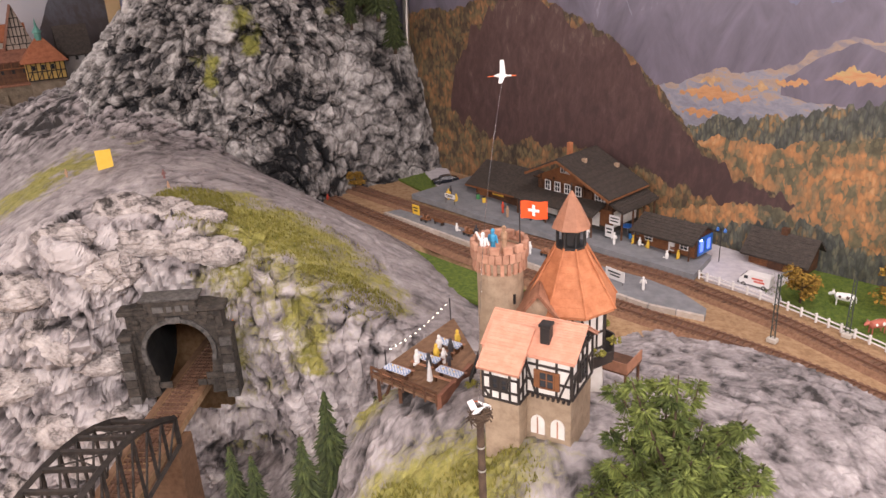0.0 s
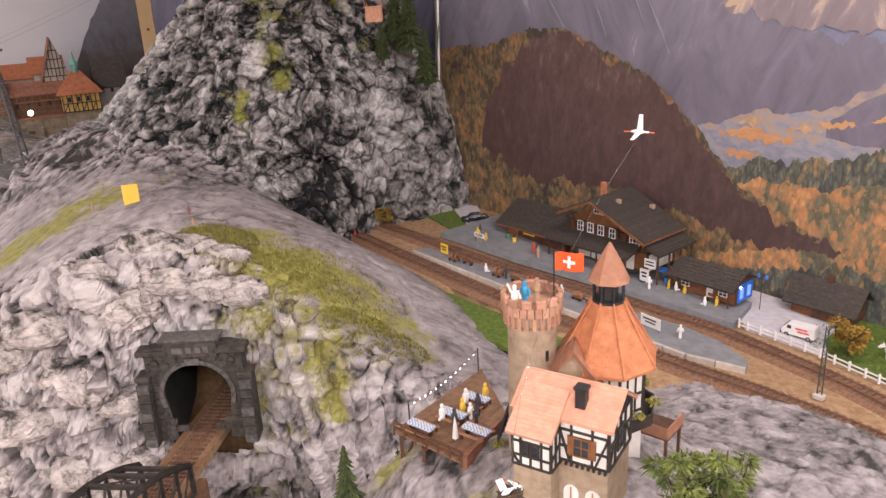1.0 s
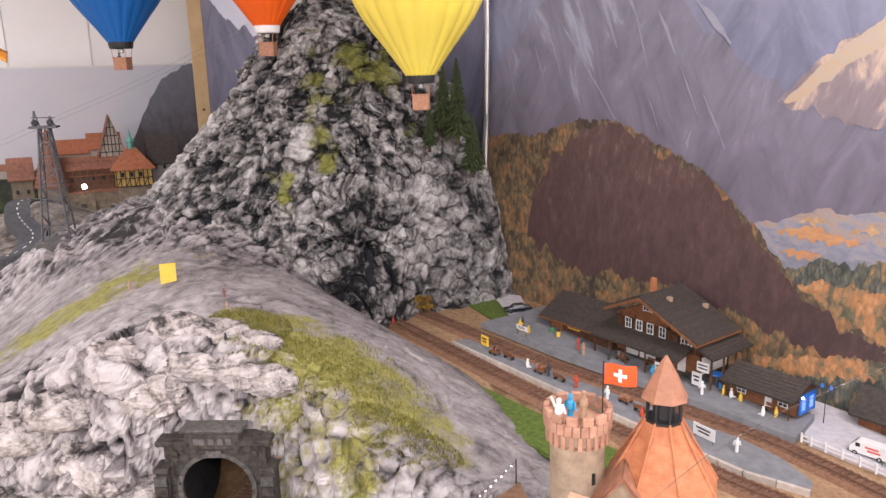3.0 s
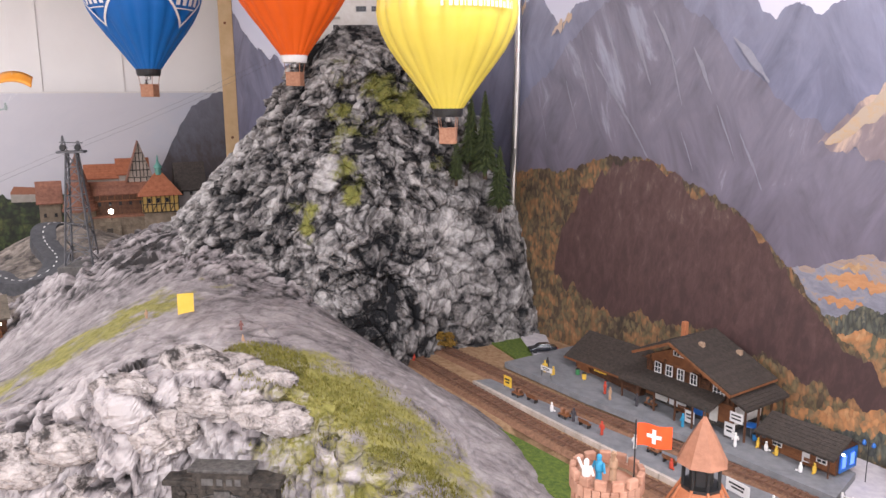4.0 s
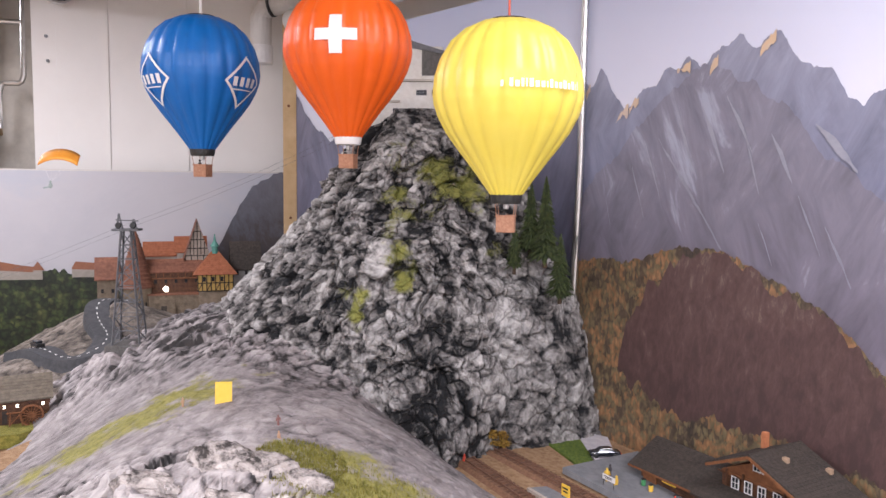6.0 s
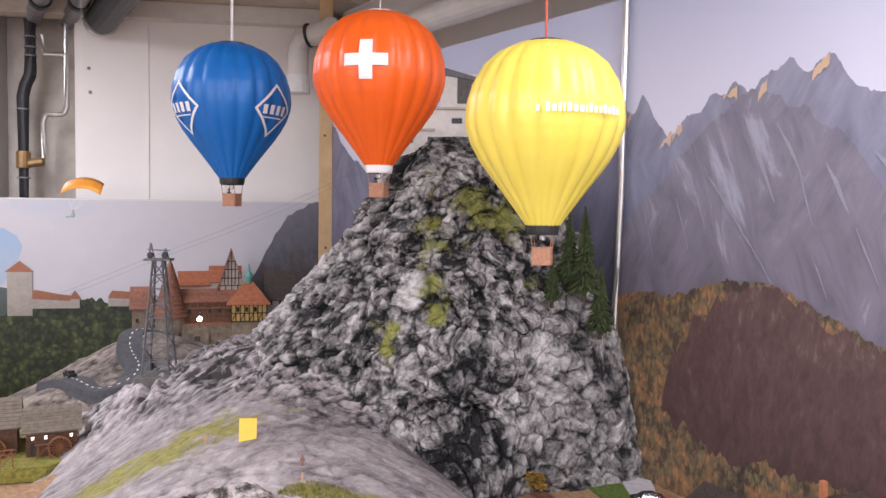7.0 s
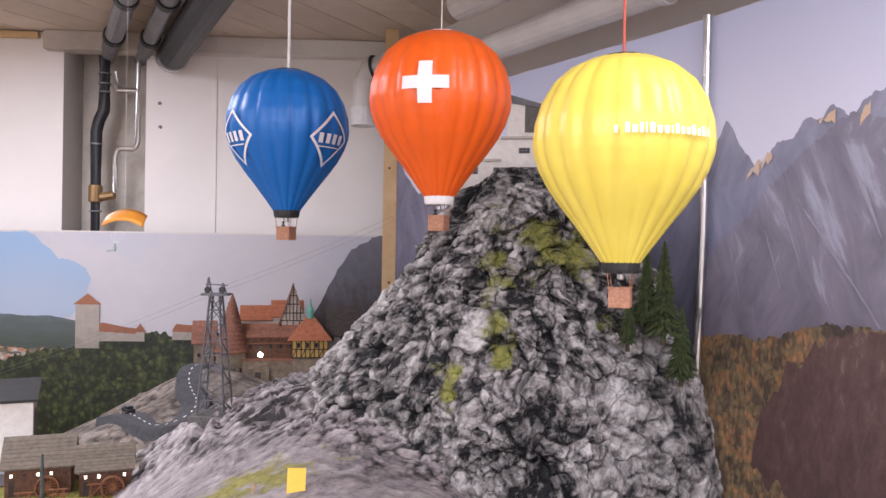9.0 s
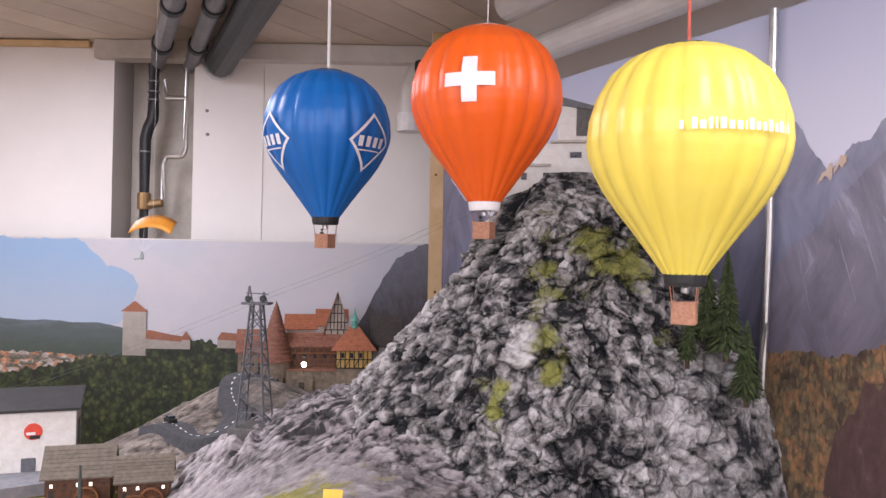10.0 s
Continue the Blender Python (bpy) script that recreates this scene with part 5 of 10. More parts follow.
M["tile_inn"] = mat("copper_brown_tiles", (0.26, 0.115, 0.065), (0.37, 0.17, 0.10), 0.7, scale=130, bump=0.15, island=0.12)
M["stone_brown"] = mat("pale_roof_vent", (0.30, 0.20, 0.13), (0.40, 0.28, 0.19), 0.8)
M["pane"] = mat("dark_window_glass", (0.02, 0.024, 0.03), (0.04, 0.045, 0.05), 0.12)
M["lit"] = mat("lit_window", (0.8, 0.75, 0.62), emit=(1.0, 0.9, 0.72), strength=3.2)
M["lit_blue"] = mat("blue_lit_panel", (0.1, 0.2, 0.8), emit=(0.08, 0.15, 1.0), strength=2.2)
M["bulb"] = mat("white_bulb", (0.9, 0.88, 0.8), emit=(1.0, 0.92, 0.75), strength=9.0)


def window(parent, x, z, w, h, y=0.0, face=0.0, frame_mat=None, pane=None, cols=2, rows=2, origin=(0, 0)):
    """A window on a wall facing -y (turned by face about the origin)."""
    m = pose(origin[0], origin[1], 0, 0, 0, face) @ pose(x, y, z)
    t = 0.0011
    bm = B()
    rings = [[bm.verts.new(m @ Vector((x, y_, z_))) for x, z_ in ((-w / 2 + k, k), (w / 2 - k, k), (w / 2 - k, h - k), (-w / 2 + k, h - k))] for k, y_ in ((0, 0.0006), (0, -0.0012), (t, -0.0012), (t, 0.0006))]
    for p, q in zip(rings, rings[1:] + rings[:1]):
        for k in range(4):
            bm.faces.new((p[k], p[(k + 1) % 4], q[(k + 1) % 4], q[k]))
    bmesh.ops.recalc_face_normals(bm, faces=bm.faces[:])
    win = part("window", bm, frame_mat or M["white"], parent)
    for k in range(1, cols):
        part("glazing_bar", box(B(), -w / 2 + w * k / cols - 0.0004, -w / 2 + w * k / cols + 0.0004, -0.0009, 0.0004, t, h - t, m), frame_mat or M["white"], win)
    for k in range(1, rows):
        part("glazing_bar", box(B(), -w / 2 + t, w / 2 - t, -0.0008, 0.0003, h * k / rows - 0.0004, h * k / rows + 0.0004, m), frame_mat or M["white"], win)
    part("pane", box(B(), -w / 2 + 0.0008, w / 2 - 0.0008, -0.0004, 0.0005, 0.0008, h - 0.0008, m), pane or M["pane"], win)
    return win


def board_lines(bm, x0, x1, z0, z1, y, pitch, m=None):
    """Raised horizontal boards on a wall facing -y."""
    z = z0
    while z < z1 - pitch * 0.5:
        box(bm, x0, x1, y - 0.0006, y + 0.0004, z + 0.0003, z + pitch - 0.0003, m)
        z += pitch
    return bm


def shingle_rows(parent, a, b, c, d, n, material, thick=0.0007, name="shingle_course"):
    """Overlapping courses on a roof quad: a-b the ridge, d-c the eave."""
    a, b, c, d = (Vector(p) for p in (a, b, c, d))
    nrm = (b - a).cross(d - a).normalized()
    if nrm.z < 0:
        nrm = -nrm
    for k in range(n):
        bm = B()
        t0, t1 = k / n, (k + 1.25) / n if k < n - 1 else 1.0
        p = [a + (d - a) * t0, b + (c - b) * t0, b + (c - b) * t1, a + (d - a) * t1]
        lo = [q + nrm * (0.0003 if i < 2 else 0.0003 + thick * 0.2) for i, q in enumerate(p)]
        hi = [q + nrm * (0.0006 if i < 2 else 0.0006 + thick) for i, q in enumerate(p)]
        vl, vh = [bm.verts.new(q) for q in lo], [bm.verts.new(q) for q in hi]
        bm.faces.new(vh)
        for i in range(4):
            bm.faces.new((vl[i], vl[(i + 1) % 4], vh[(i + 1) % 4], vh[i]))
        bmesh.ops.recalc_face_normals(bm, faces=bm.faces[:])
        part(name, bm, material, parent)


def station():
    t = thing("station_building", at_uv(-0.77, 0.985, 0.012), "dark brown wooden chalet railway station with grey shingle roofs", "station")
    # main house, ridge towards the mural; the front gable looks at the tracks
    body = part("main_house", gable_wall(B(), -0.066, 0.088, 0.0, 0.070, 0.0, 0.070, 0.036, "y"), M["wood_warm"], t)
    part("front_boarding", board_lines(B(), -0.0656, 0.0876, 0.036, 0.066, 0.0, 0.004), M["wood_dark"], body)
    part("side_boarding", board_lines(B(), -0.069, -0.001, 0.0, 0.062, 0.0, 0.004, pose(0.0883, 0, 0, 0, 0, 90) @ pose(0.070, 0, 0)), M["wood_dark"], body)
    part("plinth", box(B(), -0.0675, 0.0895, -0.0015, 0.0715, 0.0, 0.008), M["portal"], body)
    # the valley-side slope reaches lower than the one over the wing
    ax, az, y0, y1, slope = -0.002, 0.1135, -0.030, 0.078, 0.452
    roof = part("main_roof", bar(B(), (ax, y0, az + 0.0006), (ax, y1, az + 0.0006), 0.003, 0.0016), M["roof_dark"], t)
    for s, run in ((-1, 0.068), (1, 0.106)):
        xe, ze = ax + s * run, az - slope * run
        bm = B()
        q = [Vector((ax, y0, az)), Vector((ax, y1, az)), Vector((xe, y1, ze)), Vector((xe, y0, ze))]
        vs = [bm.verts.new(p) for p in q] + [bm.verts.new(p - Vector((0, 0, 0.0026))) for p in q]
        for f in ((0, 1, 2, 3), (7, 6, 5, 4), (0, 3, 7, 4), (1, 0, 4, 5), (2, 1, 5, 6), (3, 2, 6, 7)):
            bm.faces.new([vs[k] for k in f])
        bmesh.ops.recalc_face_normals(bm, faces=bm.faces[:])
        part("roof_slope", bm, M["roof_dark"], roof)
        shingle_rows(roof, q[0], q[1], q[2], q[3], 22, M["roof_dark"], 0.0005)
        part("barge_board", bar(B(), (ax, y0 - 0.0006, az - 0.0035), (xe, y0 - 0.0006, ze - 0.0035), 0.0014, 0.004), M["wood_warm"], roof)
        part("eave_board", bar(B(), (xe, y0, ze - 0.002), (xe, y1, ze - 0.002), 0.0012, 0.003), M["wood_warm"], roof)
    # gallery roof along the valley side
    bm = B()
    q = [Vector(p) for p in ((0.090, -0.022, 0.060), (0.090, 0.078, 0.060), (0.124, 0.078, 0.046), (0.124, -0.022, 0.046))]
    vs = [bm.verts.new(p) for p in q] + [bm.verts.new(p - Vector((0, 0, 0.0018))) for p in q]
    for f in ((0, 1, 2, 3), (7, 6, 5, 4), (0, 3, 7, 4), (1, 0, 4, 5), (2, 1, 5, 6), (3, 2, 6, 7)):
        bm.faces.new([vs[k] for k in f])
    bmesh.ops.recalc_face_normals(bm, faces=bm.faces[:])
    gallery = part("gallery_roof", bm, M["roof_dark"], t)
    shingle_rows(gallery, (0.090, -0.022, 0.0605), (0.090, 0.078, 0.0605), (0.124, 0.078, 0.0465), (0.124, -0.022, 0.0465), 6, M["roof_dark"], 0.0012)
    for y in (-0.018, 0.012, 0.042, 0.072):
        part("gallery_post", bar(B(), (0.120, y, 0.0), (0.120, y, 0.0475), 0.0024), M["wood_dark"], t)
    part("gallery_back", box(B(), 0.0886, 0.0900, 0.004, 0.066, 0.008, 0.034), M["plaster"], body, "pale wall under the gallery")
    part("gallery_sign", box(B(), 0.0965, 0.1165, -0.0185, -0.0175, 0.024, 0.038), M["white"], t, "white sign with dark bars")
    for z in (0.028, 0.033):
        part("sign_bar", box(B(), 0.099, 0.114, -0.0190, -0.0186, z, z + 0.002), M["dark"], t)
    for k, x in enumerate((-0.040, -0.019, 0.002, 0.025)):
        window(body, x, 0.050, 0.012, 0.017, -0.0052)
    for x in (-0.010, 0.004):
        window(body, x, 0.083, 0.012, 0.014, -0.0008)
    window(body, 0.068, 0.046, 0.019, 0.019, -0.0052, cols=3, rows=3)
    for x in (-0.055, -0.028, 0.036, 0.052, 0.084):
        part("bracket", bar(B(), (x, -0.0052, 0.040), (x, -0.0052, 0.074), 0.0022), M["wood_dark"], body)
        part("brace", bar(B(), (x, -0.005, 0.066), (x, -0.024, 0.0765 if x < 0.04 else 0.070), 0.0018), M["wood_dark"], body)
    part("balcony_rail", board_lines(B(), -0.064, 0.086, 0.068, 0.0725, -0.004, 0.003), M["wood_warm"], body)
    part("chimney", box(B(), -0.046, -0.038, 0.052, 0.060, 0.080, 0.119, bevel=0.0006), M["tile_or"], t)
    for x, y in ((0.020, 0.012), (0.050, 0.060)):
        part("roof_vent", box(B(), x - 0.004, x + 0.004, y, y + 0.007, az - slope * (x - ax) - 0.004, az - slope * (x - ax) + 0.006, bevel=0.0008), M["stone_brown"], t)
    # lean-to over the platform
    bm = B()
    lo = [(-0.085, -0.042, 0.034), (0.080, -0.042, 0.034), (0.080, -0.0055, 0.047), (-0.085, -0.0055, 0.047)]
    vs = [bm.verts.new(p) for p in lo] + [bm.verts.new((x, y, z + 0.0022)) for x, y, z in lo]
    for f in ((3, 2, 1, 0), (4, 5, 6, 7), (0, 1, 5, 4), (1, 2, 6, 5), (3, 0, 4, 7)):
        bm.faces.new([vs[k] for k in f])
    canopy = part("canopy", bm, M["roof_dark"], t)
    shingle_rows(canopy, (-0.085, -0.0055, 0.0494), (0.080, -0.0055, 0.0494), (0.080, -0.0425, 0.0364), (-0.085, -0.0425, 0.0364), 8, M["roof_dark"], 0.0005)
    for x in (-0.080, -0.050, -0.018, 0.02, 0.050, 0.076):
        part("post", bar(B(), (x, -0.038, 0), (x, -0.038, 0.035), 0.0022), M["wood_dark"], canopy)
    for x, w, c in ((-0.035, 0.024, "plaster"), (-0.004, 0.03, "white"), (0.032, 0.016, "blue"), (0.058, 0.014, "plaster")):
        part("shop_front", box(B(), x - w / 2, x + w / 2, -0.0018, 0.0005, 0.006, 0.030), M[c], body)
    part("door", box(B(), 0.012, 0.022, -0.0022, 0.0005, 0.001, 0.029), M["dark"], body)
    # goods wing
    wing = part("wing", gable_wall(B(), -0.208, -0.0665, -0.012, 0.080, 0.0, 0.036, 0.026, "x"), M["wood_dark"], t)
    part("wing_boarding", board_lines(B(), -0.2075, -0.067, 0.002, 0.035, -0.012, 0.0038), M["wood_dark"], wing)
    wroof = part("wing_roof", gable_roof(B(), -0.208, -0.0835, -0.012, 0.080, 0.036, 0.026, 0.014, 0.0024, "x"), M["roof_dark"], t)
    zs = 0.036 - 0.026 * 0.014 / 0.046
    shingle_rows(wroof, (-0.222, 0.034, 0.0644), (-0.0695, 0.034, 0.0644), (-0.0695, -0.026, zs + 0.0024), (-0.222, -0.026, zs + 0.0024), 18, M["roof_dark"], 0.0005)
    part("eave_board", bar(B(), (-0.222, -0.0265, zs + 0.0008), (-0.0695, -0.0265, zs + 0.0008), 0.0012, 0.003), M["wood_warm"], wroof)
    sign = part("name_board", box(B(), -0.160, -0.133, -0.0182, -0.0168, 0.020, 0.0295, bevel=0.0003), M["yellow"], t, "yellow name board with a dark bar of lettering")
    part("lettering", box(B(), -0.156, -0.137, -0.0190, -0.0183, 0.023, 0.0265), M["dark"], sign)
    part("gate", box(B(), -0.198, -0.172, -0.0178, -0.0155, 0.001, 0.026), M["wood_warm"], wing)
    return t


station()


def waiting_shed():
    t = thing("waiting_shed", at_uv(-0.590, 0.998, 0.012), "low wooden platform shed with grey roof and blue-lit end", "shed")
    body = part("body", gable_wall(B(), -0.048, 0.050, 0.0, 0.050, 0.0, 0.030, 0.014), M["wood_dark"], t)
    part("boarding", board_lines(B(), -0.0475, 0.0495, 0.002, 0.029, 0.0, 0.0036), M["wood_warm"], body)
    roof = part("roof", gable_roof(B(), -0.048, 0.050, -0.012, 0.056, 0.028, 0.017, 0.006, 0.002), M["roof_dark"], t)
    shingle_rows(roof, (-0.054, 0.022, 0.0472), (0.056, 0.022, 0.0472), (0.056, -0.018, 0.0272), (-0.054, -0.018, 0.0272), 7, M["roof_dark"])
    part("door", box(B(), 0.006, 0.016, -0.0018, 0.0004, 0.0008, 0.021), M["white"], body, "white door")
    for x in (-0.030, 0.032):
        window(body, x, 0.010, 0.014, 0.011, -0.0008)
    for x in (-0.046, 0.048):
        part("post", bar(B(), (x, -0.014, 0), (x, -0.014, 0.028), 0.0018), M["wood_dark"], t)
    part("end_panel", box(B(), 0.0505, 0.0522, 0.006, 0.046, 0.002, 0.030), M["blue"], body, "blue end wall")
    for y in (0.014, 0.034):
        part("blue_light", box(B(), 0.0523, 0.0532, y - 0.004, y + 0.004, 0.008, 0.024), M["lit_blue"], body, "glowing blue panel")
    part("bulb", lathe(B(), [(0.001, 0.0255), (0.0018, 0.0268), (0.001, 0.028)], 8, pose(0.053, 0.01, 0)), M["bulb"], body)


waiting_shed()


def shed(name, u, v, sx, sy, h, rise, turn, label):
    t = thing(name, at_uv(u, v, 0.003, turn), label, "hut")
    body = part("body", gable_wall(B(), -sx / 2, sx / 2, 0, sy, 0, h, rise), M["wood_dark"], t)
    part("boarding", board_lines(B(), -sx / 2 + 0.0005, sx / 2 - 0.0005, 0.001, h - 0.001, 0, 0.0036), M["wood_warm"], body)
    roof = part("roof", gable_roof(B(), -sx / 2, sx / 2, 0, sy, h, rise, 0.010, 0.002), M["roof_dark"], t)
    zs = h - rise * 0.010 / (sy / 2)
    for s in (0, 1):
        ye = -0.010 if s == 0 else sy + 0.010
        shingle_rows(roof, (-sx / 2 - 0.01, sy / 2, h + rise + 0.002), (sx / 2 + 0.01, sy / 2, h + rise + 0.002), (sx / 2 + 0.01, ye, zs + 0.002), (-sx / 2 - 0.01, ye, zs + 0.002), 6, M["roof_dark"])
    part("door", box(B(), -0.012, 0.012, -0.0018, 0.0004, 0.001, h * 0.75), M["wood_dark"], body)
    part("chimney", box(B(), -0.006, 0.004, sy / 2 - 0.004, sy / 2 + 0.004, h + rise - 0.004, h + rise + 0.010), M["wood_dark"], t)
    return t


shed("timber_hut", -0.455, 1.085, 0.085, 0.05, 0.026, 0.024, 0, "small dark timber hut with shingle roof beside the forecourt")


# ---------------------------------------------------------------- tunnel portal and line below
M["stone_grey"] = mat("worn_grey_stone", (0.09, 0.085, 0.08), (0.15, 0.14, 0.13), 0.85, scale=150)


def portal():
    t = thing("tunnel_portal", pose(-0.309, 0.812, 1.211, 0, 0, 3), "dark weathered masonry tunnel portal with arch ring and buttresses", "tunnel portal")
    R, cz = 0.0385, 0.060

    def hole(a):
        return Vector((R * math.sin(a), R * math.cos(a) + cz))

    n = 20
    arc = [hole(radians(-112 + 224 * k / n)) for k in range(n + 1)]
    inner = [Vector((-0.030, 0.0))] + arc + [Vector((0.030, 0.0))]
    # face wall: strips from the arch out to the frame
    bm = B()
    outer = []
    for p in inner:
        a = math.atan2(p.x, p.y - cz)
        s = max(abs(math.sin(a)) / 0.055, abs(math.cos(a)) / (0.060 if p.y > cz else cz + 1e-6))
        q = Vector((math.sin(a) / s, math.cos(a) / s + cz))
        outer.append(Vector((q.x, max(q.y, 0.0))))
    outer[0], outer[-1] = Vector((-0.055, 0.0)), Vector((0.055, 0.0))
    f0 = [bm.verts.new((p.x, 0.0, p.y)) for p in inner]
    f1 = [bm.verts.new((p.x, 0.0, p.y)) for p in outer]
    b1 = [bm.verts.new((p.x, 0.02, p.y)) for p in outer]
    for k in range(len(inner) - 1):
        bm.faces.new((f0[k], f0[k + 1], f1[k + 1], f1[k]))
        bm.faces.new((f1[k], f1[k + 1], b1[k + 1], b1[k]))
    bmesh.ops.recalc_face_normals(bm, faces=bm.faces[:])
    wall = part("face_wall", bm, M["portal"], t)
    # courses of small stones on the face
    rnd = random.Random(4)
    for row in range(13):
        z = 0.002 + row * 0.009
        x = -0.056 + rnd.random() * 0.004
        while x < 0.052:
            w = 0.010 + rnd.random() * 0.006
            mid = Vector((x + w / 2, z + 0.004))
            d = Vector((mid.x, mid.y - cz)).length
            if d > R + 0.008 and mid.y > 0.012 and x + w < 0.055:
                part("stone", box(B(), x + 0.0004, x + w - 0.0004, -0.0006 - rnd.random() * 0.0005, 0.001, z + 0.0004, z + 0.0086, bevel=0.0004), M["portal"], wall)
            x += w
    for k in range(15):
        a = radians(-108 + 216 * (k + 0.5) / 15)
        m = pose(R * math.sin(a), 0, R * math.cos(a) + cz, 0, math.degrees(a), 0)
        wgt = 0.0070 if k != 7 else 0.0085
        part("voussoir", box(B(), -wgt, wgt, -0.0028 if k != 7 else -0.0042, 0.002, -0.0005, 0.0048 if k != 7 else 0.0075, m, 0.0005), M["portal_ring"], t)
    # inner tube
    bm = B()
    rows = []
    for d in (0.0, 0.05, 0.11, 0.18, 0.26, 0.36, 0.48):
        rows.append([bm.verts.new((p.x - 0.9 * d * d, d, p.y)) for p in inner])
    for a, b in zip(rows, rows[1:]):
        for k in range(len(inner) - 1):
            bm.faces.new((a[k], b[k], b[k + 1], a[k + 1]))
    bm.faces.new(rows[-1])
    # near-black base colour puts the bore's darkness into the lining
    part("lining", bm, mat("darkened_tunnel_lining", (0.008, 0.008, 0.008), (0.02, 0.019, 0.018), 0.9, scale=60), t, "tunnel lining darkened to near black")
    for s in (-1, 1):
        bm = B()
        box(bm, -0.0075, 0.0075, -0.015, 0.012, 0.0, 0.082, bevel=0.001)
        for v in bm.verts:
            if v.co.z > 0.05:
                v.co.y += 0.010 * (1 if v.co.y < 0 else 0)
        bmesh.ops.transform(bm, matrix=pose(s * 0.0575, 0, 0, 0, 0, 0), verts=bm.verts[:])
        bt = part("buttress", bm, M["portal"], t)
        part("buttress_cap", box(B(), s * 0.0575 - 0.0085, s * 0.0575 + 0.0085, -0.010, 0.014, 0.082, 0.088, bevel=0.001), M["portal"], bt)
        for k in range(7):
            part("quoin", box(B(), s * 0.0575 - 0.0068, s * 0.0575 + 0.0068, -0.0162 + (0.0 if k < 4 else 0.006), -0.012, 0.001 + k * 0.0113, 0.0112 + k * 0.0113, bevel=0.0005), M["portal_ring"] if k % 3 == 0 else M["portal"], bt)
        part("cornice", box(B(), s * 0.044 - 0.018, s * 0.044 + 0.018, -0.006, 0.016, 0.112, 0.118, bevel=0.0008), M["portal"], t)
        part("boss", lathe(B(), [(0.005, 0), (0.004, 0.003), (0.001, 0.004)], 10, pose(s * 0.043, -0.001, 0.102, 90, 0, 0)), M["portal"], t)
    part("gable_block", box(B(), -0.030, 0.030, -0.005, 0.016, 0.108, 0.128, bevel=0.001), M["portal"], t)
    part("gable_cap", box(B(), -0.034, 0.034, -0.008, 0.018, 0.128, 0.132, bevel=0.001), M["portal_ring"], t)
    pl = part("date_bar", box(B(), -0.020, -0.008, -0.0058, -0.0048, 0.114, 0.121), M["stone_grey"], t)
    for x in (-0.004, 0.006, 0.015):
        part("date_bar", box(B(), x, x + 0.006, -0.0058, -0.0048, 0.114, 0.121), M["stone_grey"], t)


portal()


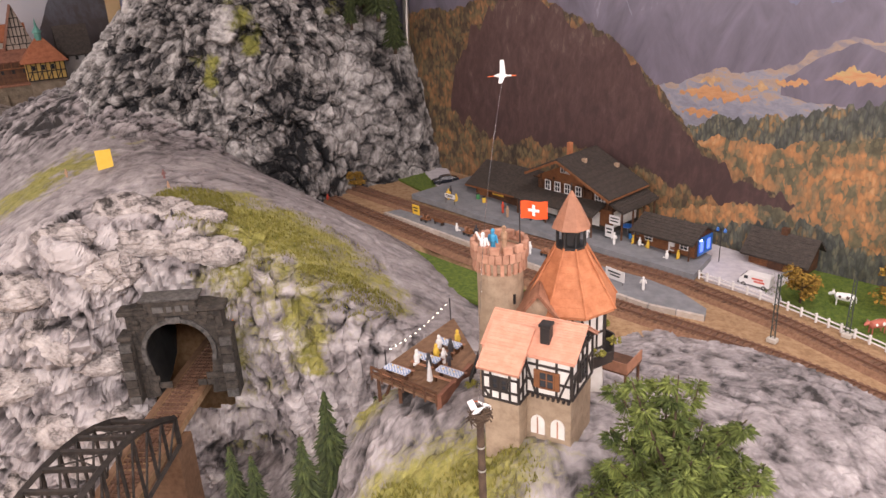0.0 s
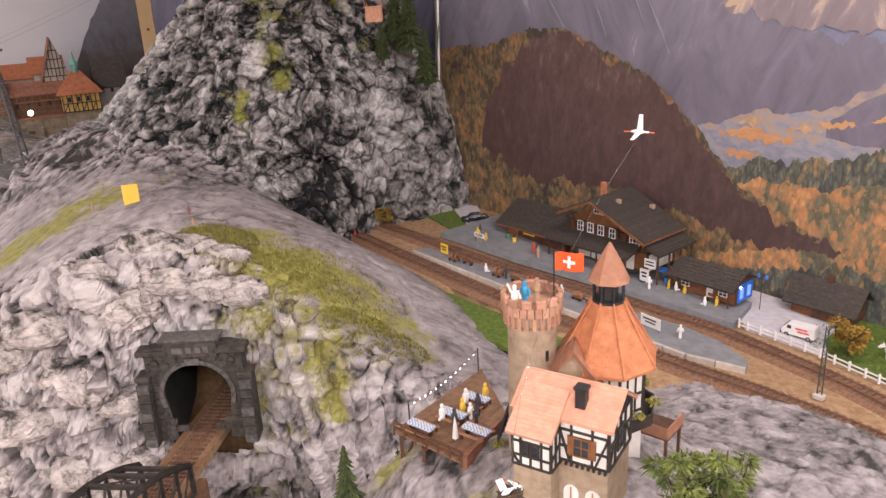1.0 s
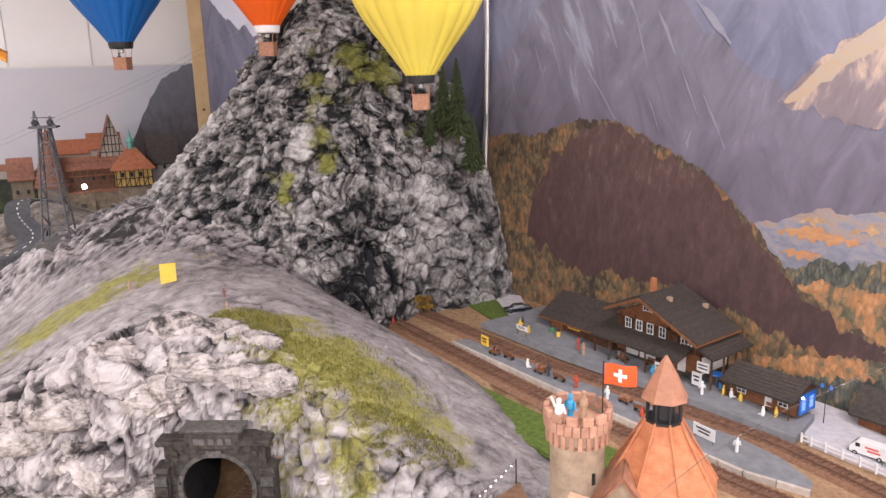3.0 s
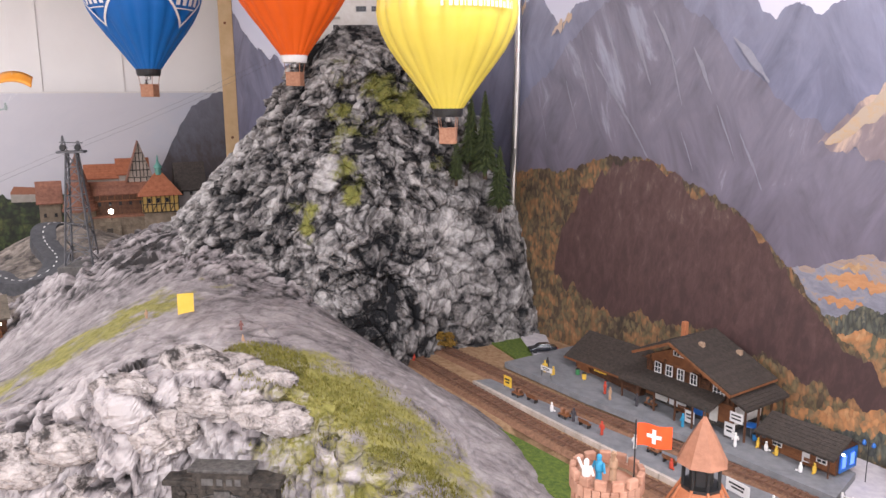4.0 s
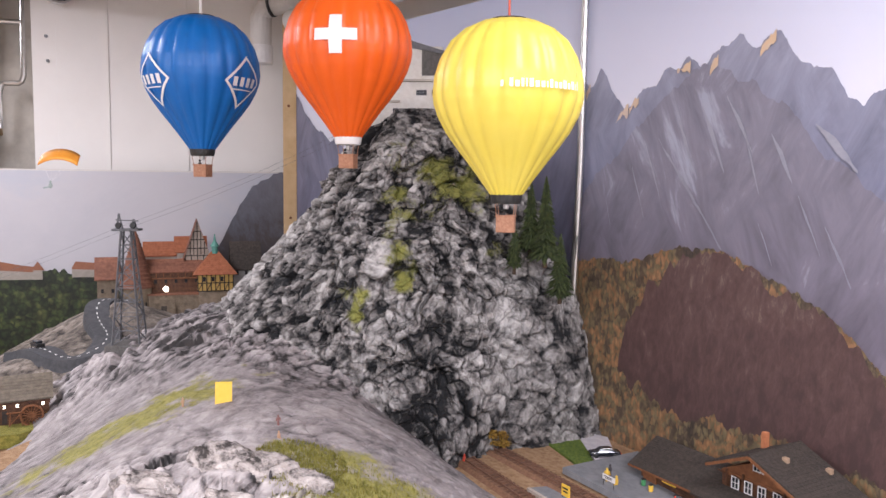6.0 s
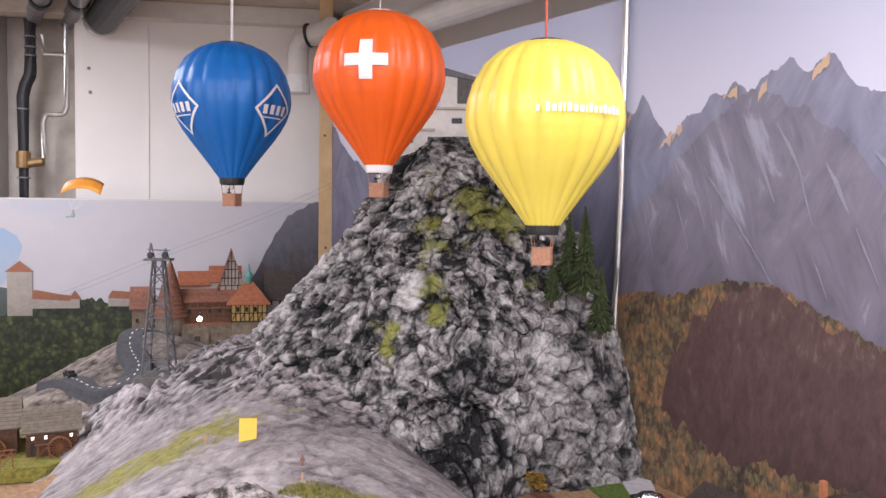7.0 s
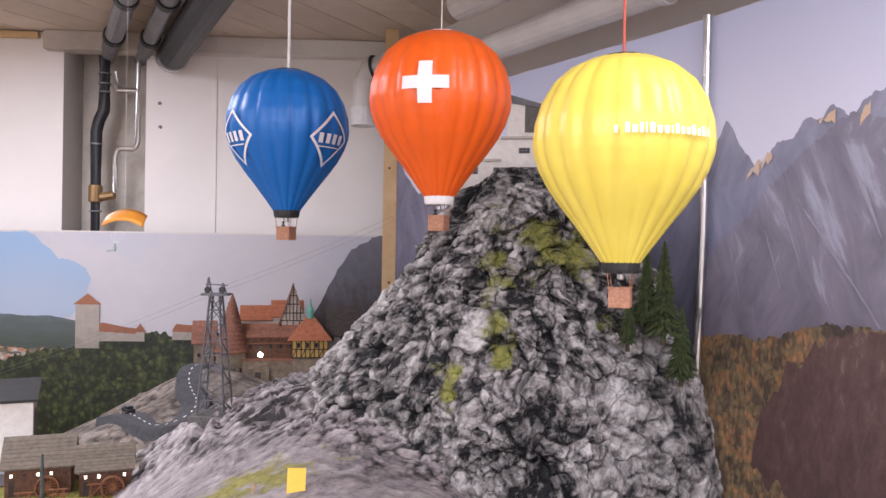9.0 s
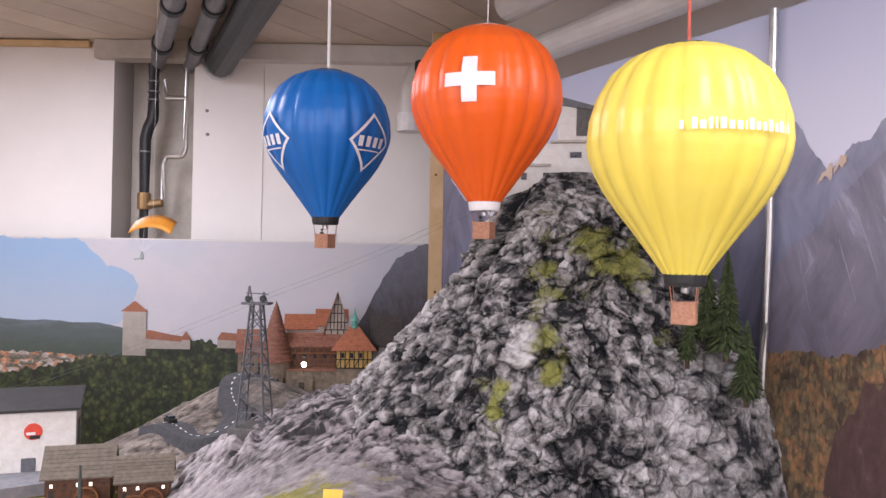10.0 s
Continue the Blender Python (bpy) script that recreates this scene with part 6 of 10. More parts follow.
def lower_line():
    """Track out of the tunnel and over the bowstring bridge."""
    t = thing("railway_track", Matrix.Identity(4), "brown plank-decked track running out of the tunnel", "railway track", kind="structure")
    pts = smooth_path([(-0.298, 0.97), (-0.306, 0.90), (-0.314, 0.82), (-0.320, 0.75), (-0.325, 0.66), (-0.331, 0.5), (-0.337, 0.36)], 0.008)
    z = 1.215

    def side(i, w):
        a, b = Vector(pts[max(0, i - 1)]), Vector(pts[min(len(pts) - 1, i + 1)])
        d = (b - a).normalized()
        return Vector(pts[i]) + Vector((-d.y, d.x)) * w

    bm = B()
    rows = []
    for i in range(len(pts)):
        rows.append([bm.verts.new((*side(i, w), h)) for w, h in ((-0.024, z - 0.010), (-0.024, z - 0.002), (0.024, z - 0.002), (0.024, z - 0.010))])
    for a, b in zip(rows, rows[1:]):
        for k in range(4):
            bm.faces.new((a[k], b[k], b[(k + 1) % 4], a[(k + 1) % 4]))
    bmesh.ops.recalc_face_normals(bm, faces=bm.faces[:])
    part("deck", bm, M["ground"], t)
    bm = B()
    for i in range(0, len(pts)):
        p, q = side(i, -0.0145), side(i, 0.0145)
        bar(bm, (*p, z - 0.0008), (*q, z - 0.0008), 0.0042, 0.0022)
    tagged(part("sleepers", bm, M["sleeper"], t), kind="stuff")
    for w in (-0.00825, 0.00825, -0.004, 0.004):
        part("rail" if abs(w) > 0.005 else "guard_rail", tube(B(), [(*side(i, w), z + 0.002) for i in range(len(pts))], 0.0008, 4), M["rail"], t)
    for w in (-0.020, 0.020):
        rows, bm = [], B()
        for i in range(len(pts)):
            rows.append([bm.verts.new((*side(i, w + o), z + 0.0004)) for o in (-0.004, 0.004)])
        for a, b in zip(rows, rows[1:]):
            bm.faces.new((a[0], b[0], b[1], a[1]))
        bmesh.ops.recalc_face_normals(bm, faces=bm.faces[:])
        part("walkway", bm, M["deck"], t)
    # bridge
    br = thing("girder_bridge", Matrix.Identity(4), "weathered dark iron bowstring truss railway bridge", "bridge")
    a, b = Vector((-0.316, 0.711)), Vector((-0.337, 0.351))
    d = (b - a).normalized()
    nrm = Vector((-d.y, d.x))
    L, n = (b - a).length, 12

    def top(k):
        s = k / n
        return z + 0.030 + 0.052 * (1 - abs(2 * s - 1) ** 2.2)

    for w in (-0.027, 0.027):
        tr = part("truss", tube(B(), [(*(a + d * L * k / n + nrm * w), top(k)) for k in range(n + 1)], 0.0038, 4), M["iron"], br)
        part("bottom_chord", tube(B(), [(*(a + nrm * w), z - 0.004), (*(b + nrm * w), z - 0.004)], 0.003, 4), M["iron"], tr)
        for k in range(n + 1):
            p = a + d * L * k / n + nrm * w
            part("hanger", bar(B(), (*p, z - 0.004), (*p, top(k)), 0.0042 if k in (0, n) else 0.0026), M["iron"], tr)
            if k < n:
                q = a + d * L * (k + 1) / n + nrm * w
                lo, hi = (p, q) if k >= n // 2 else (q, p)
                part("diagonal", bar(B(), (*(q if k < n // 2 else p), z - 0.004), (*(p if k < n // 2 else q), top(k if k < n // 2 else k + 1)), 0.0018), M["iron"], tr)
    for k in range(1, n):
        p = a + d * L * k / n
        part("cross_beam", bar(B(), (*(p + nrm * 0.027), top(k)), (*(p - nrm * 0.027), top(k)), 0.004), M["iron"], br)
        if k in (2, 4, 6, 8):
            q = a + d * L * (k + 1) / n
            part("wind_brace", bar(B(), (*(p + nrm * 0.027), top(k)), (*(q - nrm * 0.027), top(k + 1)), 0.0012), M["iron"], br)
            part("wind_brace", bar(B(), (*(p - nrm * 0.027), top(k)), (*(q + nrm * 0.027), top(k + 1)), 0.0012), M["iron"], br)
    ab = thing("bridge_abutment", Matrix.Identity(4), "rust-brown masonry abutment under the bridge end", "abutment")
    bm = B()
    q = [a + nrm * 0.026 - d * 0.035, a - nrm * 0.026 - d * 0.035, a - nrm * 0.026 + d * 0.006, a + nrm * 0.026 + d * 0.006]
    slab(bm, [tuple(p) for p in q], 1.05, z - 0.011)
    part("pier", bm, M["deck"], ab)


lower_line()


# ---------------------------------------------------------------- castle inn
def timber(parent, x0, x1, z0, z1, y, m, lines):
    """Half-timbering on a wall plane facing -y: each line is x, z, x, z in fractions."""
    for a, b, c, d in lines:
        p, q = Vector((x0 + (x1 - x0) * a, y, z0 + (z1 - z0) * b)), Vector((x0 + (x1 - x0) * c, y, z0 + (z1 - z0) * d))
        part("beam", bar(B(), m @ p, m @ q, 0.0014), M["beam"], parent)


FRAME_A = [(0, 0, 0, 1), (1, 0, 1, 1), (0, 0, 1, 0), (0, 1, 1, 1), (0, .55, 1, .55), (.28, 0, .28, 1), (.5, .55, .5, 1), (.72, 0, .72, 1), (.0, .0, .2, .55), (1, 0, .8, .55), (.36, .25, .64, .25)]
FRAME_B = [(0, 0, 0, 1), (1, 0, 1, 1), (0, 0, 1, 0), (0, 1, 1, 1), (0, .75, 1, .75), (.25, 0, .25, 1), (.68, 0, .68, 1), (0, .75, .22, 0), (1, .75, .74, 0), (0, .35, .25, .35), (.68, .35, 1, .35)]


def castle():
    O = Vector((0.07, 0.52, 1.35))
    t = thing("castle_inn", Matrix.Translation(O), "half-timbered castle inn with round stone tower and orange tiled roofs", "castle")
    # round tower
    cx, cy = 0.0535 - O.x, 0.562 - O.y
    m = pose(cx, cy, 0) @ Matrix.Diagonal((0.88, 0.88, 1.0, 1.0))
    tw = part("tower_shaft", lathe(B(), [(0.0225, -0.02), (0.0215, 0.03), (0.0208, 0.080), (0.0208, 0.116), (0.0222, 0.118), (0.0225, 0.123), (0.0236, 0.126), (0.0236, 0.131), (0.0205, 0.131), (0.0205, 0.128), (0.001, 0.128)], 40, m, cap=False), M["stone"], t, "round beige plastered shaft", smooth=False)
    for k in range(24):
        a = 2 * math.pi * k / 24
        part("corbel", box(B(), -0.0016, 0.0016, -0.0028, 0.0005, 0.116, 0.1255, m @ pose(0.0215 * math.cos(a), 0.0215 * math.sin(a), 0, 0, 0, math.degrees(a) + 90)), M["brick"], tw)
    for k in range(26):
        a = 2 * math.pi * k / 26
        w = 0.0240 * math.pi / 26
        part("parapet_stone", box(B(), -w * 0.96, w * 0.96, -0.0022, 0.0022, 0.1262, 0.1335, m @ pose(0.0237 * math.cos(a), 0.0237 * math.sin(a), 0, 0, 0, math.degrees(a) + 90), 0.0003), M["brick"], tw)
    for k in range(13):
        a = 2 * math.pi * k / 13 + 0.1
        part("merlon", box(B(), -0.0040, 0.0040, -0.0022, 0.0022, 0.1335, 0.1395, m @ pose(0.0236 * math.cos(a), 0.0236 * math.sin(a), 0, 0, 0, math.degrees(a) + 90), 0.0006), M["brick"], tw)
    part("tower_floor", lathe(B(), [(0.0214, 0.1275), (0.0214, 0.1295), (0.001, 0.1296)], 32, m), M["brick"], tw)
    for a, z in ((-112, 0.062), (-60, 0.09)):
        part("slit", box(B(), -0.0012, 0.0012, -0.0008, 0.001, z, z + 0.008, m @ pose(0.0211 * math.cos(radians(a)), 0.0211 * math.sin(radians(a)), 0, 0, 0, a + 90)), M["dark"], tw)
    # house: own frame at its near corner
    h = pose(0.0915 - O.x, 0.455 - O.y, 0.017, 0, 0, -30)
    hz = h @ pose(0, 0, 0)
    base = part("stone_base", box(B(), -0.060, 0, 0, 0.042, -0.035, 0.040, h, 0.0006), M["stone"], t)
    for x in (-0.0245, -0.0095):
        bm = B()
        arc = [Vector((x - 0.0052, 0.008)), Vector((x + 0.0052, 0.008))] + [Vector((x + 0.0052 * math.cos(a), 0.0175 + 0.0058 * math.sin(a))) for a in [math.pi * k / 10 for k in range(11)]]
        bm.faces.new([bm.verts.new(h @ Vector((p.x, -0.0009, p.y))) for p in arc])
        r = bmesh.ops.extrude_face_region(bm, geom=bm.faces[:])
        bmesh.ops.translate(bm, vec=h.to_3x3() @ Vector((0, 0.0015, 0)), verts=[v for v in r["geom"] if isinstance(v, bmesh.types.BMVert)])
        w = part("arched_window", bm, M["plaster"], base, "pale arched blind window")
        part("mullion", box(B(), x - 0.0005, x + 0.0005, -0.0014, -0.0008, 0.008, 0.022, h), M["brick"], w)
    walls = part("timbered_wall", gable_wall(B(), -0.060, -0.0002, 0.0002, 0.0418, 0.040, 0.073, 0.014), M["plaster"], t)
    walls.matrix_local = h
    timber(walls, -0.033, 0, 0.0412, 0.072, -0.0004, Matrix.Identity(4), FRAME_B)
    g = pose(0.0006, 0, 0, 0, 0, 90)
    timber(walls, 0, 0.042, 0.0412, 0.072, 0, g, FRAME_A)
    timber(walls, 0, 0.042, 0.072, 0.0855, 0, g, [(.0, .0, .5, 1), (1, 0, .5, 1), (.5, 0, .5, 1), (.25, 0, .25, .5), (.75, 0, .75, .5), (.15, .3, .85, .3)])
    for k in range(9):
        part("joist_end", box(B(), -0.0325 + k * 0.0038, -0.0310 + k * 0.0038, -0.0022, 0, 0.0385, 0.0408), M["beam"], walls)
    window(walls, -0.0175, 0.047, 0.012, 0.014, -0.001, frame_mat=M["wood_warm"])
    for s in (-1, 1):
        part("shutter", box(B(), -0.0175 + s * 0.0078 - 0.0017, -0.0175 + s * 0.0078 + 0.0017, -0.0016, -0.0004, 0.047, 0.061), M["wood_warm"], walls)
    window(walls, 0.021, 0.048, 0.014, 0.016, -0.0008, face=90, frame_mat=M["beam"])
    roof = part("house_roof", gable_roof(B(), -0.062, 0.0, 0.0, 0.042, 0.073, 0.0145, 0.0035, 0.002), M["tile"], t)
    roof.matrix_local = h
    ze = 0.073 - 0.0145 * 0.0035 / 0.021
    shingle_rows(roof, (-0.0665, 0.021, 0.0895), (0.0045, 0.021, 0.0895), (0.0045, -0.0036, ze + 0.002), (-0.0665, -0.0036, ze + 0.002), 15, M["tile"], 0.0003, "tile_course")
    shingle_rows(roof, (-0.0665, 0.021, 0.0895), (0.0045, 0.021, 0.0895), (0.0045, 0.0456, ze + 0.002), (-0.0665, 0.0456, ze + 0.002), 15, M["tile"], 0.0003, "tile_course")
    part("ridge_tile", bar(B(), (-0.066, 0.021, 0.0901), (0.0045, 0.021, 0.0901), 0.0018, n=8), M["tile"], roof)
    ch = part("chimney", box(B(), -0.0245, -0.0175, 0.004, 0.011, 0.072, 0.094, bevel=0.0004), M["dark"], t, "black chimney")
    ch.matrix_local = h
    part("chimney_cap", box(B(), -0.0253, -0.0167, 0.0032, 0.0118, 0.0915, 0.0938, bevel=0.0003), M["dark"], ch)
    # annex
    an = part("annex_base", box(B(), -0.060, -0.033, -0.014, 0.0, -0.035, 0.037, h, 0.0006), M["stone"], t)
    aw = part("annex_wall", box(B(), -0.0598, -0.0332, -0.0138, 0.0, 0.037, 0.0635), M["plaster"], t)
    aw.matrix_local = h
    timber(aw, -0.060, -0.033, 0.0382, 0.063, -0.0143, Matrix.Identity(4), [(0, 0, 0, 1), (1, 0, 1, 1), (0, 0, 1, 0), (0, 1, 1, 1), (0, .72, 1, .72), (0, .3, 1, .3), (.22, 0, .22, 1), (.48, 0, .48, .72), (.76, 0, .76, 1), (0, .3, .2, 0)])
    timber(aw, -0.014, 0.0, 0.0382, 0.063, 0, pose(-0.0327, 0, 0, 0, 0, 90), [(0, 0, 0, 1), (0, 0, 1, 0), (0, 1, 1, 1), (.5, 0, .5, 1), (0, .3, 1, .6)])
    for x in (-0.0505, -0.0435):
        window(aw, x, 0.0465, 0.0052, 0.0095, -0.0142, frame_mat=M["beam"], cols=1)
    bm = B()
    lo = [(-0.0625, -0.0185, 0.062), (-0.0305, -0.0185, 0.062), (-0.0305, 0.012, 0.0835), (-0.0625, 0.012, 0.0835)]
    vs = [bm.verts.new(p) for p in lo] + [bm.verts.new((x, y - 0.001, z + 0.002)) for x, y, z in lo]
    for f in ((3, 2, 1, 0), (4, 5, 6, 7), (0, 1, 5, 4), (1, 2, 6, 5), (3, 0, 4, 7), (2, 3, 7, 6)):
        bm.faces.new([vs[k] for k in f])
    ar = part("annex_roof", bm, M["tile"], t)
    ar.matrix_local = h
    shingle_rows(ar, (-0.0625, 0.011, 0.0855), (-0.0305, 0.011, 0.0855), (-0.0305, -0.0195, 0.064), (-0.0625, -0.0195, 0.064), 13, M["tile"], 0.0003, "tile_course")
    # octagonal hall with lantern
    c = pose(0.1085 - O.x, 0.557 - O.y, 0, 0, 0, 8)

    def octa(bm, rows):
        return lathe(bm, rows, 8, Matrix.Identity(4))

    drum = part("hall_drum", octa(B(), [(0.029, -0.02), (0.029, 0.090)]), M["plaster"], t)
    drum.matrix_local = c
    for k in range(8):
        a0, a1 = 2 * math.pi * k / 8, 2 * math.pi * (k + 1) / 8
        p, q = Vector((0.0292 * math.cos(a0), 0.0292 * math.sin(a0))), Vector((0.0292 * math.cos(a1), 0.0292 * math.sin(a1)))
        part("post", bar(B(), (*p, 0.05), (*p, 0.085), 0.002), M["beam"], drum)
        for z in (0.052, 0.066, 0.083):
            part("rail", bar(B(), (*p, z), (*q, z), 0.0017), M["beam"], drum)
        for f in (0.33, 0.67):
            w = p.lerp(q, f)
            part("stud", bar(B(), (*w, 0.052), (*w, 0.084), 0.0014), M["beam"], drum)
        part("balcony_board", bar(B(), (*(p * 1.28), 0.046), (*(q * 1.28), 0.046), 0.0015, 0.008), M["beam"], drum)
        if k in (5, 6, 7, 0):
            mid = p.lerp(q, 0.5) * 1.32
            bm = B()
            rr = random.Random(k)
            for _ in range(22):
                bmesh.ops.create_icosphere(bm, subdivisions=1, radius=0.0009 + rr.random() * 0.0008, matrix=pose(mid.x + rr.uniform(-.005, .005), mid.y + rr.uniform(-.005, .005), 0.0515 + rr.uniform(-.001, .002)))
            part("flower_box", bm, M["grass_dry"], drum, "yellow-green flower box")
    part("balcony_floor", octa(B(), [(0.0375, 0.040), (0.0375, 0.0425), (0.028, 0.0425)]), M["beam"], drum)
    rf = part("hall_roof", octa(B(), [(0.0375, 0.085), (0.037, 0.088), (0.026, 0.1055), (0.0165, 0.1205), (0.0115, 0.133)]), M["tile_or"], t)
    rf.matrix_local = c
    prof = [(0.0375, 0.087), (0.0335, 0.0935), (0.0298, 0.0995), (0.026, 0.1055), (0.0226, 0.111), (0.0193, 0.116), (0.0165, 0.1205), (0.0138, 0.127), (0.0115, 0.133)]
    for (r0, z0), (r1, z1) in zip(prof, prof[1:]):
        part("tile_course", lathe(B(), [(r0 + 0.0006, z0), (r0 + 0.0006, z0 + 0.0004), (r1 + 0.0003, z1 + 0.0006)], 8, cap=False), M["tile_or"], rf)
    for k in range(8):
        a = 2 * math.pi * k / 8
        part("hip", tube(B(), [(0.0385 * math.cos(a), 0.0385 * math.sin(a), 0.087), (0.0268 * math.cos(a), 0.0268 * math.sin(a), 0.1065), (0.0118 * math.cos(a), 0.0118 * math.sin(a), 0.1335)], 0.0009, 6), M["tile_or"], rf)
    ln = part("lantern", octa(B(), [(0.0125, 0.131), (0.0125, 0.134), (0.0075, 0.1345), (0.0075, 0.147), (0.0125, 0.147), (0.0125, 0.1495)]), M["dark"], t, "black open lantern")
    ln.matrix_local = c
    for k in range(8):
        a = 2 * math.pi * k / 8
        part("lantern_post", bar(B(), (0.0112 * math.cos(a), 0.0112 * math.sin(a), 0.133), (0.0112 * math.cos(a), 0.0112 * math.sin(a), 0.148), 0.0015), M["dark"], ln)
    sp = part("spire", octa(B(), [(0.0155, 0.148), (0.0145, 0.150), (0.0085, 0.1625), (0.0008, 0.1765)]), M["tile_inn"], t, "brown faceted spire")
    sp.matrix_local = c
    part("finial", bar(B(), (0, 0, 0.176), (0, 0, 0.182), 0.0008, n=6), M["dark"], sp)
    # wing between hall and tower, lower roof
    w = pose(0.087 - O.x, 0.538 - O.y, 0.0, 0, 0, -12)
    wg = part("cross_wing", gable_wall(B(), -0.026, 0.014, -0.010, 0.022, -0.02, 0.078, 0.026, "y"), M["stone"], t)
    wg.matrix_local = w
    wr = part("cross_roof", gable_roof(B(), -0.026, 0.014, -0.010, 0.022, 0.078, 0.026, 0.004, 0.002, "y"), M["tile_inn"], t)
    wr.matrix_local = w
    for s in (-1, 1):
        xe = -0.006 + s * 0.024
        shingle_rows(wr, (-0.006, -0.014, 0.1062), (-0.006, 0.026, 0.1062), (xe, 0.026, 0.0748), (xe, -0.014, 0.0748), 13, M["tile_inn"], 0.0006, "tile_course")
    # balcony bay on the far side
    bay = part("bay_balcony", box(B(), -0.012, 0.016, -0.014, 0.014, 0.018, 0.020), M["wood_dark"], t, "brown wooden balcony")
    bay.matrix_local = pose(0.1445 - O.x, 0.548 - O.y, 0.012, 0, 0, -38)
    for x0, x1, y0, y1 in ((-0.012, 0.016, -0.0148, -0.0138), (0.0152, 0.0162, -0.0138, 0.014)):
        part("parapet", box(B(), x0, x1, y0, y1, 0.020, 0.029), M["tile_inn"], bay)
    for x, y in ((0.014, -0.012), (0.014, 0.012), (-0.010, -0.012)):
        part("strut", bar(B(), (x, y, -0.05), (x, y, 0.019), 0.002), M["wood_dark"], bay)
    return t


castle()


for ob in list(scene.objects):
    if "boarding" in ob.name or "balcony_rail" in ob.name:
        ob["kind"] = "stuff"


# ---------------------------------------------------------------- room fittings
def fit(s, z, depth=0.13):
    """A place at the left wall: run from the corner, height, depth behind the mural board."""
    p = CORNER + LEFT * s + LN * depth
    return (p.x, p.y, z)


post = thing("wooden_post", pose(*fit(-0.002, 1.0, -0.03), 0, 0, 23), "raw pine post in the corner between the murals", "post", kind="structure")
part("timber", box(B(), -0.019, 0.019, -0.014, 0.014, 0.0, CEILING - 1.0, bevel=0.001), M["pine"], post)
rnd = random.Random(3)
for z in (0.42, 0.61, 0.93):
    part("knot", lathe(B(), [(0.004, 0), (0.001, 0.0006)], 10, pose(rnd.uniform(-.01, .01), -0.0142, z, 90, 0, 0)), M["wood_warm"], post)

pj = JOINT + Vector((-0.012, -0.016))
pole = thing("metal_pole", pose(pj.x, pj.y, 1.35), "bare metal pole covering the mural joint", "pole", kind="structure")
part("tube", tube(B(), [(0.004, 0, 0.0), (0.0, 0, 0.12), (0.008, 0.0, 0.40), (0.010, 0, 0.745)], 0.0065, 12), M["steel"], pole)
part("bent_wire", tube(B(), [(0.002, -0.008, 0.06), (0.006, -0.012, 0.12), (0.000, -0.011, 0.2), (0.007, -0.010, 0.27)], 0.0012, 6), M["steel"], pole)

black = thing("drain_pipe", pose(*fit(0.875, 0, 0.15), 0, 0, 23), "black foam-clad drain pipe with brass clamp in the recess", "pipe", kind="structure")
part("lower_pipe", tube(B(), [(0, 0, 1.2), (0, 0, 2.04), (0.008, 0, 2.075), (0.020, 0, 2.10), (0.022, 0, 2.12), (0.022, 0, 2.27)], 0.017, 14), M["pipe_black"], black)
part("clamp", lathe(B(), [(0.0185, 1.83), (0.020, 1.835), (0.020, 1.875), (0.0185, 1.88)], 14, cap=False), M["brass"], black)
part("branch_clamp", bar(B(), (0.015, 0, 1.845), (0.055, 0, 1.852), 0.026, n=10), M["brass"], black)
for z in (1.80, 2.155, 2.18, 2.21, 2.0):
    part("band", lathe(B(), [(0.0176, z), (0.0182, z + 0.001), (0.0182, z + 0.004), (0.0176, z + 0.005)], 14, pose(0.022 if z > 2.1 else 0, 0, 0), cap=False), M["pipe_grey"], black)
water = thing("water_pipe", pose(*fit(0.82, 0, 0.15), 0, 0, 23), "thin bright steel water pipe with bends on the wall", "pipe", kind="structure")
part("pipe", tube(B(), [(0, 0, 1.86), (0, 0, 1.965), (0.006, 0, 1.985), (0.014, 0, 1.99), (0.052, 0, 1.99), (0.060, 0, 1.996), (0.066, 0, 2.012), (0.066, 0, 2.275)], 0.0075, 10), M["steel"], water)
part("cross_pipe", tube(B(), [(0.066, 0, 2.165), (0.005, 0, 2.165), (0.0, 0, 2.18), (0.0, 0, 2.22)], 0.0075, 10), M["steel"], water)
for k, (s, z, r, m_, l) in enumerate(((0.865, 2.275, 0.024, "pipe_grey", "grey plastic pipe under the ceiling running into the recess"), (0.765, 2.272, 0.022, "pipe_grey", "grey plastic pipe under the ceiling running into the recess"), (0.645, 2.255, 0.042, "pipe_black", "thick black insulated duct under the ceiling"))):
    p, q = Vector(fit(s, z, 0.2 if k < 2 else 0.10)), Vector(fit(s, z, 0.1)).lerp(Vector((0.12 + 0.1 * k, 0.42, z + 0.01)), 0.62)
    t = thing("ceiling_pipe", Matrix.Identity(4), l, "pipe", "pipes under the ceiling", "structure")
    part("tube", tube(B(), [p, q], r, 16), M[m_], t)
    d = (q - p).normalized()
    for f in (0.25, 0.62) if k < 2 else (0.004,):
        c = p + d * f
        part("collar", tube(B(), [c, c + d * 0.03], r + 0.005, 16), M["pipe_black"] if k < 2 else M["steel"], t)
        if k < 2:
            part("bracket", bar(B(), c + Vector((0, 0, r)), (c.x, c.y, CEILING), 0.008), M["steel"], t)
beam = thing("ceiling_beam", pose(*fit(0.0, CEILING - 0.055, 0.09), 0, 0, 23), "white-painted joist along the top of the wall", "beam", kind="structure")
part("joist", box(B(), -1.0, -0.70, -0.015, 0.05, 0.0, 0.054, bevel=0.002), M["concrete"], beam)
part("joist_end", box(B(), -0.70, 0.02, 0.0, 0.05, 0.004, 0.054, bevel=0.002), M["pipe_white"], beam)
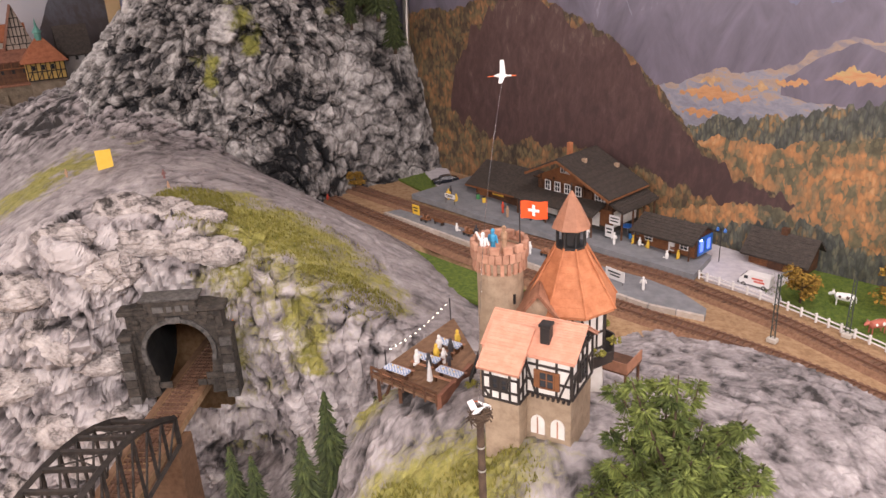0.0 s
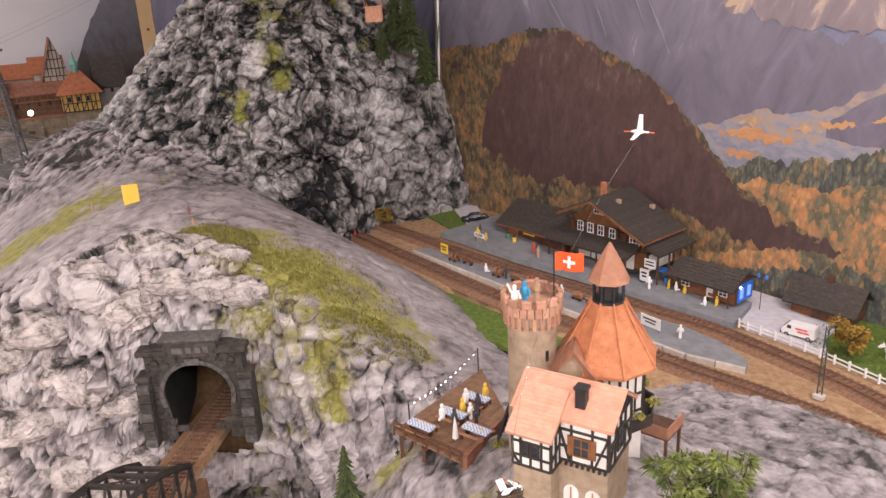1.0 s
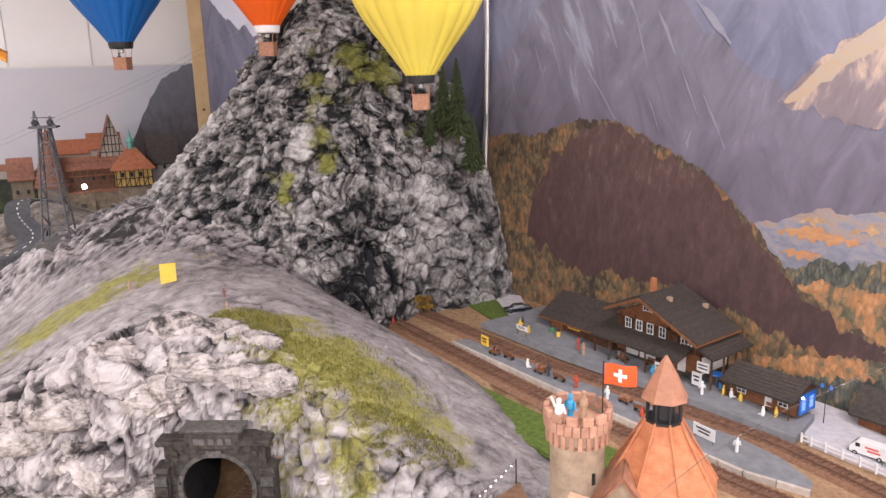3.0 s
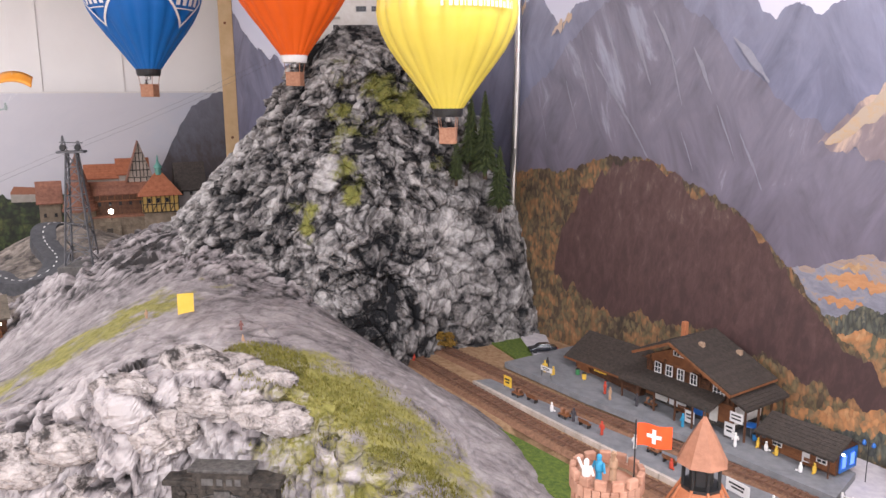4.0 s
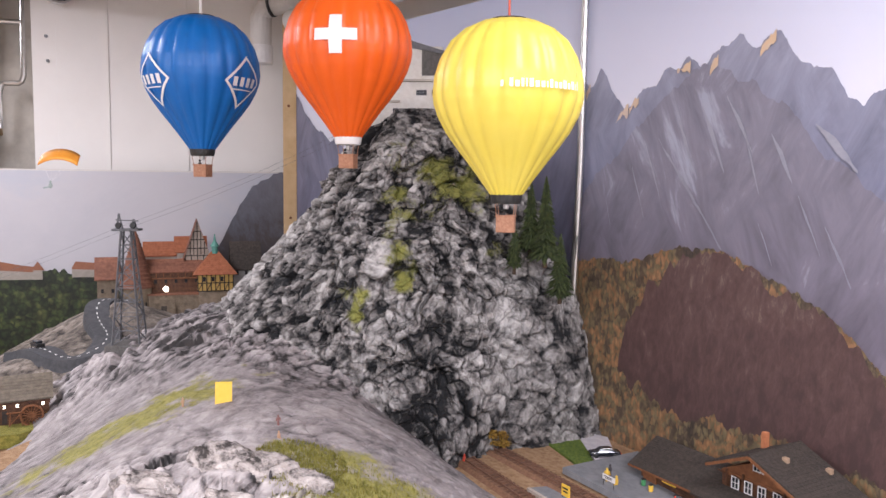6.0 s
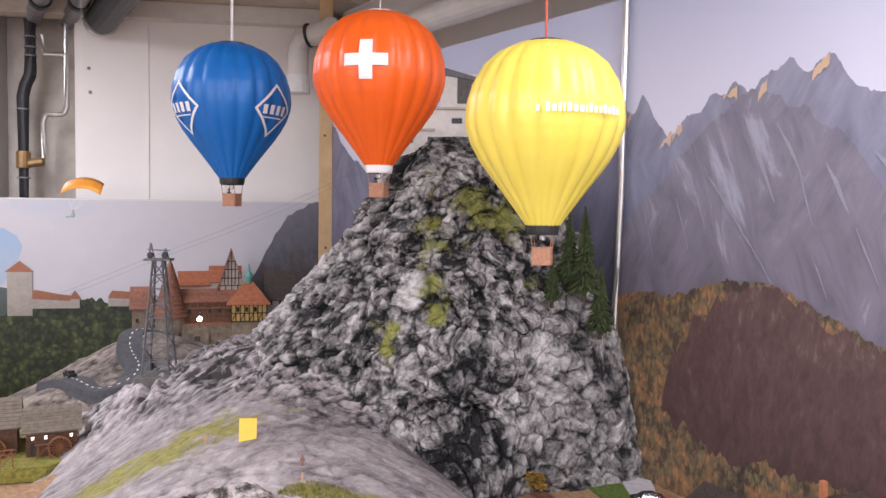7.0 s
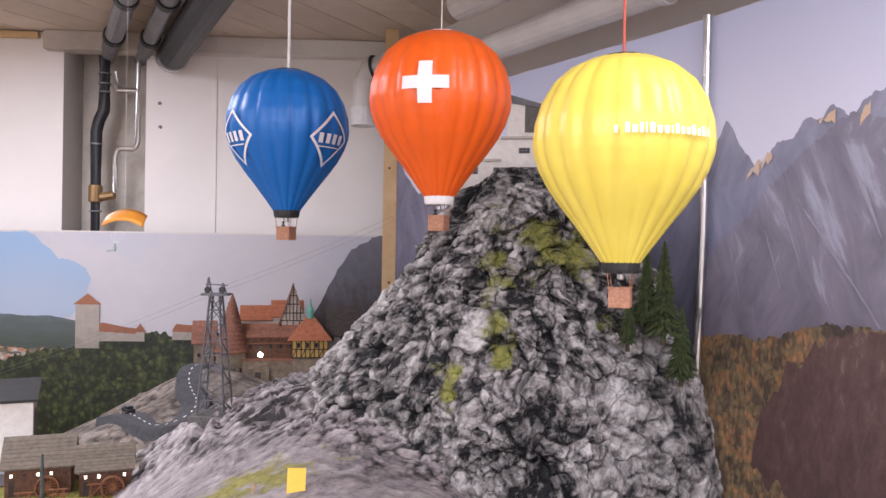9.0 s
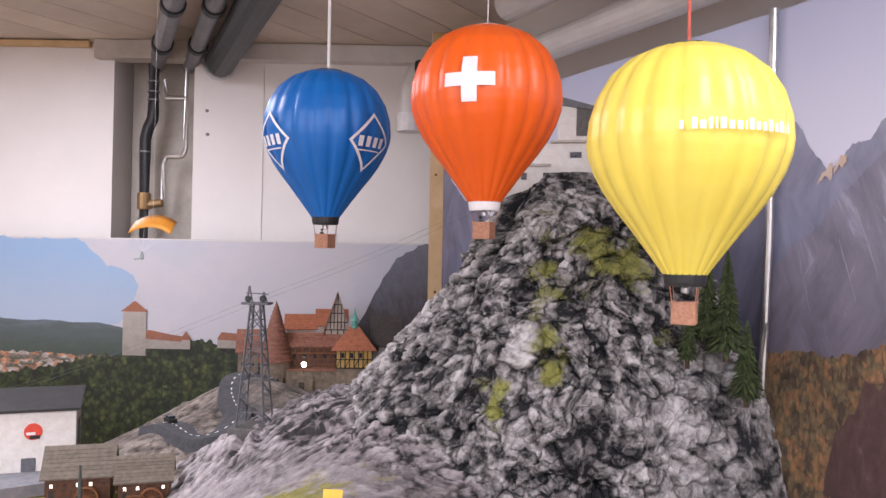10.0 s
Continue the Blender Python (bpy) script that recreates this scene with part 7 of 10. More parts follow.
trim = thing("wall_trim", pose(*fit(1.0, CEILING - 0.022, 0.085), 0, 0, 23), "narrow wooden trim strip under the ceiling", "trim", kind="structure")
part("strip", box(B(), -1.1, -0.02, 0.0, 0.02, 0.0, 0.018, bevel=0.002), M["pine"], trim)
for s, z in ((0.685, 2.125), (0.682, 2.055)):
    t = thing("wall_plug", pose(*fit(s, z, 0.128), 90, 0, 23), "small dark wall plug in the white boards", "wall plug")
    part("plug", lathe(B(), [(0.005, -0.001), (0.005, 0.002), (0.003, 0.003)], 10), M["pipe_grey"], t)
for s, w in ((0.30, 0.004), (0.52, 0.003)):
    t = thing("wall_batten", pose(*fit(s, 1.2, 0.126), 0, 0, 23), "joint strip between white wall boards", "trim", kind="structure")
    part("strip", box(B(), -w, w, 0.0, 0.006, 0.0, CEILING - 1.26), M["white_wall"], t)

# white lagged pipes along the top of the mural wall
for k, (off, z, r) in enumerate(((0.055, 2.150, 0.030), (0.13, 2.235, 0.034))):
    n = Vector((-P1.y, P1.x))
    n = n if n.y < 0 else -n
    t = thing("lagged_pipe", Matrix.Identity(4), "white lagged heating pipe running under the ceiling", "pipe", "lagged pipes", "structure")
    a, b = JOINT + P1 * (0.98 if k == 0 else 0.55) + n * off, JOINT - P1 * 0.9 + n * off
    part("pipe", tube(B(), [(a.x, a.y, z), (b.x, b.y, z)], r, 18), M["pipe_white"], t)
    for f in (0.35, 0.93, 1.3):
        c = a + (b - a).normalized() * f
        d = (b - a).normalized() * 0.012
        part("sleeve", tube(B(), [(c.x, c.y, z), (c.x + d.x, c.y + d.y, z)], r + 0.003, 18), M["white"], t)
    if k == 0:
        e = Vector(fit(0.10, 0, -0.02))
        part("elbow", tube(B(), [(a.x + 0.02, a.y - 0.03, 2.205), (e.x + 0.075, e.y + 0.0, 2.212), (e.x + 0.04, e.y + 0.005, 2.205), (e.x + 0.022, e.y + 0.01, 2.18), (e.x + 0.02, e.y + 0.01, 2.08)], 0.030, 16), M["pipe_white"], t)
        part("joint_ring", tube(B(), [(e.x + 0.055, e.y, 2.21), (e.x + 0.062, e.y, 2.211)], 0.034, 16), M["pipe_black"], t)
        part("socket", tube(B(), [(e.x + 0.02, e.y + 0.01, 2.10), (e.x + 0.02, e.y + 0.01, 2.05)], 0.034, 16), M["white"], t)

# housings for the unseen lamps; the last two belong to the added fill
for x, y, sx, sy, turn in ((-0.9, -0.95, 1.3, 0.3, 0), (0.60, -0.85, 1.2, 0.3, 0), (-1.45, 1.15, 0.25, 0.9, 20), (0.55, 0.55, 0.9, 0.25, -42)):
    t = thing("ceiling_lamp", pose(x, y, CEILING - 0.03, 0, 0, turn), "unseen flat white ceiling light panel", "lamp", "ceiling lights")
    part("housing", box(B(), -sx / 2 - 0.01, sx / 2 + 0.01, -sy / 2 - 0.01, sy / 2 + 0.01, -0.010, 0.03, bevel=0.003), M["white"], t)


# ---------------------------------------------------------------- plants
def fir(h, r, seed):
    rr = random.Random(seed)
    bm = B()
    n = max(11, int(h / 0.0045))
    for k in range(n):
        f = k / n
        z = h * (0.08 + 0.90 * f)
        rad = r * (1 - f) ** 0.85 * rr.uniform(0.82, 1.1) + 0.0012
        m = 20 if f < 0.6 else 13
        a0 = rr.random() * 6.28
        for i in range(m):
            a = a0 + 6.283 * i / m + rr.uniform(-.2, .2)
            q = rad * rr.uniform(0.72, 1.12)
            c, s = math.cos(a), math.sin(a)
            w = q * 0.13 + 0.0005
            dz = -q * rr.uniform(0.25, 0.6)
            th = h * 0.022
            p0 = bm.verts.new((0, 0, z + th))
            p1 = bm.verts.new((c * q * 0.55 - s * w, s * q * 0.55 + c * w, z + dz * 0.45))
            p2 = bm.verts.new((c * q * 0.55 + s * w, s * q * 0.55 - c * w, z + dz * 0.45))
            p3 = bm.verts.new((c * q, s * q, z + dz))
            p4 = bm.verts.new((c * q * 0.5, s * q * 0.5, z + dz * 0.4 + th))
            for fc in ((p0, p1, p4), (p0, p4, p2), (p1, p3, p4), (p4, p3, p2)):
                bm.faces.new(fc)
    return bm


def fir_tree(x, y, z, h, r, seed, label):
    t = thing("fir_tree", pose(x, y, z, 0, 0, seed * 37), label, "tree", "model firs")
    part("trunk", lathe(B(), [(r * 0.12 + 0.0008, -0.012), (r * 0.07 + 0.0004, h * 0.5), (0.0004, h * 0.98)], 7), M["bark"], t)
    part("crown", fir(h, r, seed), M["fir"], t)
    return t


def leaf_cloud(bm, centres, count, size, seed, flat=0.6, droop=0.0):
    """Many small folded leaves around clump centres."""
    rr = random.Random(seed)
    for _ in range(count):
        cx, cy, cz, r = centres[rr.randrange(len(centres))]
        v = Vector((rr.gauss(0, 1), rr.gauss(0, 1), rr.gauss(0, 1))).normalized()
        p = Vector((cx, cy, cz)) + Vector((v.x, v.y, v.z * flat)) * r * rr.random() ** 0.35
        q = Euler((rr.uniform(-0.9, 0.9), rr.uniform(-0.9, 0.9), rr.uniform(0, 6.28))).to_matrix()
        s = size * rr.uniform(0.6, 1.4)
        o = [Vector((0, 0, 0)), Vector((s * 0.5, s * 0.5, -droop * s)), Vector((0, s * 1.5, -droop * s * 2)), Vector((-s * 0.5, s * 0.5, -droop * s))]
        vs = [bm.verts.new(p + q @ w) for w in o]
        bm.faces.new(vs[:3])
        bm.faces.new((vs[0], vs[2], vs[3]))
    return bm


def leafy_tree(name, m, h, r, n_clump, leaves, size, mat_, seed, label, droop=0.2, flat=0.6, category="tree"):
    rr = random.Random(seed)
    t = thing(name, m, label, category)
    centres = []
    bm = B()
    tube(bm, [(0, 0, -0.015), (0.001, 0, h * 0.25), (-0.001, 0.001, h * 0.55)], [r * 0.07, r * 0.055, r * 0.03], 7)
    for k in range(n_clump):
        a, f = 6.283 * k / n_clump + rr.uniform(-.5, .5), rr.uniform(0.25, 0.98)
        q = r * rr.uniform(0.3, 0.85) * (1.15 - 0.55 * f)
        c = (math.cos(a) * q, math.sin(a) * q, h * f)
        centres.append((*c, r * rr.uniform(0.22, 0.4)))
        tube(bm, [(0, 0, h * 0.22 + h * 0.25 * f), (c[0] * 0.5, c[1] * 0.5, c[2] * 0.75), c], [r * 0.03, r * 0.02, r * 0.008], 5)
    part("trunk", bm, M["bark"], t)
    tagged(part("crown", leaf_cloud(B(), centres, leaves, size, seed + 1, flat, droop), mat_, t))
    return t


M["leaf_bright"] = mat("bright_green_foliage", (0.045, 0.068, 0.014), (0.17, 0.205, 0.045), 0.9, scale=45, island=0.35)
for x, y, z, h, r, sd in ((-0.102, 0.585, 1.232, 0.118, 0.026, 1), (-0.108, 0.50, 1.30, 0.064, 0.016, 2), (-0.181, 0.55, 1.245, 0.078, 0.016, 3), (-0.164, 0.55, 1.24, 0.072, 0.015, 4), (-0.062, 0.625, 1.262, 0.055, 0.012, 5)):
    fir_tree(x, y, z, h, r, sd, "slender dark green model fir below the castle rock")
for x, y, z, h, r, sd in ((-0.086, 1.475, 1.585, 0.145, 0.030, 6), (-0.060, 1.478, 1.525, 0.11, 0.026, 7), (-0.135, 1.455, 1.575, 0.075, 0.020, 8), (-0.112, 1.49, 1.60, 0.12, 0.026, 9)):
    fir_tree(x, y, z, h, r, sd, "dark green model fir clinging to the mountain side")


def frond_tree(m, h, r, seed):
    """A bushy tree of separate upswept fronds, with gaps between them."""
    rr = random.Random(seed)
    t = thing("broadleaf_tree", m, "bushy bright green model tree below the castle", "tree")
    bm, centres = B(), []
    tube(bm, [(0, 0, -0.02), (0.001, 0, h * 0.3), (0, 0.001, h * 0.6)], [0.005, 0.004, 0.002], 8)
    for k in range(46):
        a, e = k * 2.399 + rr.uniform(-.3, .3), radians(rr.uniform(-14, 74))
        d = Vector((math.cos(a) * math.cos(e), math.sin(a) * math.cos(e), math.sin(e)))
        p = Vector((0, 0, h * rr.uniform(0.22, 0.55)))
        n = r * rr.uniform(0.66, 1.06)
        q = [p + d * n * f + Vector((0, 0, 0.012 * f * f)) for f in (0, 0.5, 1.0)]
        tube(bm, [tuple(w) for w in q], [0.0014, 0.001, 0.0004], 5)
        side = Vector((-d.y, d.x, 0)).normalized()
        for f in (0.45, 0.62, 0.78, 0.92):
            c = p + d * n * f + Vector((0, 0, 0.012 * f * f)) + side * rr.uniform(-0.006, 0.006)
            centres.append((c.x, c.y, c.z, 0.0095 * rr.uniform(0.7, 1.2)))
    part("trunk", bm, M["bark"], t)
    # short needles fanning out and down from every tuft
    V, F = [], []
    for c in centres:
        for _ in range(170):
            o = Vector((rr.gauss(0, 1), rr.gauss(0, 1), rr.gauss(0, 0.75) + 0.25)).normalized()
            s0 = Vector(c[:3]) + Vector((o.x, o.y, o.z * 0.55)) * c[3] * rr.uniform(0.25, 0.8)
            tip = s0 + Vector((o.x, o.y, o.z * 0.5 - 0.35)) * 0.0055 * rr.uniform(0.6, 1.2)
            w = (tip - s0).cross(Vector((rr.gauss(0, 1), rr.gauss(0, 1), rr.gauss(0, 1)))).normalized() * 0.0008
            i = len(V)
            V += [s0 - w, s0 + w, tip]
            F.append((i, i + 1, i + 2))
    me = bpy.data.meshes.new("crown")
    me.from_pydata([tuple(v) for v in V], [], F)
    me.materials.append(M["leaf_bright"])
    part("crown", me, None, t)


frond_tree(pose(0.145, 0.400, 1.315), 0.128, 0.064, 11)
leafy_tree("autumn_tree", at_uv(-0.275, 1.075, 0.004), 0.11, 0.045, 16, 2200, 0.0032, M["autumn"], 12, "ochre autumn model tree in the pasture")
leafy_tree("autumn_bush", at_uv(-0.378, 0.995, 0.004), 0.052, 0.034, 12, 1300, 0.0030, M["autumn"], 13, "low ochre autumn bush beside the white fence", category="bush")
leafy_tree("brown_bush", pose(-0.150, 1.395, level(-0.15)), 0.042, 0.024, 9, 800, 0.0030, M["autumn"], 14, "brownish round bush between the tracks", category="bush")
leafy_tree("green_tree", pose(-1.46, 1.45, 1.27), 0.07, 0.035, 10, 1200, 0.004, M["leaf"], 15, "dark green tree beside the white factory")
leafy_tree("flowering_bush", pose(0.215, 0.34, 1.30), 0.03, 0.02, 8, 500, 0.003, mat("pink_blossom", (0.6, 0.3, 0.3), (0.75, 0.6, 0.58), 0.8, scale=200), 16, "small pink and white flowering bush", category="bush")
for k, (x, y) in enumerate(((-1.18, 1.40), (-1.07, 1.47), (-0.95, 1.36), (-1.25, 1.62), (-0.935, 1.44))):
    leafy_tree("shrub", pose(x, y, 1.275), 0.028, 0.02, 7, 380, 0.003, M["autumn"] if k in (2, 4) else M["leaf"], 30 + k, "small shrub beside the mill", category="bush")


def tufts(name, spots, count, size, mat_, seed, fn, label):
    """Static grass: thin upright blades over patches."""
    rr = random.Random(seed)
    V, F = [], []
    for _ in range(count):
        cx, cy, rx, ry = spots[rr.randrange(len(spots))]
        a, q = rr.uniform(0, 6.283), rr.random() ** 0.5
        x, y = cx + rx * q * math.cos(a), cy + ry * q * math.sin(a)
        z = fn(x, y)
        if z is None:
            continue
        b, h = rr.uniform(0, 6.283), size * rr.uniform(0.5, 1.3)
        w = size * 0.16
        k = len(V)
        V += [(x - w * math.cos(b), y - w * math.sin(b), z - 0.001), (x + w * math.cos(b), y + w * math.sin(b), z - 0.001), (x + rr.uniform(-.5, .5) * h, y + rr.uniform(-.5, .5) * h, z + h)]
        F.append((k, k + 1, k + 2))
    me = bpy.data.meshes.new(name)
    me.from_pydata(V, [], F)
    me.materials.append(mat_)
    return tagged(new(name, me), label, "grass", kind="stuff")


def drop_on(names):
    from mathutils.bvhtree import BVHTree
    trees = []
    for n in names:
        me = bpy.data.objects[n].data
        trees.append(BVHTree.FromPolygons([v.co for v in me.vertices], [p.vertices for p in me.polygons]))

    def f(x, y):
        best = None
        for tr in trees:
            hit = tr.ray_cast(Vector((x, y, 3.0)), Vector((0, 0, -1)))
            if hit[0] is not None and hit[1].z > 0.45 and (best is None or hit[0].z > best):
                best = hit[0].z
        return best

    return f


ON_HILL = drop_on(["rock_hill"])
ON_ROCK = drop_on(["castle_rock"])
tufts("hill_grass", [(-0.19, 0.90, 0.12, 0.08), (-0.22, 0.88, 0.10, 0.05), (-0.10, 0.82, 0.06, 0.03), (-0.30, 0.93, 0.05, 0.04)], 9000, 0.0042, M["grass_dry"], 5, ON_HILL, "olive static grass on the hill")
tufts("rock_grass", [(-0.02, 0.44, 0.09, 0.05), (0.05, 0.34, 0.11, 0.05), (-0.06, 0.47, 0.05, 0.04)], 7000, 0.0045, M["grass_dry"], 6, ON_ROCK, "olive static grass below the castle")
tufts("pasture_grass", [(CU * u + SU * v, -SU * u + CU * v, 0.07, 0.05) for u, v in ((-0.36, 1.06), (-0.30, 1.04), (-0.25, 1.0), (-0.32, 0.99), (-0.4, 1.05))], 4000, 0.003, M["grass"], 7, lambda x, y: level(x, y) + 0.004 if (SU * x + CU * y) > 0.962 else None, "green static grass in the pasture")


# ---------------------------------------------------------------- dolls and small platform things
PAINT = {}


def paint(c):
    if c not in PAINT:
        PAINT[c] = mat("paint_%d" % len(PAINT), c, tuple(min(1, v * 1.15) for v in c), 0.55)
    return PAINT[c]


def figure(m, c, label, pose_="stand", name="model_figure", group="model figures"):
    """A plain painted miniature, about 2 cm tall."""
    bm = B()
    if pose_ == "stand":
        lathe(bm, [(0.0016, 0.0), (0.0022, 0.001), (0.0020, 0.009), (0.0028, 0.011), (0.0026, 0.015), (0.0012, 0.0165), (0.0016, 0.0175), (0.0017, 0.0195), (0.0008, 0.0205)], 8)
        bar(bm, (0.0028, 0, 0.0155), (0.0042, -0.001, 0.0095), 0.0012)
        bar(bm, (-0.0028, 0, 0.0155), (-0.0042, -0.001, 0.0095), 0.0012)
    elif pose_ == "wave":
        lathe(bm, [(0.0016, 0.0), (0.0022, 0.001), (0.0020, 0.009), (0.0028, 0.011), (0.0026, 0.015), (0.0012, 0.0165), (0.0016, 0.0175), (0.0017, 0.0195), (0.0008, 0.0205)], 8)
        bar(bm, (-0.0025, 0, 0.0150), (-0.0058, -0.001, 0.0225), 0.0013)
        bar(bm, (0.0028, 0, 0.0155), (0.0042, -0.001, 0.0095), 0.0012)
    else:
        lathe(bm, [(0.0018, 0.0), (0.0024, 0.001), (0.0028, 0.005), (0.0024, 0.009), (0.0012, 0.010), (0.0016, 0.011), (0.0016, 0.013), (0.0008, 0.014)], 8)
        bar(bm, (0.001, -0.001, 0.002), (0.001, -0.006, 0.0015), 0.0018)
    t = part(name, bm, paint(c))
    t.matrix_world = m
    return tagged(t, label, "figure", group)


WHITE, RED_, BLUE_, YEL_, DARK_, TAN_, GREEN_ = (0.75, 0.73, 0.70), (0.5, 0.06, 0.03), (0.03, 0.25, 0.42), (0.70, 0.45, 0.06), (0.05, 0.045, 0.05), (0.42, 0.26, 0.16), (0.05, 0.22, 0.08)
for u, v, c, p in ((-0.975, 0.90, YEL_, "stand"), (-0.985, 0.915, DARK_, "stand"), (-0.96, 0.905, YEL_, "sit"), (-0.865, 0.925, RED_, "stand"), (-0.845, 0.915, TAN_, "stand"), (-0.81, 0.935, DARK_, "stand"), (-0.70, 0.945, WHITE, "stand"), (-0.655, 0.955, WHITE, "stand"), (-0.64, 0.985, YEL_, "sit"), (-0.628, 0.985, WHITE, "sit"), (-0.613, 0.985, YEL_, "sit"), (-0.57, 0.97, WHITE, "sit"), (-0.56, 0.985, YEL_, "sit"), (-0.73, 0.94, BLUE_, "stand")):
    figure(at_uv(u, v, 0.0125, (u * 9000) % 360), c, "tiny painted passenger figure on the station platform", p)
for u, v, c, p in ((-0.86, 0.81, WHITE, "sit"), (-0.82, 0.815, DARK_, "stand"), (-0.77, 0.82, RED_, "stand"), (-0.72, 0.83, WHITE, "stand"), (-0.535, 0.855, WHITE, "stand"), (-0.66, 0.83, RED_, "sit")):
    figure(at_uv(u, v, 0.0065, (u * 7000) % 360), c, "tiny painted passenger figure on the island platform", p)
TZ = 1.35 + 0.1297
figure(pose(0.040, 0.548, TZ, 0, 0, 20), WHITE, "white-clad model figure waving on the tower top", "wave")
figure(pose(0.048, 0.555, TZ, 0, 0, -30), BLUE_, "blue-clad model figure on the tower top", "stand")
figure(pose(0.057, 0.560, TZ, 0, 0, 80), TAN_, "brown-clad model figure on the tower top", "wave")
for x, y, c, p in ((-0.357, 1.0, (0.20, 0.09, 0.08), "stand"), (-0.341, 0.965, TAN_, "sit"), (-0.309, 0.872, DARK_, "sit"), (-0.249, 0.838, (0.55, 0.16, 0.03), "sit"), (-0.52, 1.07, TAN_, "stand")):
    z = ON_HILL(x, y) or 1.4
    figure(pose(x, y, z - 0.001, 0, 0, x * 900) @ Matrix.Scale(0.66, 4), c, "tiny painted hiker figure resting on the hill", p)
figure(pose(-0.194, 1.330, level(-0.194) + 0.002, 0, 0, 40), RED_, "tiny painted track worker beside the line", "sit")


def bench(m, n=0):
    t = thing("platform_bench", m, "small brown slatted platform bench", "bench", "platform benches")
    for k in range(3):
        part("seat_slat", box(B(), -0.010, 0.010, -0.003 + k * 0.0022, -0.0013 + k * 0.0022, 0.005, 0.0056), M["wood_warm"], t)
    for k in range(2):
        part("back_slat", box(B(), -0.010, 0.010, 0.0038, 0.0044, 0.0070 + k * 0.0026, 0.009 + k * 0.0026), M["wood_warm"], t)
    for x in (-0.008, 0.008):
        part("leg", box(B(), x - 0.0006, x + 0.0006, -0.003, 0.0036, 0.0, 0.005), M["iron"], t)
    return t


b0 = bench(at_uv(-0.90, 0.808, 0.0065, 180))
for u, v, l, a in ((-0.80, 0.818, 0.0065, 180), (-0.67, 0.84, 0.0065, 180), (-0.635, 0.99, 0.0125, 0), (-0.57, 0.99, 0.0125, 0), (-0.87, 0.975, 0.0125, 0), (-0.76, 0.975, 0.0125, 0)):
    copy_thing(b0, at_uv(u, v, l, a))


def cart(u, v, lift, c, label):
    t = thing("luggage_cart", at_uv(u, v, lift), label, "cart", "luggage carts")
    part("tray", box(B(), -0.009, 0.009, -0.005, 0.005, 0.004, 0.006, bevel=0.0004), M["wood_warm"], t)
    rr = random.Random(int(u * -1000))
    for k in range(4):
        x, y = -0.006 + 0.004 * k, rr.uniform(-0.002, 0.002)
        part("crate", box(B(), x - 0.0018, x + 0.0018, y - 0.002, y + 0.002, 0.006, 0.009 + rr.random() * 0.004, bevel=0.0003), M[c] if k % 2 else M["basket"], t)
    for x in (-0.006, 0.006):
        for y in (-0.005, 0.005):
            part("wheel", lathe(B(), [(0.0022, -0.0005), (0.0024, 0), (0.0022, 0.0005)], 12, pose(x, y, 0.0024, 90, 0, 0)), M["dark"], t)


cart(-0.925, 0.80, 0.0065, "wood_dark", "loaded brown luggage cart on the island platform")
cart(-0.835, 0.812, 0.0065, "wood_warm", "loaded brown luggage cart on the island platform")
cart(-0.80, 0.955, 0.0125, "stone_grey", "grey luggage cart beside the station wall")
cart(-0.70, 0.845, 0.0065, "basket", "loaded brown luggage cart on the island platform")


def sign(u, v, lift, w, h, leg, face, label, turn=0):
    t = thing("platform_sign", at_uv(u, v, lift, turn), label, "sign", "platform signs")
    part("board", box(B(), -w / 2, w / 2, -0.0006, 0.0006, leg, leg + h, bevel=0.0002), face, t)
    for x in (-w * 0.42, w * 0.42):
        part("leg", bar(B(), (x, 0, 0), (x, 0, leg + h * 0.5), 0.0009, n=6), M["iron"], t)
    for k, q in enumerate((0.62, 0.34)):
        part("lettering", box(B(), -w * (0.36 - 0.1 * k), w * (0.30 - 0.04 * k), -0.0009, -0.00065, leg + h * q, leg + h * (q + 0.14)), M["dark"], t)


sign(-0.955, 0.805, 0.0065, 0.018, 0.017, 0.003, M["yellow"], "yellow and white notice stand on the platform")
sign(-0.575, 0.845, 0.0065, 0.034, 0.016, 0.004, M["white"], "white poster board in a dark frame on the platform", -6)
sign(-0.955, 0.885, 0.0125, 0.026, 0.008, 0.010, M["white"], "white station name board with dark lettering bar")
sign(-0.73, 0.955, 0.0125, 0.016, 0.018, 0.003, M["white"], "white poster stand beside the station")
sign(-0.675, 0.97, 0.0125, 0.016, 0.020, 0.003, M["white"], "white and grey kiosk panel beside the station")
for u, v, c in ((-0.945, 0.945, GREEN_), (-0.925, 0.94, YEL_), (-0.885, 0.95, (0.1, 0.11, 0.12)), (-0.655, 1.0, (0.03, 0.2, 0.5))):
    t = thing("waste_bin", at_uv(u, v, 0.0125), "small coloured litter bin on the platform", "bin", "platform bins")
    part("drum", lathe(B(), [(0.003, 0), (0.0034, 0.0005), (0.0036, 0.009), (0.0030, 0.0095)], 10), paint(c), t)
    part("lid", lathe(B(), [(0.0038, 0.0095), (0.0036, 0.0104), (0.001, 0.011)], 10), M["iron"], t)
t = thing("blue_parasol", at_uv(-0.665, 1.005, 0.0125), "small blue parasol beside the station", "parasol")
part("canopy", lathe(B(), [(0.011, 0.017), (0.0105, 0.018), (0.0004, 0.0215)], 8), M["blue"], t)
part("pole", bar(B(), (0, 0, 0), (0, 0, 0.02), 0.0008, n=6), M["steel"], t)


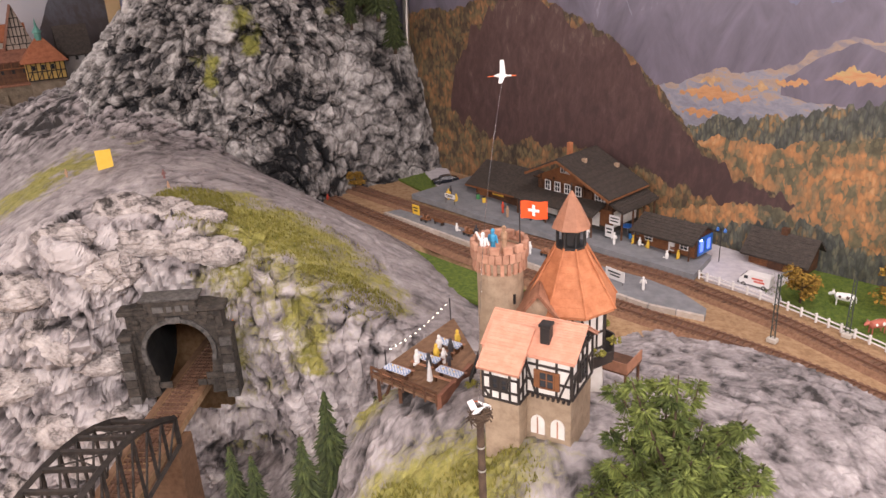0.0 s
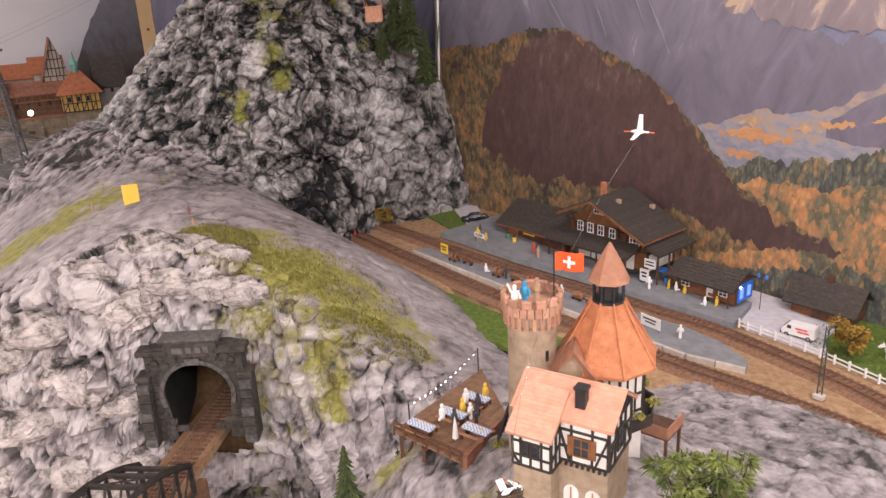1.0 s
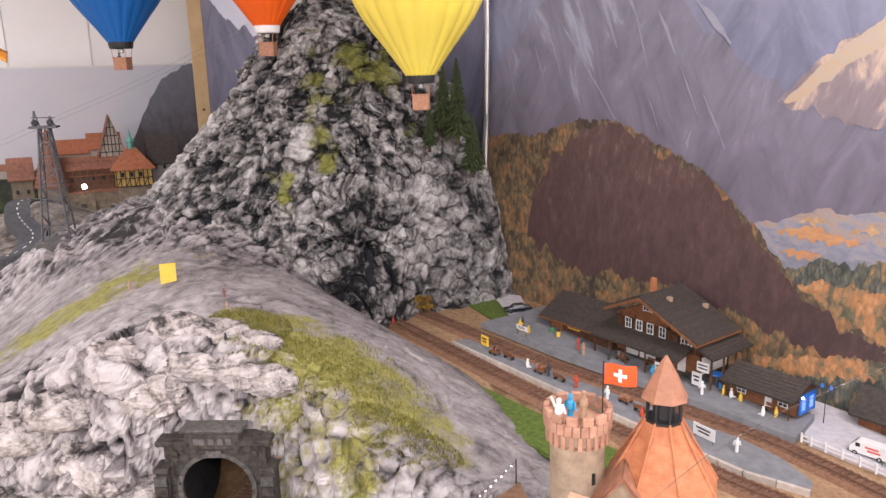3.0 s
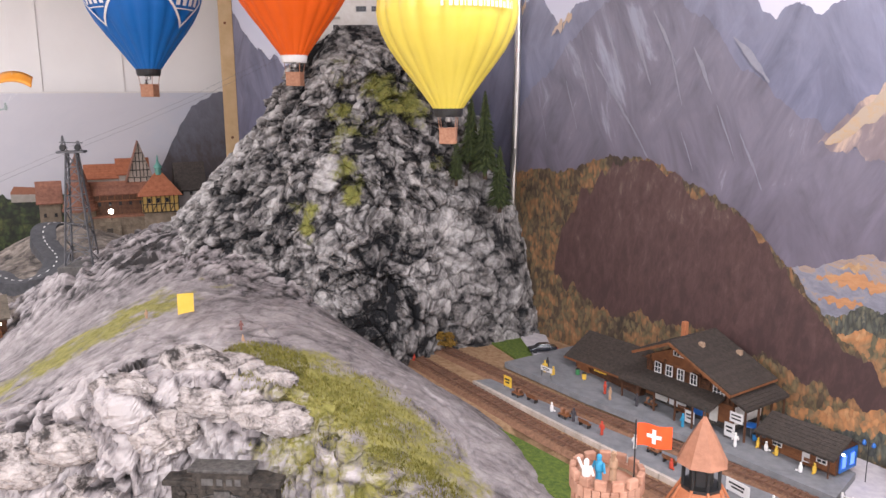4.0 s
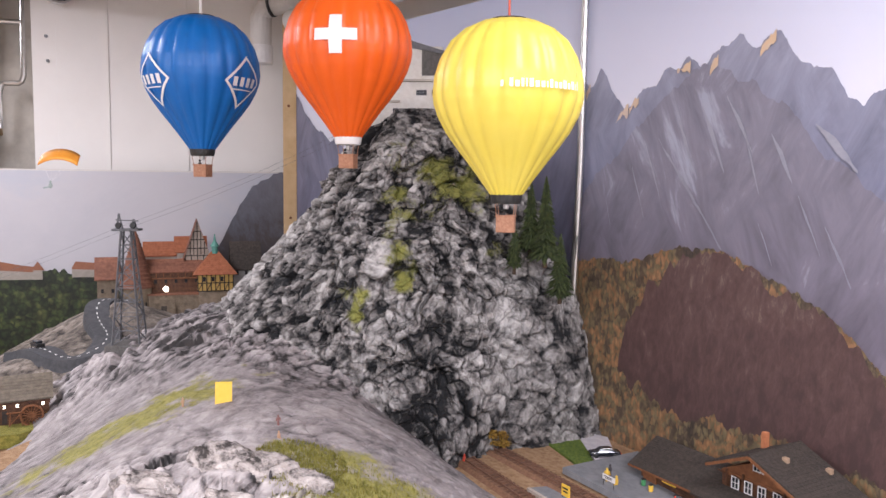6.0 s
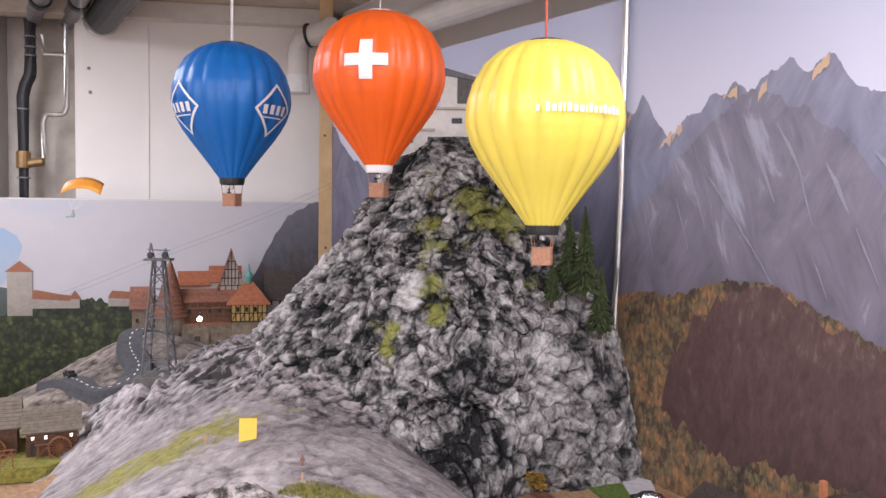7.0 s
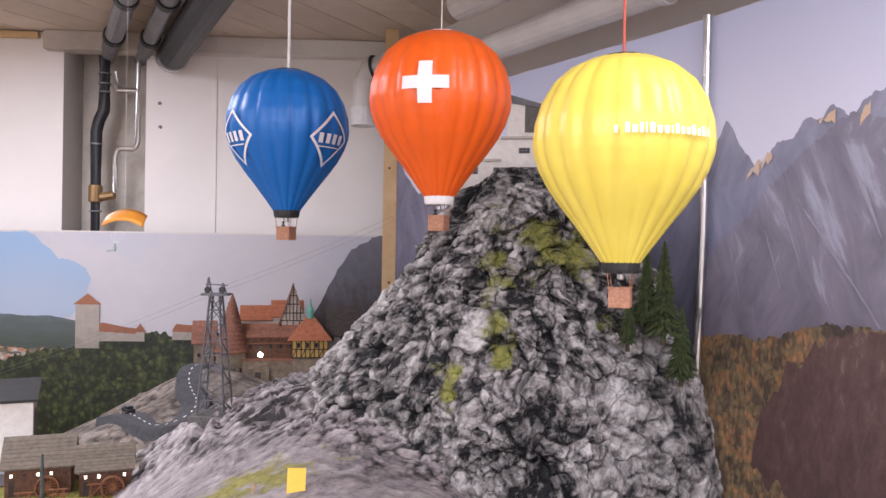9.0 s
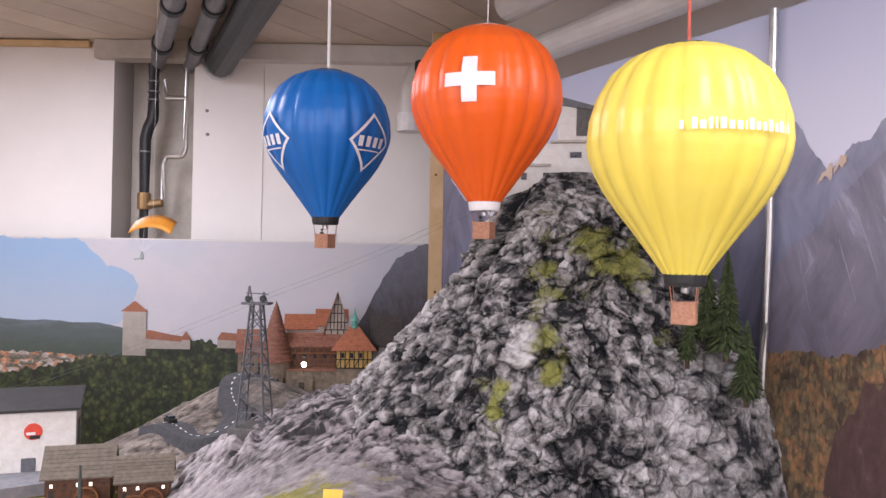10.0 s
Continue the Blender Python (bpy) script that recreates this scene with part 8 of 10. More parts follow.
def mast(u, v, h, label, arm=True):
    t = thing("catenary_mast", at_uv(u, v, 0.0), label, "mast", "catenary masts")
    part("foot", box(B(), -0.006, 0.006, -0.005, 0.005, 0.0, 0.006, bevel=0.0008), M["concrete"], t)
    for x in (-0.0028, 0.0028):
        part("upright", bar(B(), (x, 0, 0.005), (x * 0.6, 0, h), 0.0011), M["green_iron"], t)
    n = 12
    for k in range(n):
        z0, z1 = 0.006 + (h - 0.006) * k / n, 0.006 + (h - 0.006) * (k + 1) / n
        s = 1 if k % 2 else -1
        part("lacing", bar(B(), (s * 0.0026, 0, z0), (-s * 0.0024, 0, z1), 0.0007), M["green_iron"], t)
    if arm:
        part("arm", tube(B(), [(0, 0, h * 0.93), (0, 0.02, h * 0.96), (0, 0.034, h * 0.92)], 0.0006, 5), M["green_iron"], t)
        part("stay", tube(B(), [(0, 0, h), (0, 0.03, h * 0.935)], 0.0004, 5), M["green_iron"], t)


M["green_iron"] = mat("dull_green_iron", (0.035, 0.045, 0.04), (0.07, 0.085, 0.075), 0.6, scale=150)
mast(-0.353, 0.862, 0.092, "dull green lattice catenary mast between the tracks")
mast(-0.298, 0.951, 0.080, "dull green lattice catenary mast beside the fence", False)
t = thing("street_lamp", at_uv(-0.525, 1.045, 0.003), "small dark two-armed street lamp on the forecourt", "street lamp")
part("pole", bar(B(), (0, 0, 0), (0, 0, 0.055), 0.0012, n=6), M["dark"], t)
for s in (-1, 1):
    part("arm", bar(B(), (0, 0, 0.054), (s * 0.006, 0, 0.054), 0.0008, n=6), M["dark"], t)
    part("head", lathe(B(), [(0.0025, 0.050), (0.0028, 0.052), (0.0012, 0.056)], 8, pose(s * 0.006, 0, 0)), M["blue"], t)


def fence():
    t = thing("white_fence", Matrix.Identity(4), "white two-rail wooden paddock fence beside the track", "fence")
    keys = smooth_path([(-0.512, 0.964), (-0.42, 0.966), (-0.34, 0.957), (-0.25, 0.945), (-0.12, 0.91), (0.05, 0.87)], 0.018)
    for i, (u, v) in enumerate(keys):
        x, y = uv(u, v)
        part("post", box(B(), -0.0012, 0.0012, -0.0012, 0.0012, 0, 0.013, pose(x, y, level(x, y) + 0.002)), M["white"], t)
        if i:
            x0, y0 = uv(*keys[i - 1])
            for z in (0.006, 0.0115):
                part("rail", bar(B(), (x0, y0, level(x0, y0) + z), (x, y, level(x, y) + z), 0.0010, 0.0019), M["white"], t)


fence()


def van():
    t = thing("delivery_van", at_uv(-0.445, 1.003, 0.003, 4) @ Matrix.Scale(0.8, 4), "white delivery van with red side lettering bars", "van")
    bm = B()
    sec = [(-0.027, 0.004), (-0.0275, 0.012), (-0.024, 0.0165), (-0.019, 0.0225), (-0.014, 0.0245), (0.026, 0.0245), (0.0275, 0.022), (0.0275, 0.004)]
    a = [bm.verts.new((x, -0.0105, z)) for x, z in sec]
    b = [bm.verts.new((x, 0.0105, z)) for x, z in sec]
    bm.faces.new(a)
    bm.faces.new(b[::-1])
    for k in range(len(sec)):
        bm.faces.new((a[k], b[k], b[(k + 1) % len(sec)], a[(k + 1) % len(sec)]))
    bmesh.ops.recalc_face_normals(bm, faces=bm.faces[:])
    bmesh.ops.bevel(bm, geom=bm.edges[:], offset=0.0012, segments=2, affect="EDGES")
    body = part("body", bm, M["white"], t)
    part("windscreen", box(B(), -0.0005, 0.0005, -0.0085, 0.0085, -0.0035, 0.0035, pose(-0.0222, 0, 0.0195, 0, 40, 0)), M["pane"], body)
    for s in (-1, 1):
        part("side_window", box(B(), -0.018, -0.011, s * 0.0106 - 0.0002, s * 0.0106 + 0.0002, 0.0155, 0.0215), M["pane"], body)
        part("lettering", box(B(), -0.004, 0.016, s * 0.0107 - 0.0002, s * 0.0107 + 0.0002, 0.0165, 0.0195), paint((0.6, 0.1, 0.07)), body)
        part("lettering", box(B(), 0.0, 0.019, s * 0.0107 - 0.0002, s * 0.0107 + 0.0002, 0.0115, 0.0145), paint((0.6, 0.1, 0.07)), body)
        for x in (-0.018, 0.018):
            w = part("wheel", lathe(B(), [(0.0036, -0.0012), (0.0042, -0.0008), (0.0042, 0.0008), (0.0036, 0.0012)], 16, pose(x, s * 0.0095, 0.0042, 90, 0, 0)), M["dark"], t)
            part("hub", lathe(B(), [(0.0020, -0.0015), (0.0020, 0.0015)], 10, pose(x, s * 0.0095, 0.0042, 90, 0, 0)), M["steel"], w)
        part("headlight", lathe(B(), [(0.0016, 0), (0.0012, 0.0007)], 8, pose(-0.0276, s * 0.0075, 0.0095, 0, -90, 0)), M["steel"], t)
    part("bumper", box(B(), -0.0292, -0.0275, -0.010, 0.010, 0.004, 0.006), M["dark"], t)


van()


def car():
    t = thing("parked_car", at_uv(-1.075, 0.985, 0.003, 62), "black model car parked beside the station", "car")
    bm = B()
    sec = [(-0.026, 0.004), (-0.026, 0.009), (-0.014, 0.0105), (-0.008, 0.0160), (0.009, 0.0165), (0.017, 0.0115), (0.025, 0.0105), (0.026, 0.004)]
    a = [bm.verts.new((x, -0.0095 if z < 0.012 else -0.0075, z)) for x, z in sec]
    b = [bm.verts.new((x, 0.0095 if z < 0.012 else 0.0075, z)) for x, z in sec]
    bm.faces.new(a)
    bm.faces.new(b[::-1])
    for k in range(len(sec)):
        bm.faces.new((a[k], b[k], b[(k + 1) % len(sec)], a[(k + 1) % len(sec)]))
    bmesh.ops.recalc_face_normals(bm, faces=bm.faces[:])
    bmesh.ops.bevel(bm, geom=bm.edges[:], offset=0.001, segments=2, affect="EDGES")
    body = part("body", bm, mat("black_car_paint", (0.012, 0.014, 0.02), (0.02, 0.022, 0.03), 0.2, coat=0.6), t)
    for s in (-1, 1):
        part("side_window", box(B(), -0.0075, 0.009, s * 0.0083 - 0.0003, s * 0.0083 + 0.0003, 0.0118, 0.0152), M["steel"], body)
        for x in (-0.016, 0.016):
            part("wheel", lathe(B(), [(0.0034, -0.001), (0.004, -0.0006), (0.004, 0.0006), (0.0034, 0.001)], 14, pose(x, s * 0.009, 0.004, 90, 0, 0)), M["dark"], t)
    part("tail_light", box(B(), 0.0258, 0.0264, -0.008, 0.008, 0.007, 0.0085), paint((0.5, 0.02, 0.02)), t)


car()


def cow(u, v, turn, c, label):
    t = thing("model_cow", at_uv(u, v, 0.004, turn), label, "cow", "grazing cows")
    body = B()
    lathe(body, [(0.0012, -0.013), (0.0048, -0.011), (0.0054, -0.004), (0.0058, 0.004), (0.0050, 0.010), (0.0022, 0.0125)], 12, pose(0, 0, 0.0135, 0, 90, 0))
    part("body", body, paint(c), t)
    hd = B()
    lathe(hd, [(0.0014, -0.0045), (0.0022, -0.002), (0.0026, 0.002), (0.0018, 0.004)], 10, pose(-0.0165, 0, 0.0165, 0, 60, 0))
    h = part("head", hd, paint(c), t)
    for s in (-1, 1):
        part("ear", bar(B(), (-0.0148, s * 0.002, 0.0195), (-0.0142, s * 0.0042, 0.0195), 0.001), paint(c), h)
        part("horn", bar(B(), (-0.0150, s * 0.0012, 0.020), (-0.0160, s * 0.0024, 0.0222), 0.0005, n=5), M["concrete"], h)
        for x in (-0.0095, 0.0085):
            part("leg", bar(B(), (x, s * 0.003, 0.011), (x, s * 0.003, 0), 0.0017, n=6), paint(c), t)
    part("tail", tube(B(), [(0.0128, 0, 0.016), (0.0142, 0, 0.0125), (0.0142, 0, 0.007)], 0.0005, 5), paint(c), t)
    for x, y, r in ((0.004, -0.0055, 0.0026), (-0.006, -0.0050, 0.002), (0.002, 0.0052, 0.0026)):
        part("patch", lathe(B(), [(r, -0.0006), (r * 0.8, 0.0006)], 10, pose(x, y, 0.0145, 90, 0, 0)), paint((0.08, 0.05, 0.04) if c == WHITE else WHITE), t)


cow(-0.335, 1.035, 15, WHITE, "white and dark patched model cow grazing in the pasture")
cow(-0.275, 0.985, 60, (0.42, 0.12, 0.08), "red-brown and white model cow in the pasture")


# ---------------------------------------------------------------- hill and tower details
t = thing("yellow_sheet", pose(-0.459, 1.062, (ON_HILL(-0.459, 1.062) or 1.43) - 0.014, -14, 0, 22), "plain yellow card sheet standing on the hill", "card")
bm = box(B(), -0.0105, 0.0105, -0.0004, 0.0004, 0.0, 0.041)
bmesh.ops.subdivide_edges(bm, edges=bm.edges[:], cuts=3)
for v in bm.verts:
    v.co.y += 2.2 * v.co.x ** 2 * 3 + 0.6 * (v.co.z - 0.02) ** 2
part("sheet", bm, M["yellow"], t)

t = thing("swiss_flag", pose(0.0690, 0.557, TZ - 0.002, 0, 0, -12) @ Matrix.Scale(0.86, 4), "red flag with white cross on a dark pole", "flag")
part("pole", bar(B(), (0, 0, 0), (0, 0, 0.052), 0.0011, n=8), M["dark"], t)
bm = B()
g = [[bm.verts.new((0.001 + 0.0235 * i / 10, 0.0016 * math.sin(i * 0.75), 0.0335 + 0.0165 * j / 4 - 0.0008 * (i / 10) ** 2)) for i in range(11)] for j in range(5)]
for j in range(4):
    for i in range(10):
        bm.faces.new((g[j][i], g[j][i + 1], g[j + 1][i + 1], g[j + 1][i]))
cloth = part("cloth", bm, M["red_flag"], t, "red cloth", True)
bm = B()


def flag_point(x, z, lift):
    i = (x - 0.001) / 0.0235 * 10
    return (x, 0.0016 * math.sin(i * 0.75) + lift, z - 0.0008 * (i / 10) ** 2)


for x0, x1, z0, z1 in ((0.0112, 0.0138, 0.0365, 0.0468), (0.0075, 0.0112, 0.0403, 0.0430), (0.0138, 0.0175, 0.0403, 0.0430)):
    for lift in (-0.0004, 0.0004):
        n = 4
        q = [[bm.verts.new(flag_point(x0 + (x1 - x0) * i / n, z, lift)) for i in range(n + 1)] for z in (z0, z1)]
        for i in range(n):
            bm.faces.new((q[0][i], q[0][i + 1], q[1][i + 1], q[1][i]))
part("cross", bm, M["sticker"], cloth, "white cross")

# storks
t = thing("nest_mast", pose(0.024, 0.346, 1.30), "dark wooden mast carrying a stork nest with two white storks", "mast")
part("pole", lathe(B(), [(0.0024, -0.04), (0.0022, 0.1), (0.0020, 0.172)], 10), M["bark"], t)
for z in (0.12, 0.14, 0.155):
    part("iron_band", lathe(B(), [(0.0023, z), (0.0025, z + 0.0005), (0.0023, z + 0.001)], 10), M["steel"], t)
bm = B()
rr = random.Random(8)
for k in range(70):
    a, r, z = rr.uniform(0, 6.28), rr.uniform(0.003, 0.0075), rr.uniform(0.172, 0.178)
    b = a + rr.uniform(1.0, 2.0)
    bar(bm, (r * math.cos(a), r * math.sin(a), z), (r * math.cos(b), r * math.sin(b), z + rr.uniform(-.002, .003)), 0.0005)
nest = part("nest", bm, M["bark"], t, "brown twig nest")
for x, y, a in ((-0.001, -0.001, 20), (0.0035, 0.003, 150)):
    m = pose(x, y, 0.177, 0, 0, a) @ Matrix.Scale(0.55, 4)
    bd = part("stork", lathe(B(), [(0.0006, -0.006), (0.0022, -0.003), (0.0026, 0.0), (0.0016, 0.003), (0.0008, 0.006), (0.0011, 0.0075), (0.0004, 0.009)], 10, m @ pose(0, 0, 0.003, 0, 70, 0)), M["white"], t)
    part("beak", bar(B(), m @ Vector((0.0085, 0, 0.006)), m @ Vector((0.0135, 0, 0.0045)), 0.0005), paint((0.6, 0.12, 0.04)), bd)
    part("wing", bar(B(), m @ Vector((-0.003, 0.0015, 0.0045)), m @ Vector((-0.0045, 0.0085, 0.0105)), 0.0035, 0.0008), M["white"], bd)

M["clear"] = mat("clear_plastic_rod", (0.6, 0.6, 0.6), (0.66, 0.66, 0.66), 0.1)
M["clear"].node_tree.nodes["Principled BSDF"].inputs["Transmission Weight"].default_value = 0.92
M["clear"].node_tree.nodes["Principled BSDF"].inputs["IOR"].default_value = 1.2
STORK_ROD = 0.20
flying = thing("flying_stork", pose(0.024, 0.346, 1.4785), "white stork in flight on a clear rod turning above the nest", "bird")
rod = [(0, 0, 0)] + [(0.0, STORK_ROD * f, 0.030 * math.sin(math.pi * f ** 0.8)) for f in (0.1, 0.2, 0.35, 0.5, 0.65, 0.8, 0.92, 1.0)]
part("rod", tube(B(), rod, 0.00014, 8), M["clear"], flying, "thin clear plastic rod")
SB = pose(0, STORK_ROD, 0.002, 0, 0, 0) @ Matrix.Scale(0.58, 4)
bird = part("body", lathe(B(), [(0.0006, -0.0085), (0.0019, -0.005), (0.0024, -0.001), (0.0018, 0.003), (0.0008, 0.006), (0.0011, 0.0085), (0.0004, 0.010)], 10, SB @ pose(0, 0, 0, 0, 90, 0)), M["white"], flying, smooth=True)
part("beak", bar(B(), SB @ Vector((0.0095, 0, 0)), SB @ Vector((0.0145, 0, -0.0004)), 0.0006), paint((0.6, 0.12, 0.04)), bird)
part("leg", bar(B(), SB @ Vector((-0.0075, 0, -0.0006)), SB @ Vector((-0.0155, 0, -0.0016)), 0.0005), paint((0.6, 0.12, 0.04)), bird)
for s in (-1, 1):
    bm = B()
    rows = []
    for f in (0, 0.35, 0.7, 1.0):
        y, z = s * (0.0015 + 0.0125 * f), 0.001 + 0.0065 * f
        c = 0.0062 * (1 - 0.35 * f)
        rows.append([bm.verts.new(SB @ Vector((0.0035 - 0.002 * f, y, z + 0.0004))), bm.verts.new(SB @ Vector((0.0035 - 0.002 * f - c, y, z + 0.0002))), bm.verts.new(SB @ Vector((0.0035 - 0.002 * f - c * 0.5, y, z - 0.0005)))])
    for a, b in zip(rows, rows[1:]):
        for k in range(3):
            bm.faces.new((a[k], b[k], b[(k + 1) % 3], a[(k + 1) % 3]))
    bm.faces.new(rows[0])
    bm.faces.new(rows[-1][::-1])
    bmesh.ops.recalc_face_normals(bm, faces=bm.faces[:])
    part("wing", bm, M["white"], bird)


# ---------------------------------------------------------------- beer terrace
def terrace():
    z = 1.352
    A_, B_, C_, D_ = Vector((-0.060, 0.597)), Vector((-0.003, 0.549)), Vector((0.036, 0.615)), Vector((0.016, 0.70))
    t = thing("beer_terrace", Matrix.Identity(4), "brown plank terrace on posts beside the castle tower", "terrace")
    n = 22
    for k in range(n):
        f0, f1 = (k + 0.04) / n, (k + 0.96) / n
        q = [A_.lerp(B_, f0), A_.lerp(B_, f1), D_.lerp(C_, f1), D_.lerp(C_, f0)]
        part("plank", slab(B(), [tuple(p) for p in q], z - 0.0018, z), M["deck"], t)
    for f in (0.08, 0.5, 0.92):
        a, b = A_.lerp(D_, f), B_.lerp(C_, f)
        part("joist", bar(B(), (*a, z - 0.0035), (*b, z - 0.0035), 0.003), M["wood_dark"], t)
    for p in (A_.lerp(B_, 0.06).lerp(D_, 0.03), A_.lerp(B_, 0.45), A_.lerp(D_, 0.4), A_.lerp(D_, 0.8)):
        part("support_post", bar(B(), (*p, 1.22), (*p, z - 0.002), 0.003), M["wood_dark"], t)
        part("strut", bar(B(), (*p, 1.315), (*(p + Vector((0.014, 0.012))), z - 0.004), 0.002), M["wood_dark"], t)
    for k in range(7):
        p = A_.lerp(B_, k / 6)
        part("rail_post", bar(B(), (*p, z - 0.004), (*p, z + 0.009), 0.0016), M["wood_dark"], t)
    for h in (0.004, 0.0088):
        part("rail", bar(B(), (*A_, z + h), (*B_, z + h), 0.0013, 0.0018), M["wood_dark"], t)
    wl = part("edge_wall", slab(B(), [tuple(B_.lerp(C_, f) + Vector((dx, 0))) for f, dx in ((0, 0), (0.75, 0), (0.75, 0.004), (0, 0.004))], z - 0.03, z + 0.006), M["tile_br"], t)
    # light string
    ends = (A_.lerp(D_, 0.02) + Vector((0.012, 0.0)), A_.lerp(D_, 0.96))
    s = thing("light_string", Matrix.Identity(4), "string of small glowing bulbs between two dark poles", "lights")
    for e in ends:
        part("pole", bar(B(), (*e, z), (*e, z + 0.024), 0.0014, n=6), M["dark"], s)
    pts = []
    for k in range(15):
        f = k / 14
        p = ends[0].lerp(ends[1], f)
        pts.append(Vector((*p, z + 0.0225 - 0.005 * math.sin(math.pi * f))))
    part("wire", tube(B(), pts, 0.00025, 5), M["dark"], s)
    for p in pts[1:-1]:
        part("bulb", lathe(B(), [(0.0003, -0.0012), (0.0006, -0.0007), (0.0004, 0.0)], 8, Matrix.Translation(p)), M["bulb"], s)
    # tables with benches
    cloth = bpy.data.materials.new("blue_check_cloth")
    cloth.use_nodes = True
    nn, ll = cloth.node_tree.nodes, cloth.node_tree.links
    co, ck = nn.new("ShaderNodeTexCoord"), nn.new("ShaderNodeTexChecker")
    ck.inputs["Scale"].default_value = 620
    ck.inputs["Color1"].default_value, ck.inputs["Color2"].default_value = (0.74, 0.74, 0.74, 1), (0.16, 0.27, 0.5, 1)
    ll.new(co.outputs["Object"], ck.inputs["Vector"])
    ll.new(ck.outputs["Color"], nn["Principled BSDF"].inputs["Base Color"])
    ang = math.degrees(math.atan2((B_ - A_).y, (B_ - A_).x))
    for k, (fa, fd) in enumerate(((0.30, 0.10), (0.46, 0.40), (0.50, 0.72), (0.90, 0.42))):
        p = A_.lerp(B_, fa).lerp(D_.lerp(C_, fa), fd)
        t = thing("beer_table", pose(p.x, p.y, z, 0, 0, ang + 4), "beer table with blue and white checked cloth", "table", "terrace tables")
        part("tabletop", box(B(), -0.012, 0.012, -0.004, 0.004, 0.0078, 0.0088), M["wood_warm"], t)
        part("tablecloth", box(B(), -0.0124, 0.0124, -0.0044, 0.0044, 0.0068, 0.0092, bevel=0.0004), cloth, t, "blue checked cloth")
        for x in (-0.009, 0.009):
            part("leg", box(B(), x - 0.0006, x + 0.0006, -0.003, 0.003, 0.0, 0.0078), M["wood_dark"], t)
        for s_ in (-1, 1):
            b = thing("beer_bench", t.matrix_world @ pose(0, s_ * 0.0085, 0), "narrow orange-brown wooden beer bench", "bench", "terrace benches")
            part("seat", box(B(), -0.012, 0.012, -0.0015, 0.0015, 0.0048, 0.0056), M["basket"], b)
            for x in (-0.009, 0.009):
                part("leg", box(B(), x - 0.0005, x + 0.0005, -0.001, 0.001, 0.0, 0.0048), M["wood_dark"], b)
        rr = random.Random(k)
        for x, s_, c in ((-0.005, -1, WHITE), (0.004, 1, YEL_), (0.008, -1, DARK_)):
            if k in (1, 2):
                figure(t.matrix_world @ pose(x, s_ * 0.0085, 0.0052, 0, 0, 0 if s_ < 0 else 180), c, "tiny painted guest figure sitting at a table", "sit")
        for x in (-0.006, 0.0, 0.005):
            g = thing("beer_mug", t.matrix_world @ pose(x, rr.uniform(-.002, .002), 0.0092), "tiny golden beer mug on a table", "mug", "beer mugs")
            part("glass", lathe(B(), [(0.0005, 0), (0.0006, 0.0002), (0.0006, 0.0014)], 8), paint(YEL_), g)
            part("foam", lathe(B(), [(0.0006, 0.0014), (0.0005, 0.0018)], 8), M["white"], g)
    p = A_.lerp(B_, 0.72).lerp(D_.lerp(C_, 0.72), 0.22)
    u_ = thing("closed_parasol", pose(p.x, p.y, z), "closed white parasol on the terrace", "parasol")
    part("canopy", lathe(B(), [(0.0028, 0.003), (0.0026, 0.004), (0.0018, 0.013), (0.0006, 0.021), (0.0002, 0.0225)], 8), M["white"], u_)
    part("pole", bar(B(), (0, 0, 0), (0, 0, 0.023), 0.0006, n=6), M["steel"], u_)
    for f, c, q in ((0.75, DARK_, "stand"), (0.62, WHITE, "stand")):
        p = A_.lerp(B_, f).lerp(D_.lerp(C_, f), 0.55)
        figure(pose(p.x, p.y, z, 0, 0, 40) @ Matrix.Scale(0.78, 4), c, "tiny painted waiter figure on the terrace", q)
    # dark balcony rail beside the tower
    b = thing("tower_railing", Matrix.Identity(4), "dark picket railing with plants beside the tower", "railing")
    a0, a1 = Vector((0.026, 0.566)), Vector((0.038, 0.618))
    for k in range(9):
        p = a0.lerp(a1, k / 8)
        part("picket", bar(B(), (*p, z), (*p, z + 0.011), 0.0014, 0.0009), M["dark"], b)
    part("handrail", bar(B(), (*a0, z + 0.0105), (*a1, z + 0.0105), 0.0015), M["dark"], b)
    part("planter", leaf_cloud(B(), [(a0.x + 0.002, a0.y, z + 0.004, 0.006)], 160, 0.002, 3), M["grass_dry"], b, "green planting")


terrace()


